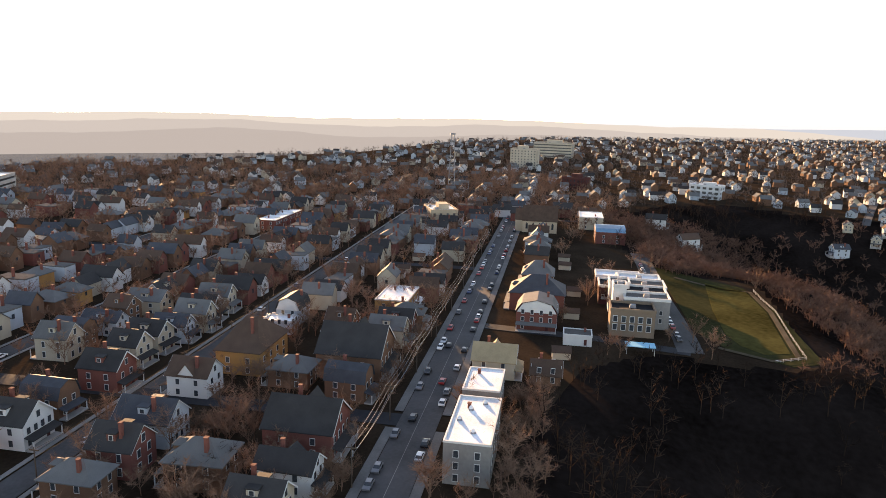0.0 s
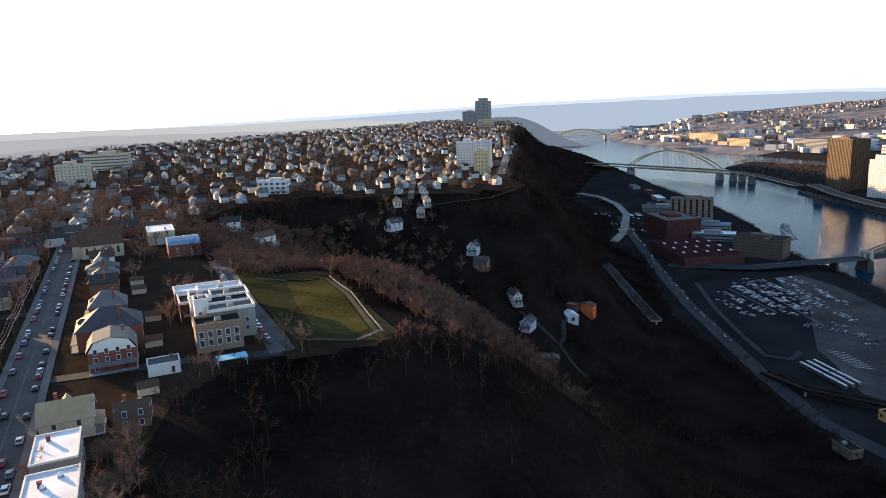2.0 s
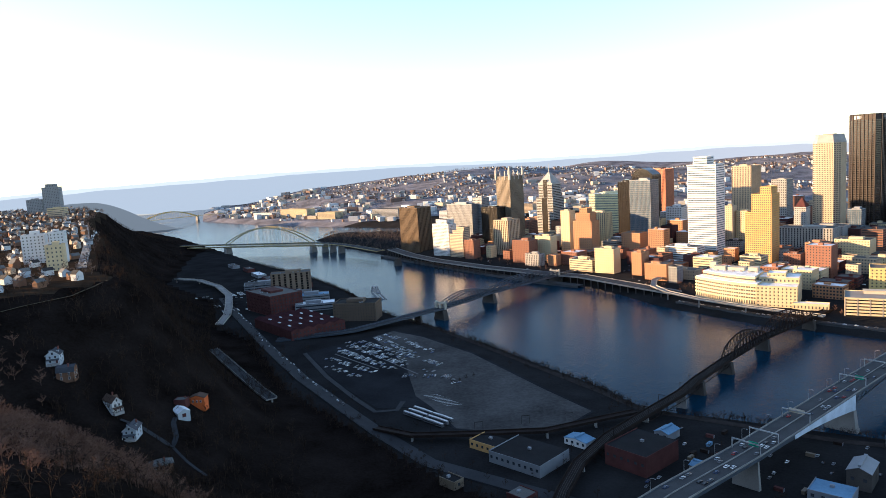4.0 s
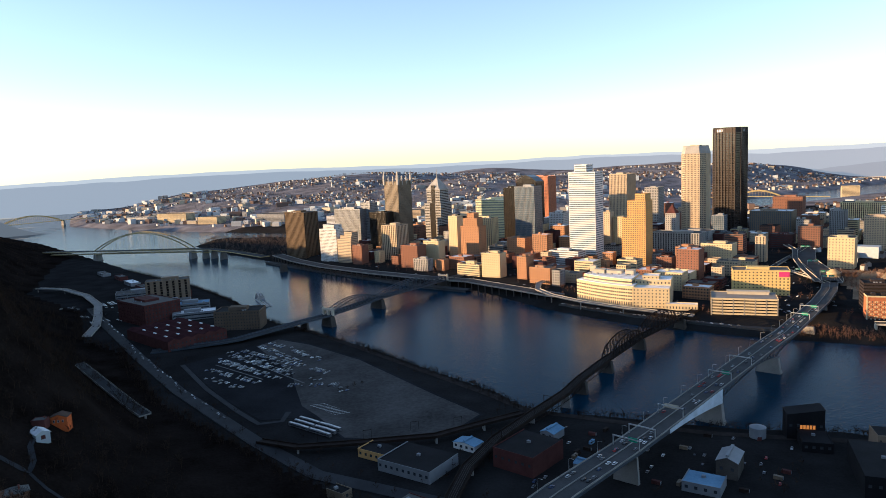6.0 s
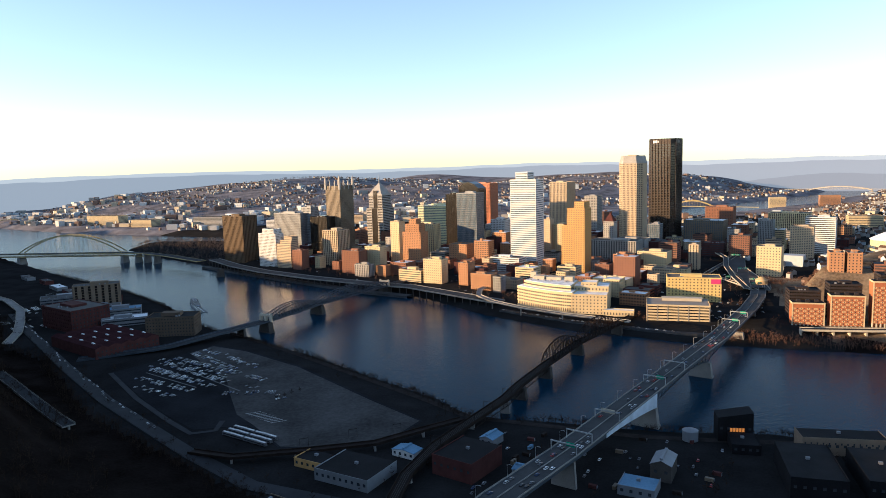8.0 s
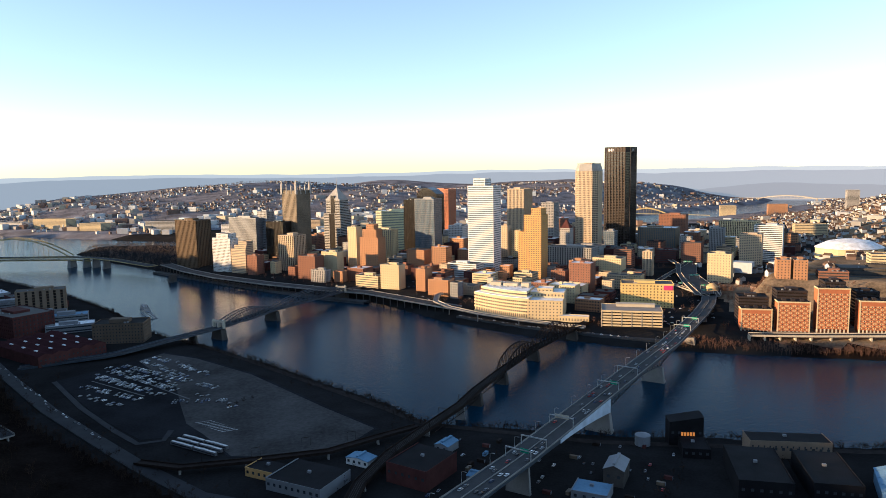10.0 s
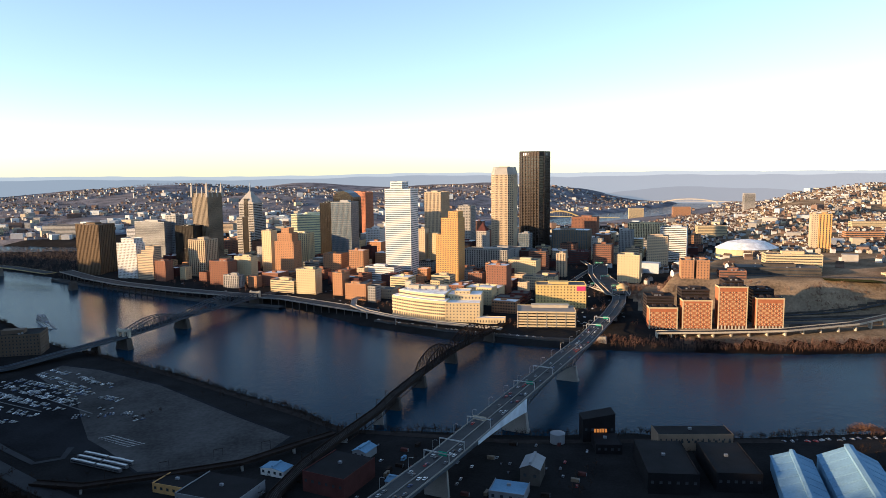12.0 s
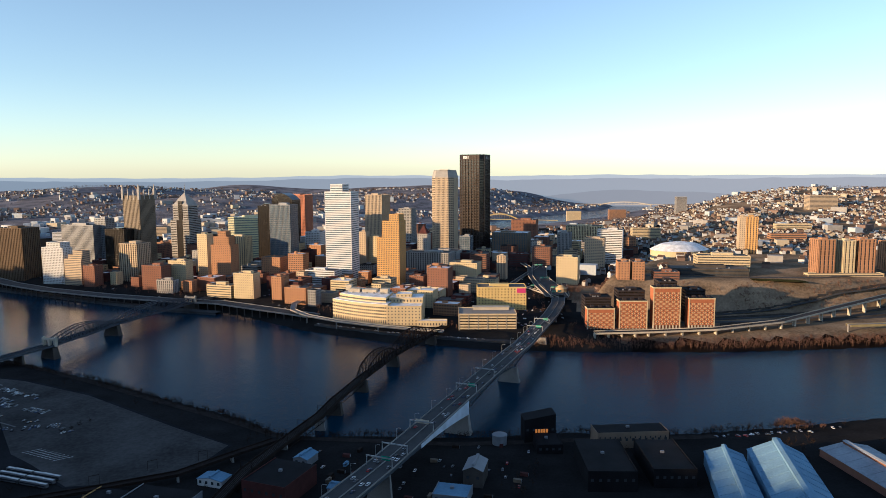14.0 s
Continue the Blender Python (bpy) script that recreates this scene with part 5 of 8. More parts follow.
ROOFS = [mat("dark slate shingles", (0.042, 0.04, 0.04), 0.75, amp=0.35, scale=1.2, spread=0.4), mat("brown shingles", (0.085, 0.056, 0.042), 0.8, amp=0.35, scale=1.2, spread=0.4),
         mat("grey shingles", (0.12, 0.12, 0.12), 0.8, amp=0.3, scale=1.2, spread=0.4), mat("blue-grey shingles", (0.06, 0.064, 0.075), 0.7, amp=0.3, scale=1.2, spread=0.3)]
TRIM = mat("white painted trim", (0.55, 0.55, 0.54), 0.6, amp=0.1, scale=1.5)
WINDOW = M().box(-0.66, 0.66, -0.1, 0.05, -0.93, 0.93).box(-0.54, 0.54, -0.13, 0.04, -0.8, 0.8).data("window", TRIM, GLASS, 6)
PANE = M().box(-0.56, 0.56, -0.15, -0.1, -0.8, 0.8).data("pane", GLASS)


def window(e, x, y, z, turn):
    w_ = part("window", WINDOW, None, e)
    w_.matrix_basis = pose(x, y, z, 0, 0, turn)
    return w_


def gable_wall(m, x0, x1, y0, y1, z0, z1, zr):
    xm = (x0 + x1) / 2
    m.box(x0, x1, y0, y1, z0, z1)
    m.add([(x0, y0, z1), (x1, y0, z1), (xm, y0, zr), (x0, y1, z1), (x1, y1, z1), (xm, y1, zr)], [(0, 1, 2), (5, 4, 3), (0, 2, 5, 3), (1, 4, 5, 2)])


def house(kind, wall, roof, label, w=8.0, d=11.0, h=6.2, windows=True, porch=True, gable=None):
    """A house whose front faces -y, its base at the origin."""
    e = thing("house", label, "house", group="hilltop houses")
    m, r = M(), M()
    x0, x1, y0, y1 = -w / 2, w / 2, -d / 2, d / 2
    if kind == "gable":
        gable_wall(m, x0, x1, y0, y1, -1.5, h, h + w * 0.42)
        r.gable(x0, x1, y0, y1, h, h + w * 0.42)
        top = h + w * 0.42
    elif kind == "cross":
        gable_wall(m, x0, x1, y0, y1, -1.5, h, h + w * 0.4)
        r.gable(x0, x1, y0, y1, h, h + w * 0.4)
        top = h + w * 0.4
        g = M().gable(-d * 0.22, d * 0.22, -w / 2 - 0.2, 0, h, h + w * 0.36, 0.35)
        part("cross_roof", M().add([(-b_, a_, c_) for a_, b_, c_ in g.v], g.f), roof, e)
        g = M().add([(-d * 0.22, -w / 2 - 0.15, h), (d * 0.22, -w / 2 - 0.15, h), (0, -w / 2 - 0.15, h + w * 0.36), (0, 0, h + w * 0.36)], [(0, 1, 2), (1, 3, 2), (0, 2, 3)])
        m.add([(-b_, a_, c_) for a_, b_, c_ in g.v], g.f)
    elif kind == "hip":
        m.box(x0, x1, y0, y1, -1.5, h)
        top = h + w * 0.36
        r.hip(x0, x1, y0, y1, h, top, 0.6, 0.12)
        part("dormer", M().box(-1.3, 1.3, y0 + 0.6, y0 + 3, h, h + 1.9), wall, e)
        part("dormer_roof", M().hip(-1.3, 1.3, y0 + 0.6, y0 + 3.4, h + 1.9, h + 2.7, 0.25, 0.2), roof, e)
    elif kind == "gambrel":
        prof = [(x0, h - 1.2), (x0 * 0.72, h + 2.0), (0, h + 3.4), (x1 * 0.72, h + 2.0), (x1, h - 1.2)]
        m.box(x0, x1, y0, y1, -1.5, h - 1.2)
        vs = [(a_, y0, b_) for a_, b_ in prof] + [(a_, y1, b_) for a_, b_ in prof]
        m.add(vs, [(0, 4, 3, 2, 1), (5, 6, 7, 8, 9)])
        if gable:
            for yy, sg in ((y0, -1), (y1, 1)):
                part("gable_front", M().add([(a_ * 0.97, yy + sg * q_, b_) for q_ in (0, 0.12) for a_, b_ in prof], [(4, 3, 2, 1, 0), (5, 6, 7, 8, 9)] + [(k, k + 1, k + 6, k + 5) for k in range(4)]), gable, e, "pale painted gambrel gable")
        o = [(a_ * 1.06, y_, b_ + 0.1) for y_ in (y0 - 0.4, y1 + 0.4) for a_, b_ in prof] + [(a_ * 1.06, y_, b_ + 0.35) for y_ in (y0 - 0.4, y1 + 0.4) for a_, b_ in prof]
        r.add(o, [(k + 10, k + 11, k + 16, k + 15) for k in range(4)] + [(k + 1, k, k + 5, k + 6) for k in range(4)] + [(k, k + 1, k + 11, k + 10) for k in range(4)] + [(k + 6, k + 5, k + 15, k + 16) for k in range(4)])
        top = h + 3.4
    else:
        m.box(x0, x1, y0, y1, -1.5, h + 0.3)
        r.box(x0 + 0.3, x1 - 0.3, y0 + 0.3, y1 - 0.3, h + 0.3, h + 0.45)
        part("parapet", M().box(x0 - 0.1, x1 + 0.1, y0 - 0.1, y0 + 0.3, h + 0.3, h + 0.9).box(x0 - 0.1, x0 + 0.3, y0 + 0.3, y1, h + 0.3, h + 0.8).box(x1 - 0.3, x1 + 0.1, y0 + 0.3, y1, h + 0.3, h + 0.8).box(x0, x1, y1 - 0.3, y1 + 0.1, h + 0.3, h + 0.7), TRIM if roof is ROOFWHITE else wall, e)
        top = h + 0.5
    part("wall", m, wall, e)
    rf = part("roof", r, roof, e)
    if kind == "gable" and porch:
        for sx in (-1, 1):
            xa, xb = sorted((sx * w * 0.10, sx * w * 0.37))
            part("dormer", M().box(xa, xb, -1.2, 1.2, h, h + w * 0.3), wall, rf)
            part("dormer_roof", M().prism([(xa - 0.2, -1.5), (xb + 0.2, -1.5), (xb + 0.2, 1.5), (xa - 0.2, 1.5)], h + w * 0.3, h + w * 0.3 + 0.25), roof, rf)
            part("window", WINDOW, None, e).matrix_basis = pose(sx * w * 0.37, 0, h + w * 0.21, 0, 0, 90 * sx) @ Matrix.Diagonal((0.9, 1, 0.62, 1))
    if kind in ("gable", "cross"):
        k = 0.42 if kind == "gable" else 0.4
        for yy in (y0 - 0.52, y1 + 0.44):
            b_ = M().beam((x0 - 0.5, yy, h - k - 0.02), (0, yy, h + w * k + 0.02), 0.1, 0.3).beam((0, yy, h + w * k + 0.02), (x1 + 0.5, yy, h - k - 0.02), 0.1, 0.3)
            part("bargeboard", b_, TRIM, e)
    part("chimney", M().box(x1 * 0.45, x1 * 0.45 + 0.8, y1 * 0.3, y1 * 0.3 + 0.8, h - 1, top + 1.1).box(x1 * 0.45 - 0.1, x1 * 0.45 + 0.9, y1 * 0.3 - 0.1, y1 * 0.3 + 0.9, top + 1.1, top + 1.3), WALLS[0], rf)
    if porch:
        part("porch_roof", M().add([(x0, y0 - 2.4, 2.7), (x1, y0 - 2.4, 2.7), (x1, y0, 3.3), (x0, y0, 3.3), (x0, y0 - 2.4, 2.9), (x1, y0 - 2.4, 2.9), (x1, y0, 3.5), (x0, y0, 3.5)], [(3, 2, 1, 0), (4, 5, 6, 7), (0, 1, 5, 4), (1, 2, 6, 5), (3, 0, 4, 7)]), roof, e)
        for px_ in (x0 + 0.2, x1 - 0.4):
            part("porch_post", M().box(px_, px_ + 0.22, y0 - 2.3, y0 - 2.08, 0.4, 2.75), TRIM, e)
        part("porch_floor", M().box(x0, x1, y0 - 2.4, y0, -1.2, 0.4), GREYSTONE, e)
    part("door", M().box(x1 * 0.45, x1 * 0.45 + 1.0, y0 - 0.08, y0, 0.4, 2.5), DARKBRICK, e)
    if windows:
        n = 2 if w < 10 else 4
        for lv in (1.7, 4.6) if h < 8 else (1.7, 4.6, 7.4):
            for k in range(n):
                x = x0 + w * (k + 0.7) / (n + 0.4)
                if lv > 2 or k == 0:
                    window(e, x, y0, lv, 0)
                window(e, x, y1, lv, 180)
            for k in range(2):
                y = y0 + d * (k + 0.6) / 2.2
                window(e, x1, y, lv, 90)
                window(e, x0, y, lv, -90)
        if kind in ("gable", "cross"):
            window(e, 0, y0, h + 1.0, 0)
            window(e, 0, y1, h + 1.0, 180)
    return e


def put(e, x, y, rz, dz=0.0):
    e.matrix_basis = pose(x, y, gz(x, y) + dz, 0, 0, rz)
    return e


hr = random.Random(21)
USED = []


def free(x, y, r):
    return all((x - a) ** 2 + (y - b) ** 2 > (r + c) ** 2 for a, b, c in USED)


def place(e, s, o, rz, r=6.0):
    x, y = street(s, o)
    USED.append((x, y, r))
    return put(e, x, y, rz)


# houses that stand out
place(house("flat", CONCRETE, ROOFWHITE, "long three-storey building with a bright white flat roof", 25, 10.5, 9.6, porch=False), -15, -16.4, FACE_N, 12)
for k, (rx, ry) in enumerate([(-22, -17), (-10, -15), (-16, -13), (-6, -18)]):
    x, y = street(rx, ry)
    v = thing("roof_vent", "small white metal roof vent dome", "roof vent", x, y, gz(x, y) + 10.05, 0, "vents on the white roof")
    part("curb", M().box(-0.6, 0.6, -0.6, 0.6, 0, 0.35), GREYMETAL, v)
    part("dome", M().cyl(0, 0, 0.35, 0.7, 0.55, 10, 0.5).cyl(0, 0, 0.7, 1.1, 0.5, 10, 0.15), ROOFWHITE, v)
place(house("flat", CONCRETE, ROOFWHITE, "two-storey building with a white flat roof beside the street", 16, 10, 7.6, porch=False), 14.5, -15.5, FACE_N, 9)
place(house("cross", WALLS[5], mat("tan shingles", (0.30, 0.24, 0.15), 0.8, amp=0.2, scale=1.2), "tan-roofed house with gables and a small tower", 10, 13, 5.8), 40, -16, FACE_N, 8)
place(house("gable", WALLS[1], ROOFS[1], "brown garden building with a low roof", 8, 9, 3.2, porch=False), 38, -32, FACE_N, 6)
place(house("gambrel", WALLS[0], ROOFS[2], "red brick house with a pale gambrel gable", 15, 13, 8.4, gable=TRIM), 91, -27, 78, 10)
place(house("flat", TRIM, ROOFGREY, "white two-bay garage beside the brick house", 10, 8, 3.2, windows=False, porch=False), 76, -42, 78.0, 6)
place(house("hip", WALLS[0], ROOFS[3], "large brick house with a steep slate-blue roof", 17, 22, 7.5), 119, -26, FACE_S, 13)
place(house("hip", WALLS[1], ROOFS[2], "brown brick house with a grey hipped roof", 15, 14, 7), 152, -25, FACE_S, 10)
place(house("gable", WALLS[0], ROOFS[0], "red brick house with a white attic gable and wide porch", 9.5, 12, 7), 4, 92, FACE_N, 8)
place(house("cross", WALLS[2], ROOFS[1], "white weatherboard house with cross gables", 9.5, 12, 6.5), 6, 66, FACE_S, 8)
place(house("hip", WALLS[4], ROOFS[1], "large yellow-brick apartment house with a brown roof", 22, 14, 7.5), 31, 60, FACE_S, 13)
place(house("gambrel", WALLS[3], ROOFS[0], "pale blue gambrel house with a white gable", 9, 11, 6.8, gable=TRIM), 75, 64, 78, 8)
place(house("flat", WALLS[3], ROOFWHITE, "low flat-roofed front wing with a white roof", 11, 7, 4.2, porch=False), 62, 64, 78, 5)
place(house("flat", WALLS[4], ROOFWHITE, "orange-brick block with a white flat roof", 22, 13, 6.5), 98, 29, FACE_N, 12)
place(house("gable", WALLS[2], ROOFS[0], "white house with a black gabled roof", 10, 13, 6.5), -30, 93, FACE_N, 8)
place(house("gable", WALLS[3], ROOFS[3], "grey house with a broad slate-blue roof", 10, 14, 6.5), -22, 62, FACE_S, 8)
place(house("cross", WALLS[0], ROOFS[0], "brick house with dark slate roofs and many dormers", 14, 17, 7), -17, 24, FACE_N, 11)
place(house("cross", WALLS[1], ROOFS[0], "large brick mansion with blue-grey slate roofs", 18, 20, 7.5), 34, 27, FACE_N, 13)
for k in range(4):
    place(house("flat", WALLS[0], ROOFWHITE, "brick row house with a pale flat roof", 11, 12, 6.2, porch=False), 250 + k * 11.3, 149, FACE_N, 6)

# church with brown roof
e = put(thing("church", "stone church with a broad brown gabled roof", "church"), -330, -388, FACE_S)
e.scale = (0.7, 0.7, 0.8)
m = M()
gable_wall(m, -11, 11, -17, 15, -1, 10, 21)
part("wall", m, TAN, e)
part("roof", M().gable(-11, 11, -17, 15, 10, 21, 0.6, 0.4), ROOFS[1], e)
m = M()
gable_wall(m, -8, 8, -24, -17, -1, 10, 18)
part("front_wing", m, TAN, e)
part("wing_roof", M().gable(-8, 8, -24, -17.3, 10, 18, 0.5, 0.4), ROOFS[1], e)
for k in range(5):
    for sx in (-1, 1):
        o = part("window", M().prism([(-1, 0), (1, 0), (1, 4), (0, 5.5), (-1, 4)], -0.1, 0.15), GLASS, e, "tall pointed church window")
        o.matrix_basis = pose(sx * 11.05, -13 + k * 6, 3, 90, 0, 90)
USED.append((-330, -388, 19))
put(house("flat", WALLS[5], ROOFWHITE, "pale flat-roofed hall with square windows", 26, 16, 8, porch=False), -350, -350, FACE_S)
USED.append((-350, -350, 16))
e = put(house("flat", WALLS[0], ROOFGREY, "brick hall with a blue-grey vaulted roof", 24, 18, 6.5, porch=False), -300, -350, FACE_S)
part("vaulted_roof", M().prism([(-12, 0), (-8, 2.2), (0, 3.2), (8, 2.2), (12, 0)], -9, 9), BLUEROOF, e, "blue-grey barrel roof").matrix_basis = pose(0, 0, 6.9, 90, 0, 0)
USED.append((-300, -350, 16))

# angular white apartment complex by the park
e = put(thing("apartment_complex", "white angular modern apartment complex with stepped roofs", "apartments"), -133, -384, 78)
for bx, by, bw, bd, bh, mt, rf in [(-3, -14, 16, 11, 9.5, SANDBRICK, ROOFBLACK), (3, -3, 17, 10, 11, CONCRETE, ROOFGREY), (-7, 0, 5, 7, 14.5, TRIM, ROOFBLACK), (4, 10, 16, 13, 10, CONCRETE, ROOFBLACK), (-6, 16, 8, 9, 12, TRIM, ROOFGREY), (5, 25, 17, 13, 9, GREYSTONE, ROOFGREY), (-9, 29, 9, 14, 7.5, DARKBRICK, ROOFBLACK), (4, 38, 18, 11, 8.5, CONCRETE, ROOFWHITE), (-4, 52, 20, 12, 6, DARKBRICK, ROOFWHITE)]:
    x0, x1, y0, y1 = bx - bw / 2, bx + bw / 2, by - bd / 2, by + bd / 2
    wing = part("wing", M().box(x0, x1, y0, y1, -1.5, bh), mt, e)
    part("roof", M().box(x0 + 0.4, x1 - 0.4, y0 + 0.4, y1 - 0.4, bh, bh + 0.2), rf, wing)
    part("parapet", M().box(x0 - 0.2, x1 + 0.2, y0 - 0.2, y0 + 0.4, bh, bh + 1.1).box(x0 - 0.2, x1 + 0.2, y1 - 0.4, y1 + 0.2, bh, bh + 1.1).box(x0 - 0.2, x0 + 0.4, y0 + 0.4, y1 - 0.4, bh, bh + 1.1).box(x1 - 0.4, x1 + 0.2, y0 + 0.4, y1 - 0.4, bh, bh + 1.1), SANDBRICK if mt is SANDBRICK else TRIM, wing)
    part("roof_unit", M().prism([(bx - 1, by - 1), (bx + 1.4, by - 1), (bx + 1.4, by + 0.8), (bx - 1, by + 0.8)], bh + 0.2, bh + 1.5, [(bx - 0.8, by - 0.8), (bx + 1.2, by - 0.8), (bx + 1.2, by + 0.6), (bx - 0.8, by + 0.6)]), GREYMETAL, wing)
    big_ = 1.35 if mt is SANDBRICK else 1.0
    for lv in range(1, int(bh / 3.1)):
        for k in range(max(1, int(bw / 3.2))):
            window(e, x0 + 1.8 + k * 3.0, y0, lv * 3.1 + 0.4, 0).scale = (big_, 1, big_)
        for k in range(max(1, int(bd / 4.2))):
            window(e, x1, y0 + 2 + k * 3.9, lv * 3.1 + 0.4, 90)
    for k in range(int(bw / 6)):
        if mt is not SANDBRICK:
            part("balcony", M().box(x0 + 1 + k * 6, x0 + 4.4 + k * 6, y0 - 1.4, y0, 2.6, 2.8).box(x0 + 1 + k * 6, x0 + 4.4 + k * 6, y0 - 1.45, y0 - 1.35, 2.8, 3.8), GREYMETAL, e)
USED.append((-133, -384, 16))
USED.append((-150, -385, 18))
USED.append((-178, -380, 18))

# park: field, path, fence, road
FIELD = [(-186, -324), (-180.1, -318.1), (-148.0, -324.2), (-98.1, -340.0), (-97.2, -349.6), (-106, -354), (-119, -354), (-150, -346), (-196, -331)]
fm = M().prism(FIELD, 146.1, 146.35)
# Shade beside the lawn is painted as a sheet of darker grass.
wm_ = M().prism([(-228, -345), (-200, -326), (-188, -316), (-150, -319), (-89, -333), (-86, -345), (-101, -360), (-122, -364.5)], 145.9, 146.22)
tagged(new("park_ground", wm_.data("park_ground", mat("shaded worn grass", (0.03, 0.03, 0.014), 0.95, amp=0.6, scale=0.12, bump=0.5))), "grass at the park's edge, darkened for shade", "grass", kind="structure")
tagged(new("lawn", fm.data("lawn", GRASS)), "mown green lawn of a hilltop park", "lawn", kind="structure")
ribbon("path", [(-206, -342), (-183, -327), (-180.1, -316.1), (-148.0, -322.2), (-93.7, -339.3), (-91.0, -350.0), (-103.5, -363.2)], 2.0, FOOTPATH, "pale footpath round the lawn", z=146.2, category="path")
f = thing("fence", "pale fence along the edge of the park", "fence")
fl = [(-181.0, -314.0), (-164.1, -317.6), (-148.0, -320.2), (-130.2, -325.9), (-112.4, -331.6), (-92.8, -337.4), (-89, -350)]
for a, b in zip(fl, fl[1:]):
    for k in range(4):
        x, y = a[0] + (b[0] - a[0]) * k / 4, a[1] + (b[1] - a[1]) * k / 4
        part("post", M().box(x - 0.07, x + 0.07, y - 0.07, y + 0.07, 145, 147.4), GALV, f)
    part("rail", M().beam((*a, 147.2), (*b, 147.2), 0.07).beam((*a, 146.7), (*b, 146.7), 0.07), GALV, f)
PARKROAD = [(-262, -343), (-230, -349), (-163, -363), (-116, -371), (-98, -375)]
ribbon("park_road", PARKROAD, 9, STREET, "asphalt street beside the park", dz=0.2)
ribbon("lane", [(-98, -375), (-112, -405), (-125, -445)], 6, ASPHALT, "narrow lane below the apartments", dz=0.2)
c = thing("canopy", "pale blue flat canopy on posts", "canopy", -98, -393, gz(-98, -393), 78)
part("roof", M().box(-5, 5, -2.6, 2.6, 2.8, 3.0), mat("bright blue canopy sheet", (0.2, 0.48, 0.66), 0.5, amp=0.1, scale=0.5), c)
for px_, py_ in ((-4.6, -2.3), (4.6, -2.3), (4.6, 2.3), (-4.6, 2.3)):
    part("post", M().box(px_ - 0.1, px_ + 0.1, py_ - 0.1, py_ + 0.1, -1, 2.8), GALV, c)

# streets
ribbon("main_street", [street(s, 0) for s in (-130, 0, 200, 400, 700)], 10.5, STREET, "straight asphalt main street of the hilltop", dz=0.2)
for o in (-6.6, 6.6):
    ribbon("pavement", [street(s, o) for s in (-130, -4)], 2.4, PAVE, "concrete pavement beside the main street", dz=0.33, category="pavement")
    ribbon("pavement", [street(s, o) for s in (6, 300, 700)], 2.4, PAVE, "concrete pavement beside the main street", dz=0.33, category="pavement")
ribbon("centre_line", [street(s, 0) for s in (-130, 400)], 0.13, CONCRETE, "worn centre line", dz=0.24, thick=0.05, category="road marking")
ribbon("cross_street", [street(1, 5), street(1, 420)], 7, ASPHALT, "asphalt cross street", dz=0.17)
ribbon("cross_street", [street(178, 5), street(178, 420)], 6.5, ASPHALT, "asphalt cross street", dz=0.17)
ribbon("cross_street", [street(345, -60), street(345, 420)], 6.5, ASPHALT, "asphalt cross street", dz=0.17)
for o in (78, 140, 205, 270, 335):
    ribbon("side_street", [street(-140, o), street(620, o)], 7.5, STREET, "asphalt side street between houses", dz=0.15)
    for oo in (o - 5, o + 5):
        ribbon("pavement", [street(-140, oo), street(420, oo)], 1.3, CONCRETE, "narrow concrete pavement", dz=0.26, category="pavement")

# rows of houses: a few kinds, repeated
KINDS = []
for k in range(14):
    kd = ["gable", "cross", "hip", "gable", "gambrel", "gable", "flat"][k % 7]
    wl = WALLS[[0, 2, 1, 3, 1, 5, 0, 1, 2, 4, 5, 1, 0, 3][k]]
    rf = ROOFS[[0, 1, 2, 3, 0, 2, 1, 1, 0, 2, 0, 3, 1, 2][k]] if kd != "flat" else ROOFGREY
    wn_ = {0: "red brick", 1: "brown brick", 2: "white weatherboard", 3: "pale blue-grey", 4: "yellow brick", 5: "beige"}[WALLS.index(wl)]
    KINDS.append((kd, wl, rf, f"{wn_} {'flat-roofed' if kd == 'flat' else kd + '-roofed'} house with a front porch"))
PROTO, PLAIN = {}, {}


def row_house(k, x, y, rz, full):
    if full and KINDS[k][0] == "flat":
        k = 2
    kd, wl, rf, lb = KINDS[k]
    store = PROTO if full else PLAIN
    if k in store:
        c = copy_thing(store[k], pose(x, y, gz(x, y), 0, 0, rz))
        c.scale = (hr.uniform(0.88, 1.18), hr.uniform(0.85, 1.2), hr.uniform(0.88, 1.15))
        return c
    rr = random.Random(k)
    e = house(kd, wl, rf, lb, rr.uniform(7, 9), rr.uniform(10, 13), rr.uniform(5.8, 6.8)) if full else plain_house(kd, wl, rf, lb, rr.uniform(7, 9), rr.uniform(10, 13), rr.uniform(5.8, 6.8))
    store[k] = put(e, x, y, rz)
    return e


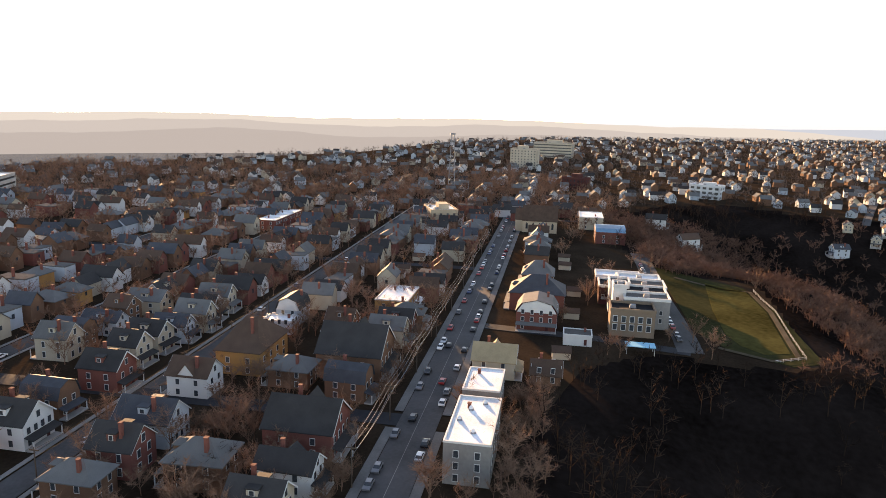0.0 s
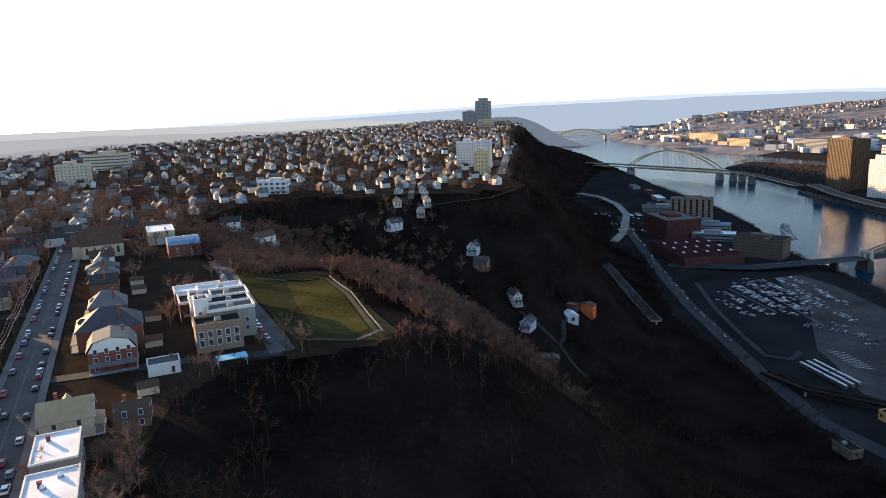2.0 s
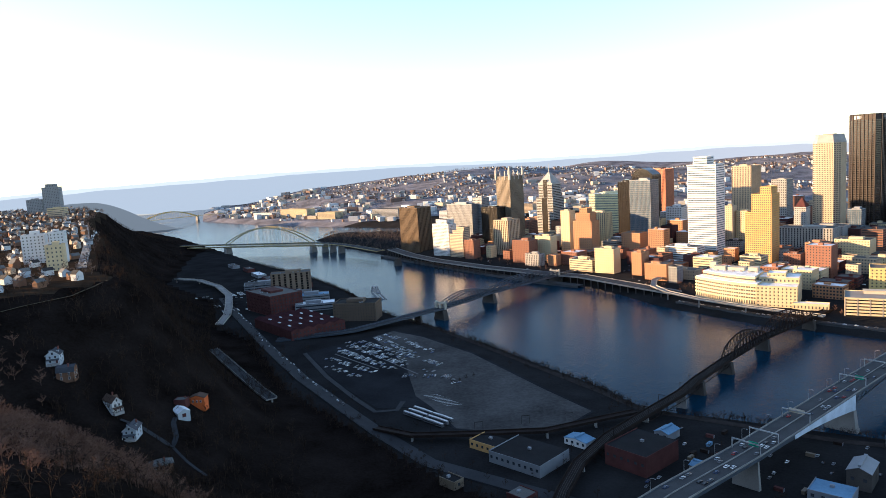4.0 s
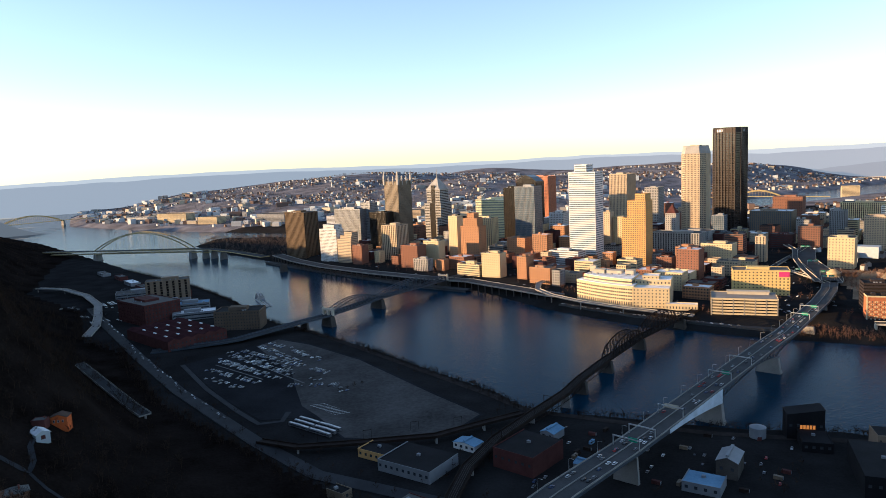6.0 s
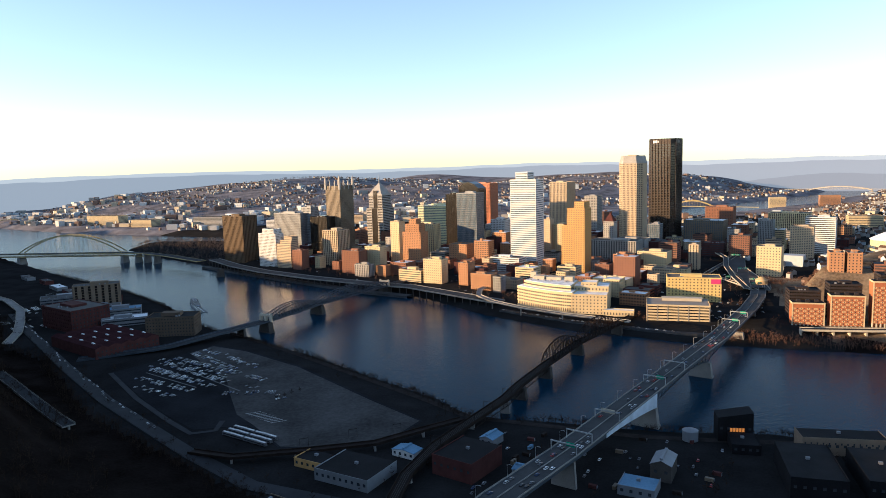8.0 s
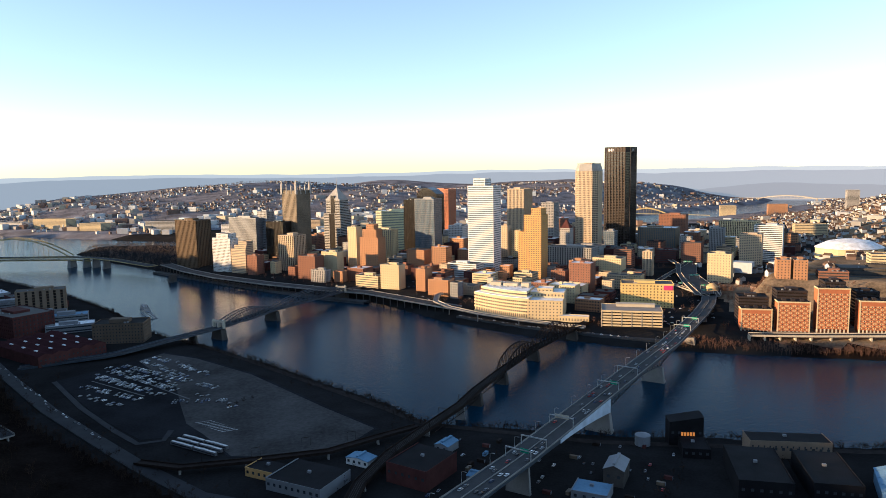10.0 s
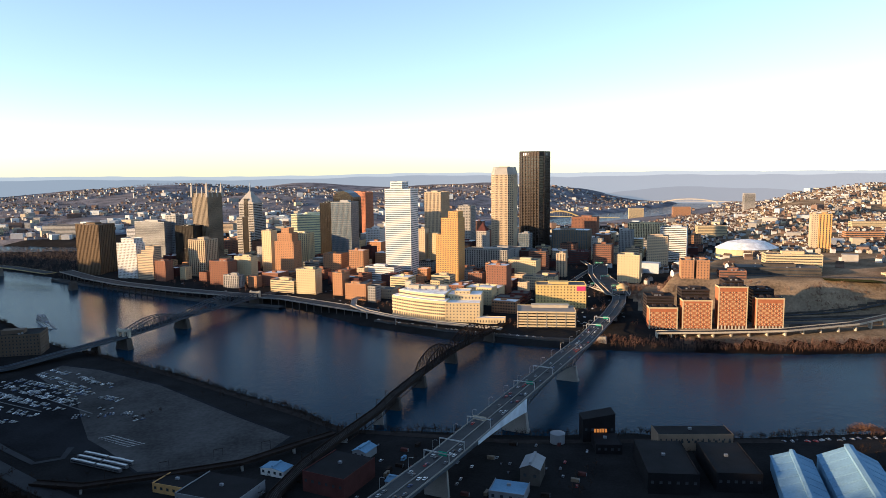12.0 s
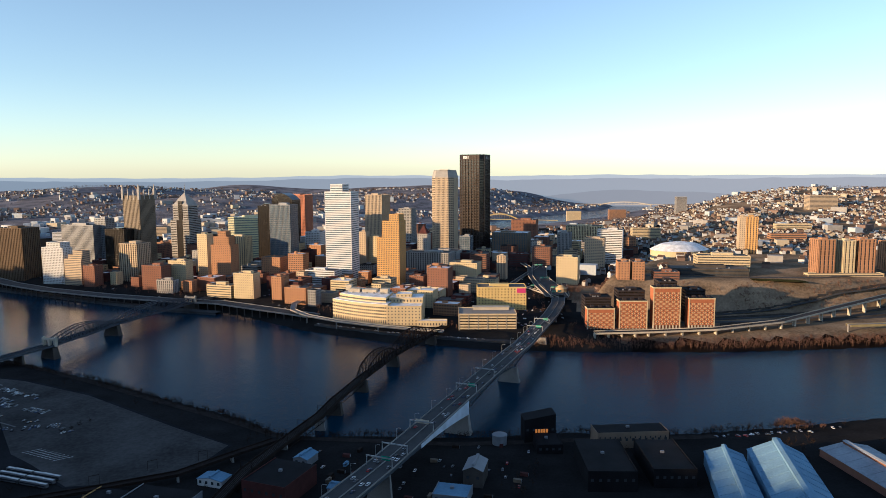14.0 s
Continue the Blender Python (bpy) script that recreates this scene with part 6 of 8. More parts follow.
def plain_house(kd, wl, rf, lb, w, d, h):
    e = thing("house", lb, "house", group="farther hilltop houses")
    m, r = M(), M()
    x0, x1, y0, y1 = -w / 2, w / 2, -d / 2, d / 2
    if kd in ("gable", "cross", "gambrel"):
        gable_wall(m, x0, x1, y0, y1, -1.5, h, h + w * 0.42)
        r.gable(x0, x1, y0, y1, h, h + w * 0.42)
    elif kd == "hip":
        m.box(x0, x1, y0, y1, -1.5, h)
        r.hip(x0, x1, y0, y1, h, h + w * 0.36, 0.6, 0.12)
    else:
        m.box(x0, x1, y0, y1, -1.5, h)
        r.box(x0 - 0.1, x1 + 0.1, y0 - 0.1, y1 + 0.1, h, h + 0.5)
    part("wall", m, wl, e)
    top_ = part("roof", r, rf, e)
    part("window", PANE, None, e).matrix_basis = pose(0, y0, 4.4)
    part("chimney", M().box(w * 0.2, w * 0.2 + 0.8, 0, 0.8, h, h + w * 0.42 + 0.9), WALLS[0], top_)
    return e


def on_top(x, y, margin=7):
    return lookup(TABLE_TOP, x, y) > margin


for o, rz in ((21, FACE_N), (60, FACE_S), (96, FACE_N), (122, FACE_S), (158, FACE_N), (187, FACE_S), (223, FACE_N), (252, FACE_S), (288, FACE_N), (317, FACE_S), (353, FACE_N), (-22, FACE_S), (41, FACE_S)):
    s = -60.0
    while s < (330 if o < 230 else 120):
        s += hr.uniform(9.8, 13.5) * (1.7 if o in (41,) else 1)
        if abs(s - 1) < 9 or abs(s - 178) < 9 or abs(s - 345) < 9 or (o == -22 and s < 170) or (o == 41 and hr.random() < 0.5):
            continue
        x, y = street(s, o + hr.uniform(-2, 2))
        if not on_top(x, y) or not free(x, y, 5.0):
            continue
        USED.append((x, y, 4.5))
        near = s < 85 and o < 130
        row_house(hr.randrange(14), x, y, rz + hr.uniform(-4, 4) + (90 if hr.random() < 0.18 else 0), near)

# garages and sheds in the back yards
garage = None
for k in range(60):
    s, o = hr.uniform(-55, 240), hr.choice([40, 44, 109, 112, 171, 174, -38, -40]) + hr.uniform(-3, 3)
    x, y = street(s, o)
    if not on_top(x, y, 9) or not free(x, y, 3.2) or abs(s - 1) < 8 or abs(s - 178) < 8:
        continue
    USED.append((x, y, 3.0))
    if garage is None:
        garage = put(thing("garage", "small backyard garage with a shingled roof", "garage", group="backyard garages"), x, y, FACE_N)
        m = M()
        gable_wall(m, -2.8, 2.8, -3, 3, -1, 2.5, 3.8)
        part("wall", m, WALLS[5], garage)
        part("roof", M().gable(-2.8, 2.8, -3, 3, 2.5, 3.8, 0.3, 0.15), ROOFS[1], garage)
        part("door", M().box(-1.3, 1.3, -3.08, -2.95, 0, 2.2), TRIM, garage)
    else:
        copy_thing(garage, pose(x, y, gz(x, y), 0, 0, hr.choice([FACE_N, FACE_S]) + hr.uniform(-5, 5)))

# farther houses as things, then as one mass
far_v, far_f = {}, {}


def mass_house(x, y, z, w, d, h, ang_, k):
    c, s = math.cos(ang_), math.sin(ang_)
    t = lambda px_, py_, pz: (x + c * px_ - s * py_, y + s * px_ + c * py_, z + pz)
    m = MASSES[k]
    x0, x1, y0, y1 = -w / 2, w / 2, -d / 2, d / 2
    m[0].add([t(x0, y0, -2), t(x1, y0, -2), t(x1, y1, -2), t(x0, y1, -2), t(x0, y0, h), t(x1, y0, h), t(x1, y1, h), t(x0, y1, h), t(0, y0, h + w * 0.4), t(0, y1, h + w * 0.4)],
             [(0, 1, 5, 4), (1, 2, 6, 5), (2, 3, 7, 6), (3, 0, 4, 7), (4, 5, 8), (6, 7, 9)])
    m[1].add([t(x0 - 0.4, y0 - 0.4, h - 0.3), t(x1 + 0.4, y0 - 0.4, h - 0.3), t(x1 + 0.4, y1 + 0.4, h - 0.3), t(x0 - 0.4, y1 + 0.4, h - 0.3), t(0, y0 - 0.4, h + w * 0.4 + 0.2), t(0, y1 + 0.4, h + w * 0.4 + 0.2)],
             [(0, 4, 5, 3), (1, 2, 5, 4)])


MASSES = [(M(), M()) for k in range(4)]
count = 0
for gs in range(-40, 3100, 14):
    for o in list(range(-1800, 1800, 31)):
        s = gs + hr.uniform(-3, 3)
        x, y = street(s, o + hr.uniform(-4, 4) + (9 if (gs // 14) % 2 else 0))
        r = math.hypot(x - 125, y + 460)
        if r > 3300 or r < 200 or hr.random() < 0.34 + 0.26 * (r > 700) + 0.12 * (r > 2400) or (s < 335 and -120 < o < 240) or (s < 125 and 230 < o < 375) or not on_top(x, y, 12) or not free(x, y, 5):
            continue
        bearing = math.degrees(math.atan2(x - 125, y + 460)) % 360
        if not 228 < bearing < 330:
            continue
        if r < 640 and count < 70:
            count += 1
            row_house(hr.randrange(14), x, y, hr.choice([FACE_N, FACE_S]) + hr.uniform(-8, 8), False)
        else:
            mass_house(x, y, gz(x, y), hr.uniform(5.2, 7.5), hr.uniform(7, 10), hr.uniform(4, 6), radians(hr.choice([FACE_N, 78]) + hr.uniform(-12, 12)), hr.choice([0, 0, 1, 1, 1, 2, 3, 3]))
for k, (a, b) in enumerate(MASSES):
    e = thing("distant_houses", "many small distant hilltop houses in rows", "houses", kind="stuff")
    part("walls", a, [WALLS[2], WALLS[1], WALLS[5], WALLS[3]][k], e)
    part("roofs", b, [ROOFS[0], ROOFS[2], ROOFS[1], ROOFS[2]][k], e)

# larger hilltop buildings
HB = lambda lab, x, y, w, d, top, clad, style, th=180, **kw: block(lab, x + w / 2, y - d / 2, w, d, top, th=th, clad=clad, style=style, **kw)
HB("pale concrete hotel slab on the hilltop", -800, -308, 34, 20, 170, PALECON, "punched", th=110, fh=3.2)
HB("long institutional brick building with white roofs", -455, -770, 90, 36, 163, GREYSTONE, "bands", th=80, roof=ROOFWHITE)
HB("pale hospital block on the ridge", -1010, -215, 60, 30, 168, PALECON, "bands", th=110)
HB("white apartment slab at the slope's edge", -564, 84, 22, 16, 176, WHITECLAD, "punched", th=140, bay=3.6, fh=3.2)
HB("narrow white apartment slab at the slope's edge", -532, 84, 14, 14, 178, WHITECLAD, "punched", th=140, bay=3.6, fh=3.2)
HB("cream apartment tower at the slope's edge", -481, 38, 15, 14, 170, CREAM, "punched", th=140)
ribbon("ridge_street", [(-1000, 520), (-950, 477), (-642, 206), (-462, 40)], 9, CONCRETE, "pale street along the ridge's edge", dz=0.3)
HB("low building with white framed bays over the bowl", -522, -185, 28, 14, 158, WHITECLAD, "grid", th=130, fh=4, bay=6, roof=ROOFWHITE)
# Haze over the dark ridge tower is put into its paler grey cladding.
HB("tall dark apartment tower on the ridge", -1520, 900, 40, 26, 216, GREYMETAL, "punched", th=150, tiers=[(0.2, 0.8, 0.2, 0.8, 224)])
HB("dark apartment slab beside the ridge tower", -1560, 880, 40, 22, 186, GREYMETAL, "punched", th=150)
HB("cream ridge apartment block", -1390, 800, 40, 20, 166, CREAM, "bands", th=150)
HB("tan ridge apartment block", -1300, 720, 30, 18, 162, TAN, "bands", th=150)
HB("brown commercial block with flat roof along the main street", -354, -452, 26, 18, 156, TAN, "punched", th=170, roof=ROOFWHITE)
HB("brick commercial block at the bend of the main street", -560, -305, 22, 16, 158, DARKBRICK, "punched", th=140)
t = put(thing("radio_tower", "steel lattice radio tower on the hilltop", "tower"), -530, -439, 0)
m = M()
for k in range(10):
    z0_, z1_ = k * 5.4, (k + 1) * 5.4
    w0, w1 = 3.2 - k * 0.2, 3.0 - k * 0.2
    for a, b in (((-1, -1), (1, -1)), ((1, -1), (1, 1)), ((1, 1), (-1, 1)), ((-1, 1), (-1, -1))):
        m.beam((a[0] * w0, a[1] * w0, z0_), (a[0] * w1, a[1] * w1, z1_), 0.3).beam((a[0] * w0, a[1] * w0, z0_), (b[0] * w1, b[1] * w1, z1_), 0.16).beam((a[0] * w1, a[1] * w1, z1_), (b[0] * w1, b[1] * w1, z1_), 0.16)
part("lattice", m, GREYMETAL, t)
part("platform", M().box(-2.2, 2.2, -2.2, 2.2, 53, 54.5), GREYMETAL, t)
# houses down the slopes, most of them along a steep street
ribbon("hillside_street", [(-560, -5), (-500, -50), (-395, -124)], 6, STREET, "steep side street running down the hillside", dz=0.25)
for k in range(8):
    f = k / 8
    x, y = -470 + 110 * f, -72 - 77 * f
    for sd in (-1, 1):
        if hr.random() < (0.85 if sd > 0 else 0.4):
            ho = row_house(hr.choice([1, 8, 3, 5, 10, 0, 2]), x + sd * 7 + hr.uniform(-3, 3), y + sd * 10 + hr.uniform(-2, 2), (54 if sd > 0 else 234) + hr.uniform(-12, 12), k > 4)
            if k:
                ho.scale = (hr.uniform(0.7, 0.9), hr.uniform(0.65, 0.9), hr.uniform(0.65, 0.95))
for k, (x, y) in enumerate([(-366, -160), (-318, -115), (-303, -119), (-248, -120), (-214, -133), (-271, -113), (-355, -278), (-390, -290)]):
    row_house([3, 3, 11, 3, 13, 1, 1, 8][k], x, y, [0, 35, 300, 28, 320, 70, 200, 160][k], True)
ribbon("lane", [(-262, -116), (-251, -108), (-239, -106), (-229, -105), (-236, -94), (-248, -83), (-252, -76)], 3.6, ASPHALT, "narrow lane between hillside houses", dz=0.3, step=4)
ribbon("lane", [(-229, -105), (-214, -109), (-197, -111)], 2, ASPHALT, "narrow lane between hillside houses", dz=0.3, step=4)
put(house("flat", DARKBRICK, ROOFGREY, "small dark flat-roofed workshop on the slope", 9, 8, 5, porch=False, windows=False), -262, -58, 20)
b = put(thing("barn", "small barn with a white metal roof on the slope", "shed"), -254, -68, 62)
m = M()
gable_wall(m, -4.5, 4.5, -6, 6, -4, 4, 6.2)
part("wall", m, WALLS[3], b)
part("roof", M().gable(-4.5, 4.5, -6, 6, 4, 6.2), ROOFWHITE, b)
part("door", M().box(-1.4, 1.4, -6.1, -5.95, 0, 2.8), DARKBRICK, b)
for pts in [[(-376, -116), (-367, -87), (-361, -59), (-362, -35), (-366, -19)]]:
    ribbon("hillside_track", pts, 2.0, FOOTPATH, "bare earth track on the hillside", dz=0.3, category="path", step=6)
b = put(thing("barn", "orange-red timber shed lit by the sun", "shed"), -259, -43, 20)
m = M()
gable_wall(m, -6, 6, -4, 4, -3, 8, 10)
part("wall", m, mat("orange painted boards", (0.55, 0.13, 0.04), 0.8, amp=0.2, scale=1), b)
part("roof", M().gable(-6, 6, -4, 4, 8, 10), ROOFS[1], b)
for k in (-3, 0, 3):
    window(b, k, -4, 5.2, 0)


# ---- cars ----
CARPAINT = [mat("silver car paint", (0.45, 0.46, 0.48), 0.3, 0.5, amp=0.05), mat("white car paint", (0.75, 0.75, 0.75), 0.3, amp=0.05), mat("black car paint", (0.02, 0.02, 0.022), 0.25, amp=0.05), mat("dark blue car paint", (0.03, 0.05, 0.12), 0.28, 0.2, amp=0.05), mat("red car paint", (0.30, 0.02, 0.02), 0.3, amp=0.05), mat("grey car paint", (0.16, 0.16, 0.17), 0.3, 0.4, amp=0.05)]
CNAME = ["silver", "white", "black", "dark blue", "red", "grey"]
RUBBER = mat("tyre rubber", (0.02, 0.02, 0.02), 0.9, amp=0.2)
WHEEL = M().prism([(0.33 * math.cos(k * 0.785), 0.33 * math.sin(k * 0.785)) for k in range(8)], -0.11, 0.11).data("wheel", RUBBER)


def car_proto(k):
    e = thing("car", f"parked {CNAME[k]} car with dark windows", "car")
    body = M()
    sec = [(-2.2, 0.35), (-2.25, 0.75), (-1.5, 0.95), (1.2, 0.92), (2.15, 0.72), (2.2, 0.35)]
    for yy in (-0.88, 0.88):
        body.v += [(a, yy, b) for a, b in sec]
    n = len(sec)
    body.f += [tuple(range(n - 1, -1, -1)) if False else tuple(range(n)), tuple(range(2 * n - 1, n - 1, -1))] + [((i_ + 1) % n, i_, n + i_, n + (i_ + 1) % n) for i_ in range(n)]
    body.add([(-1.3, -0.66, 1.42), (0.35, -0.66, 1.42), (0.35, 0.66, 1.42), (-1.3, 0.66, 1.42), (-1.35, -0.64, 1.47), (0.3, -0.64, 1.47), (0.3, 0.64, 1.47), (-1.35, 0.64, 1.47)], [(4, 5, 6, 7), (0, 1, 5, 4), (1, 2, 6, 5), (2, 3, 7, 6), (3, 0, 4, 7)])
    part("body", body, CARPAINT[k], e)
    lo, hi = [(-1.85, -0.8, 0.93), (1.05, -0.8, 0.92), (1.05, 0.8, 0.92), (-1.85, 0.8, 0.93)], [(-1.3, -0.66, 1.42), (0.35, -0.66, 1.42), (0.35, 0.66, 1.42), (-1.3, 0.66, 1.42)]
    part("glazing", M().add(lo + hi, [(4, 5, 6, 7), (0, 1, 5, 4), (1, 2, 6, 5), (2, 3, 7, 6), (3, 0, 4, 7)]), GLASS, e)
    for x in (-1.35, 1.35):
        for y in (-0.8, 0.8):
            part("wheel", WHEEL, None, e).matrix_basis = pose(x, y, 0.33, 90, 0, 0)
    return e


CARS = {}
cr = random.Random(5)


SMALL = {}


def car_simple(x, y, z, rz, group, k=None):
    """A car far from the camera: body and glazing."""
    k = cr.choice([0, 1, 2, 2, 3, 5, 5, 4, 0]) if k is None else k
    if k not in SMALL:
        SMALL[k] = [o.data for o in sorted(next(v for q_, v in CARS.items() if q_[0] == k).children, key=lambda o: o.name) if not o.name.startswith("wheel")]
    e = thing("car", f"parked {CNAME[k]} car with dark windows", "car", x, y, z - 0.2, rz, group)
    for d_ in SMALL[k]:
        part(d_.name.split(".")[0], d_, None, e)
    return e


HEAP = {}


def car_heap(x, y, z, rz, k):
    """Adds a far car to one joined mass of cars."""
    if k not in SMALL:
        car_simple(x, y, z, rz, "cars parked on the riverside field", k)
        return
    w = pose(x, y, z - 0.2, 0, 0, rz)
    for d_ in SMALL[k]:
        nm = d_.name.split(".")[0]
        HEAP.setdefault((nm, k if nm == "body" else 0), M()).add([tuple(w @ v_.co) for v_ in d_.vertices], [tuple(p_.vertices) for p_ in d_.polygons])


def car(x, y, z, rz, group, k=None):
    k = cr.choice([0, 1, 2, 2, 3, 5, 5, 4, 0]) if k is None else k
    if (k, group) in CARS:
        return copy_thing(CARS[k, group], pose(x, y, z, 0, 0, rz))
    if any(q_[0] == k for q_ in CARS):
        src_ = next(v for q_, v in CARS.items() if q_[0] == k)
        e = copy_thing(src_, pose(x, y, z, 0, 0, rz))
    else:
        e = car_proto(k)
        e.matrix_basis = pose(x, y, z, 0, 0, rz)
    tagged(e, group=group)
    CARS[k, group] = e
    return e


for o in (-4.2, 4.2):
    s = -40.0
    while s < 360:
        s += cr.uniform(5.8, 8) if cr.random() < 0.4 else cr.uniform(10, 26)
        if -8 < s < 9 or (s > 250 and cr.random() < 0.3):
            continue
        x, y = street(s, o)
        car(x, y, 146.2 + 0.01, 168.3 + (180 if o > 0 else 0), "cars parked on the main street")
for s, o in ((28, -1.6), (2, 1.8), (60, 1.7)):
    x, y = street(s, o)
    car(x, y, 146.21, 168.3, "cars driving on the main street")
for o in (78, 140):
    s = -60.0
    while s < 260:
        s += cr.uniform(10, 40)
        x, y = street(s, o + cr.choice([-2.6, 2.6]))
        if abs(s - 1) > 8:
            car(x, y, 146.16, 168.3, "cars parked on side streets")
for k in range(26):
    f = k / 25
    x, y = -228 + 118 * f, -349.5 - 22.5 * f
    if cr.random() < 0.9:
        car(x - 0.6, y - 2.7, 146.21, -11.5, "cars parked beside the park", cr.choice([1, 0, 1, 2, 5, 4]))
for k in range(92):
    s = cr.uniform(40, 640)
    c, d = along_bridge(s)
    lane = cr.choice([-6.6, -3.2, 3.2, 6.6])
    car_simple(c.x - d.y * lane, c.y + d.x * lane, c.z + 0.14, math.degrees(math.atan2(d.y, d.x)), "cars driving on the highway bridge")

# ---- riverside flats: parking field ----
LA = Vector((0.845, -0.535))
LN = Vector((0.535, 0.845))
L0 = Vector((-318, 232))


def lot(u, v):
    p = L0 + LA * u + LN * v
    return p.x, p.y


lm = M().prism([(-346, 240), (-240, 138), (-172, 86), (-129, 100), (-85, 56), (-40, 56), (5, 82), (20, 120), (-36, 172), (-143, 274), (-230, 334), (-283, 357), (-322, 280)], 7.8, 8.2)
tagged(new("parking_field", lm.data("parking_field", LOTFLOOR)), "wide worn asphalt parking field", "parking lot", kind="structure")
lm = M().prism([(-283, 352), (-296, 318), (-205, 222), (-180, 176), (-150, 124), (-126, 102), (-84, 58), (-40, 58), (2, 83), (17, 120), (-37, 168), (-144, 270), (-231, 330)], 8.1, 8.26)
tagged(new("gravel_field", lm.data("gravel_field", GRAVEL)), "pale worn gravel of the open parking field", "gravel lot", kind="structure")
for (ax, ay), (bx, by), fill in [((-306, 222), (-228, 186), 0.55), ((-309, 254), (-209, 198), 0.75), ((-308, 277), (-204, 215), 0.75), ((-303, 297), (-165, 223), 0.72), ((-293, 321), (-205, 252), 0.6), ((-262, 322), (-190, 268), 0.25), ((-190, 178), (-140, 184), 0.5), ((-318, 290), (-200, 226), 0.45), ((-285, 336), (-215, 282), 0.35), ((-318, 262), (-230, 212), 0.4), ((-175, 205), (-125, 168), 0.15), ((-290, 195), (-225, 160), 0.3)]:
    d_ = Vector((bx - ax, by - ay))
    n_ = Vector((-d_.y, d_.x)).normalized()
    face = math.degrees(math.atan2(n_.y, n_.x))
    for side in (-2.7, 2.7):
        u = 0.0
        while u < d_.length:
            u += 2.75
            if cr.random() < fill * (1.0 if math.sin(u * 0.23 + ax + side) > -0.6 else 0.35):
                p = Vector((ax, ay)) + d_.normalized() * u + n_ * side
                k, rz = cr.choice([0, 1, 2, 3, 5, 2, 3, 5, 2, 5]), face + cr.choice([0, 180]) + cr.uniform(-3, 3)
                if ay > 250 or ax > -200 or ay < 200:
                    car_heap(p.x, p.y, 8.27, rz, k)
                else:
                    car_simple(p.x, p.y, 8.27, rz, "cars parked on the riverside field", k)
for ox, oy, nx_, ny_, ang_ in ((-640, 470, 9, 4, 50), (-600, 440, 7, 4, 50), (-560, 470, 8, 5, 60), (-530, 505, 6, 4, 60), (-680, 560, 10, 4, 50)):
    for q_ in range(nx_ * ny_):
        if cr.random() < 0.75:
            a_ = radians(ang_ + 90)
            u, v = (q_ % nx_) * 2.9, (q_ // nx_) * 8 + (q_ // nx_ % 2) * -2.6
            x, y = ox + u * math.cos(a_) - v * math.sin(a_), oy + u * math.sin(a_) + v * math.cos(a_)
            car_heap(x, y, gz(x, y) + 0.05, ang_ + cr.uniform(-4, 4), cr.choice([0, 1, 2, 3, 5]))
for (ax, ay), (bx, by) in (((-591, 424), (-415, 261)), ((-415, 261), (-294, 154)), ((-294, 154), (-204, 84)), ((-950, 501), (-642, 210)), ((-642, 210), (-470, 50))):
    n_ = int(math.hypot(bx - ax, by - ay) / 13)
    for q_ in range(n_):
        f_ = (q_ + cr.uniform(0.1, 0.9)) / n_
        x, y = ax + (bx - ax) * f_ + cr.uniform(-2, 2), ay + (by - ay) * f_ + cr.uniform(-1, 3)
        car_heap(x, y, gz(x, y) + 0.45, math.degrees(math.atan2(by - ay, bx - ax)), cr.choice([0, 1, 2, 5]))
for pts in ([(-290, 268), (-175, 187)], [(-306, 240), (-225, 195)]):
    ribbon("kerb_strip", pts, 1.4, PAVE, "pale kerb strip between parking rows", z=8.32, category="kerb")
for k in range(9):
    ribbon("parking_line", [lot(205 + k * 4.6, 4), lot(212 + k * 4.6, 16)], 0.5, PAINT, "white painted parking line", z=8.29, category="road marking", thick=0.02)
ribbon("field_road", [(-346, 237), (-269, 160), (-205, 105), (-170, 78), (-152, 86), (-156, 108)], 5, ASPHALT, "narrow road round the parking field", dz=0.35)
# trains standing beside the field
for k in range(3):
    tr_ = thing("train", "standing light rail train with a pale roof", "train", -118 + k * 2.0, 67 + k * 6.5, 8.3, -25.5, "trains beside the field")
    for c_ in (-13, 13):
        bd = part("car_body", M().prism([(-1.3, 0.6), (1.3, 0.6), (1.35, 2.6), (1.0, 3.3), (-1.0, 3.3), (-1.35, 2.6)], -12.4, 12.4), CARPAINT[5], tr_)
        bd.matrix_basis = pose(c_, 0, 0, 90, 0, 90)
        part("roof", M().box(c_ - 12, c_ + 12, -0.95, 0.95, 3.31, 3.5).box(c_ - 4, c_ + 3, -0.7, 0.7, 3.5, 3.8), TRIM, tr_)
        for sy in (-1.36, 1.36):
            part("window_band", M().box(c_ - 11.5, c_ + 11.5, sy - 0.03, sy + 0.03, 1.6, 2.5), GLASS, tr_)
        for w_ in (-8, 8):
            part("bogie", M().box(c_ + w_ - 1.4, c_ + w_ + 1.4, -1, 1, 0, 0.62), RUBBER, tr_)
ribbon("river_road", [(-700, 525), (-591, 420), (-415, 257), (-294, 150), (-204, 80), (-150, 38), (-80, -10), (60, -50), (300, -70)], 13, ASPHALT, "four-lane road along the slope's foot", dz=1.0, thick=1.4)
ribbon("railway", [(-300, 440), (-160, 325), (20, 175), (60, 140), (200, 100), (420, 92)], 8, mat("dark track ballast", (0.035, 0.03, 0.028), 0.95, amp=0.4, scale=0.6), "dark railway ballast along the river", dz=0.25, category="railway")
e = thing("busway_bridge", "straight pale concrete busway bridge on the slope", "road")
BW = [(-447, 195, 21), (-405, 164, 20), (-350, 123, 18.5), (-297, 84, 17), (-275, 70, 16)]
deck(e, "deck", BW, 11, 0, 1.3, CONCRETE)
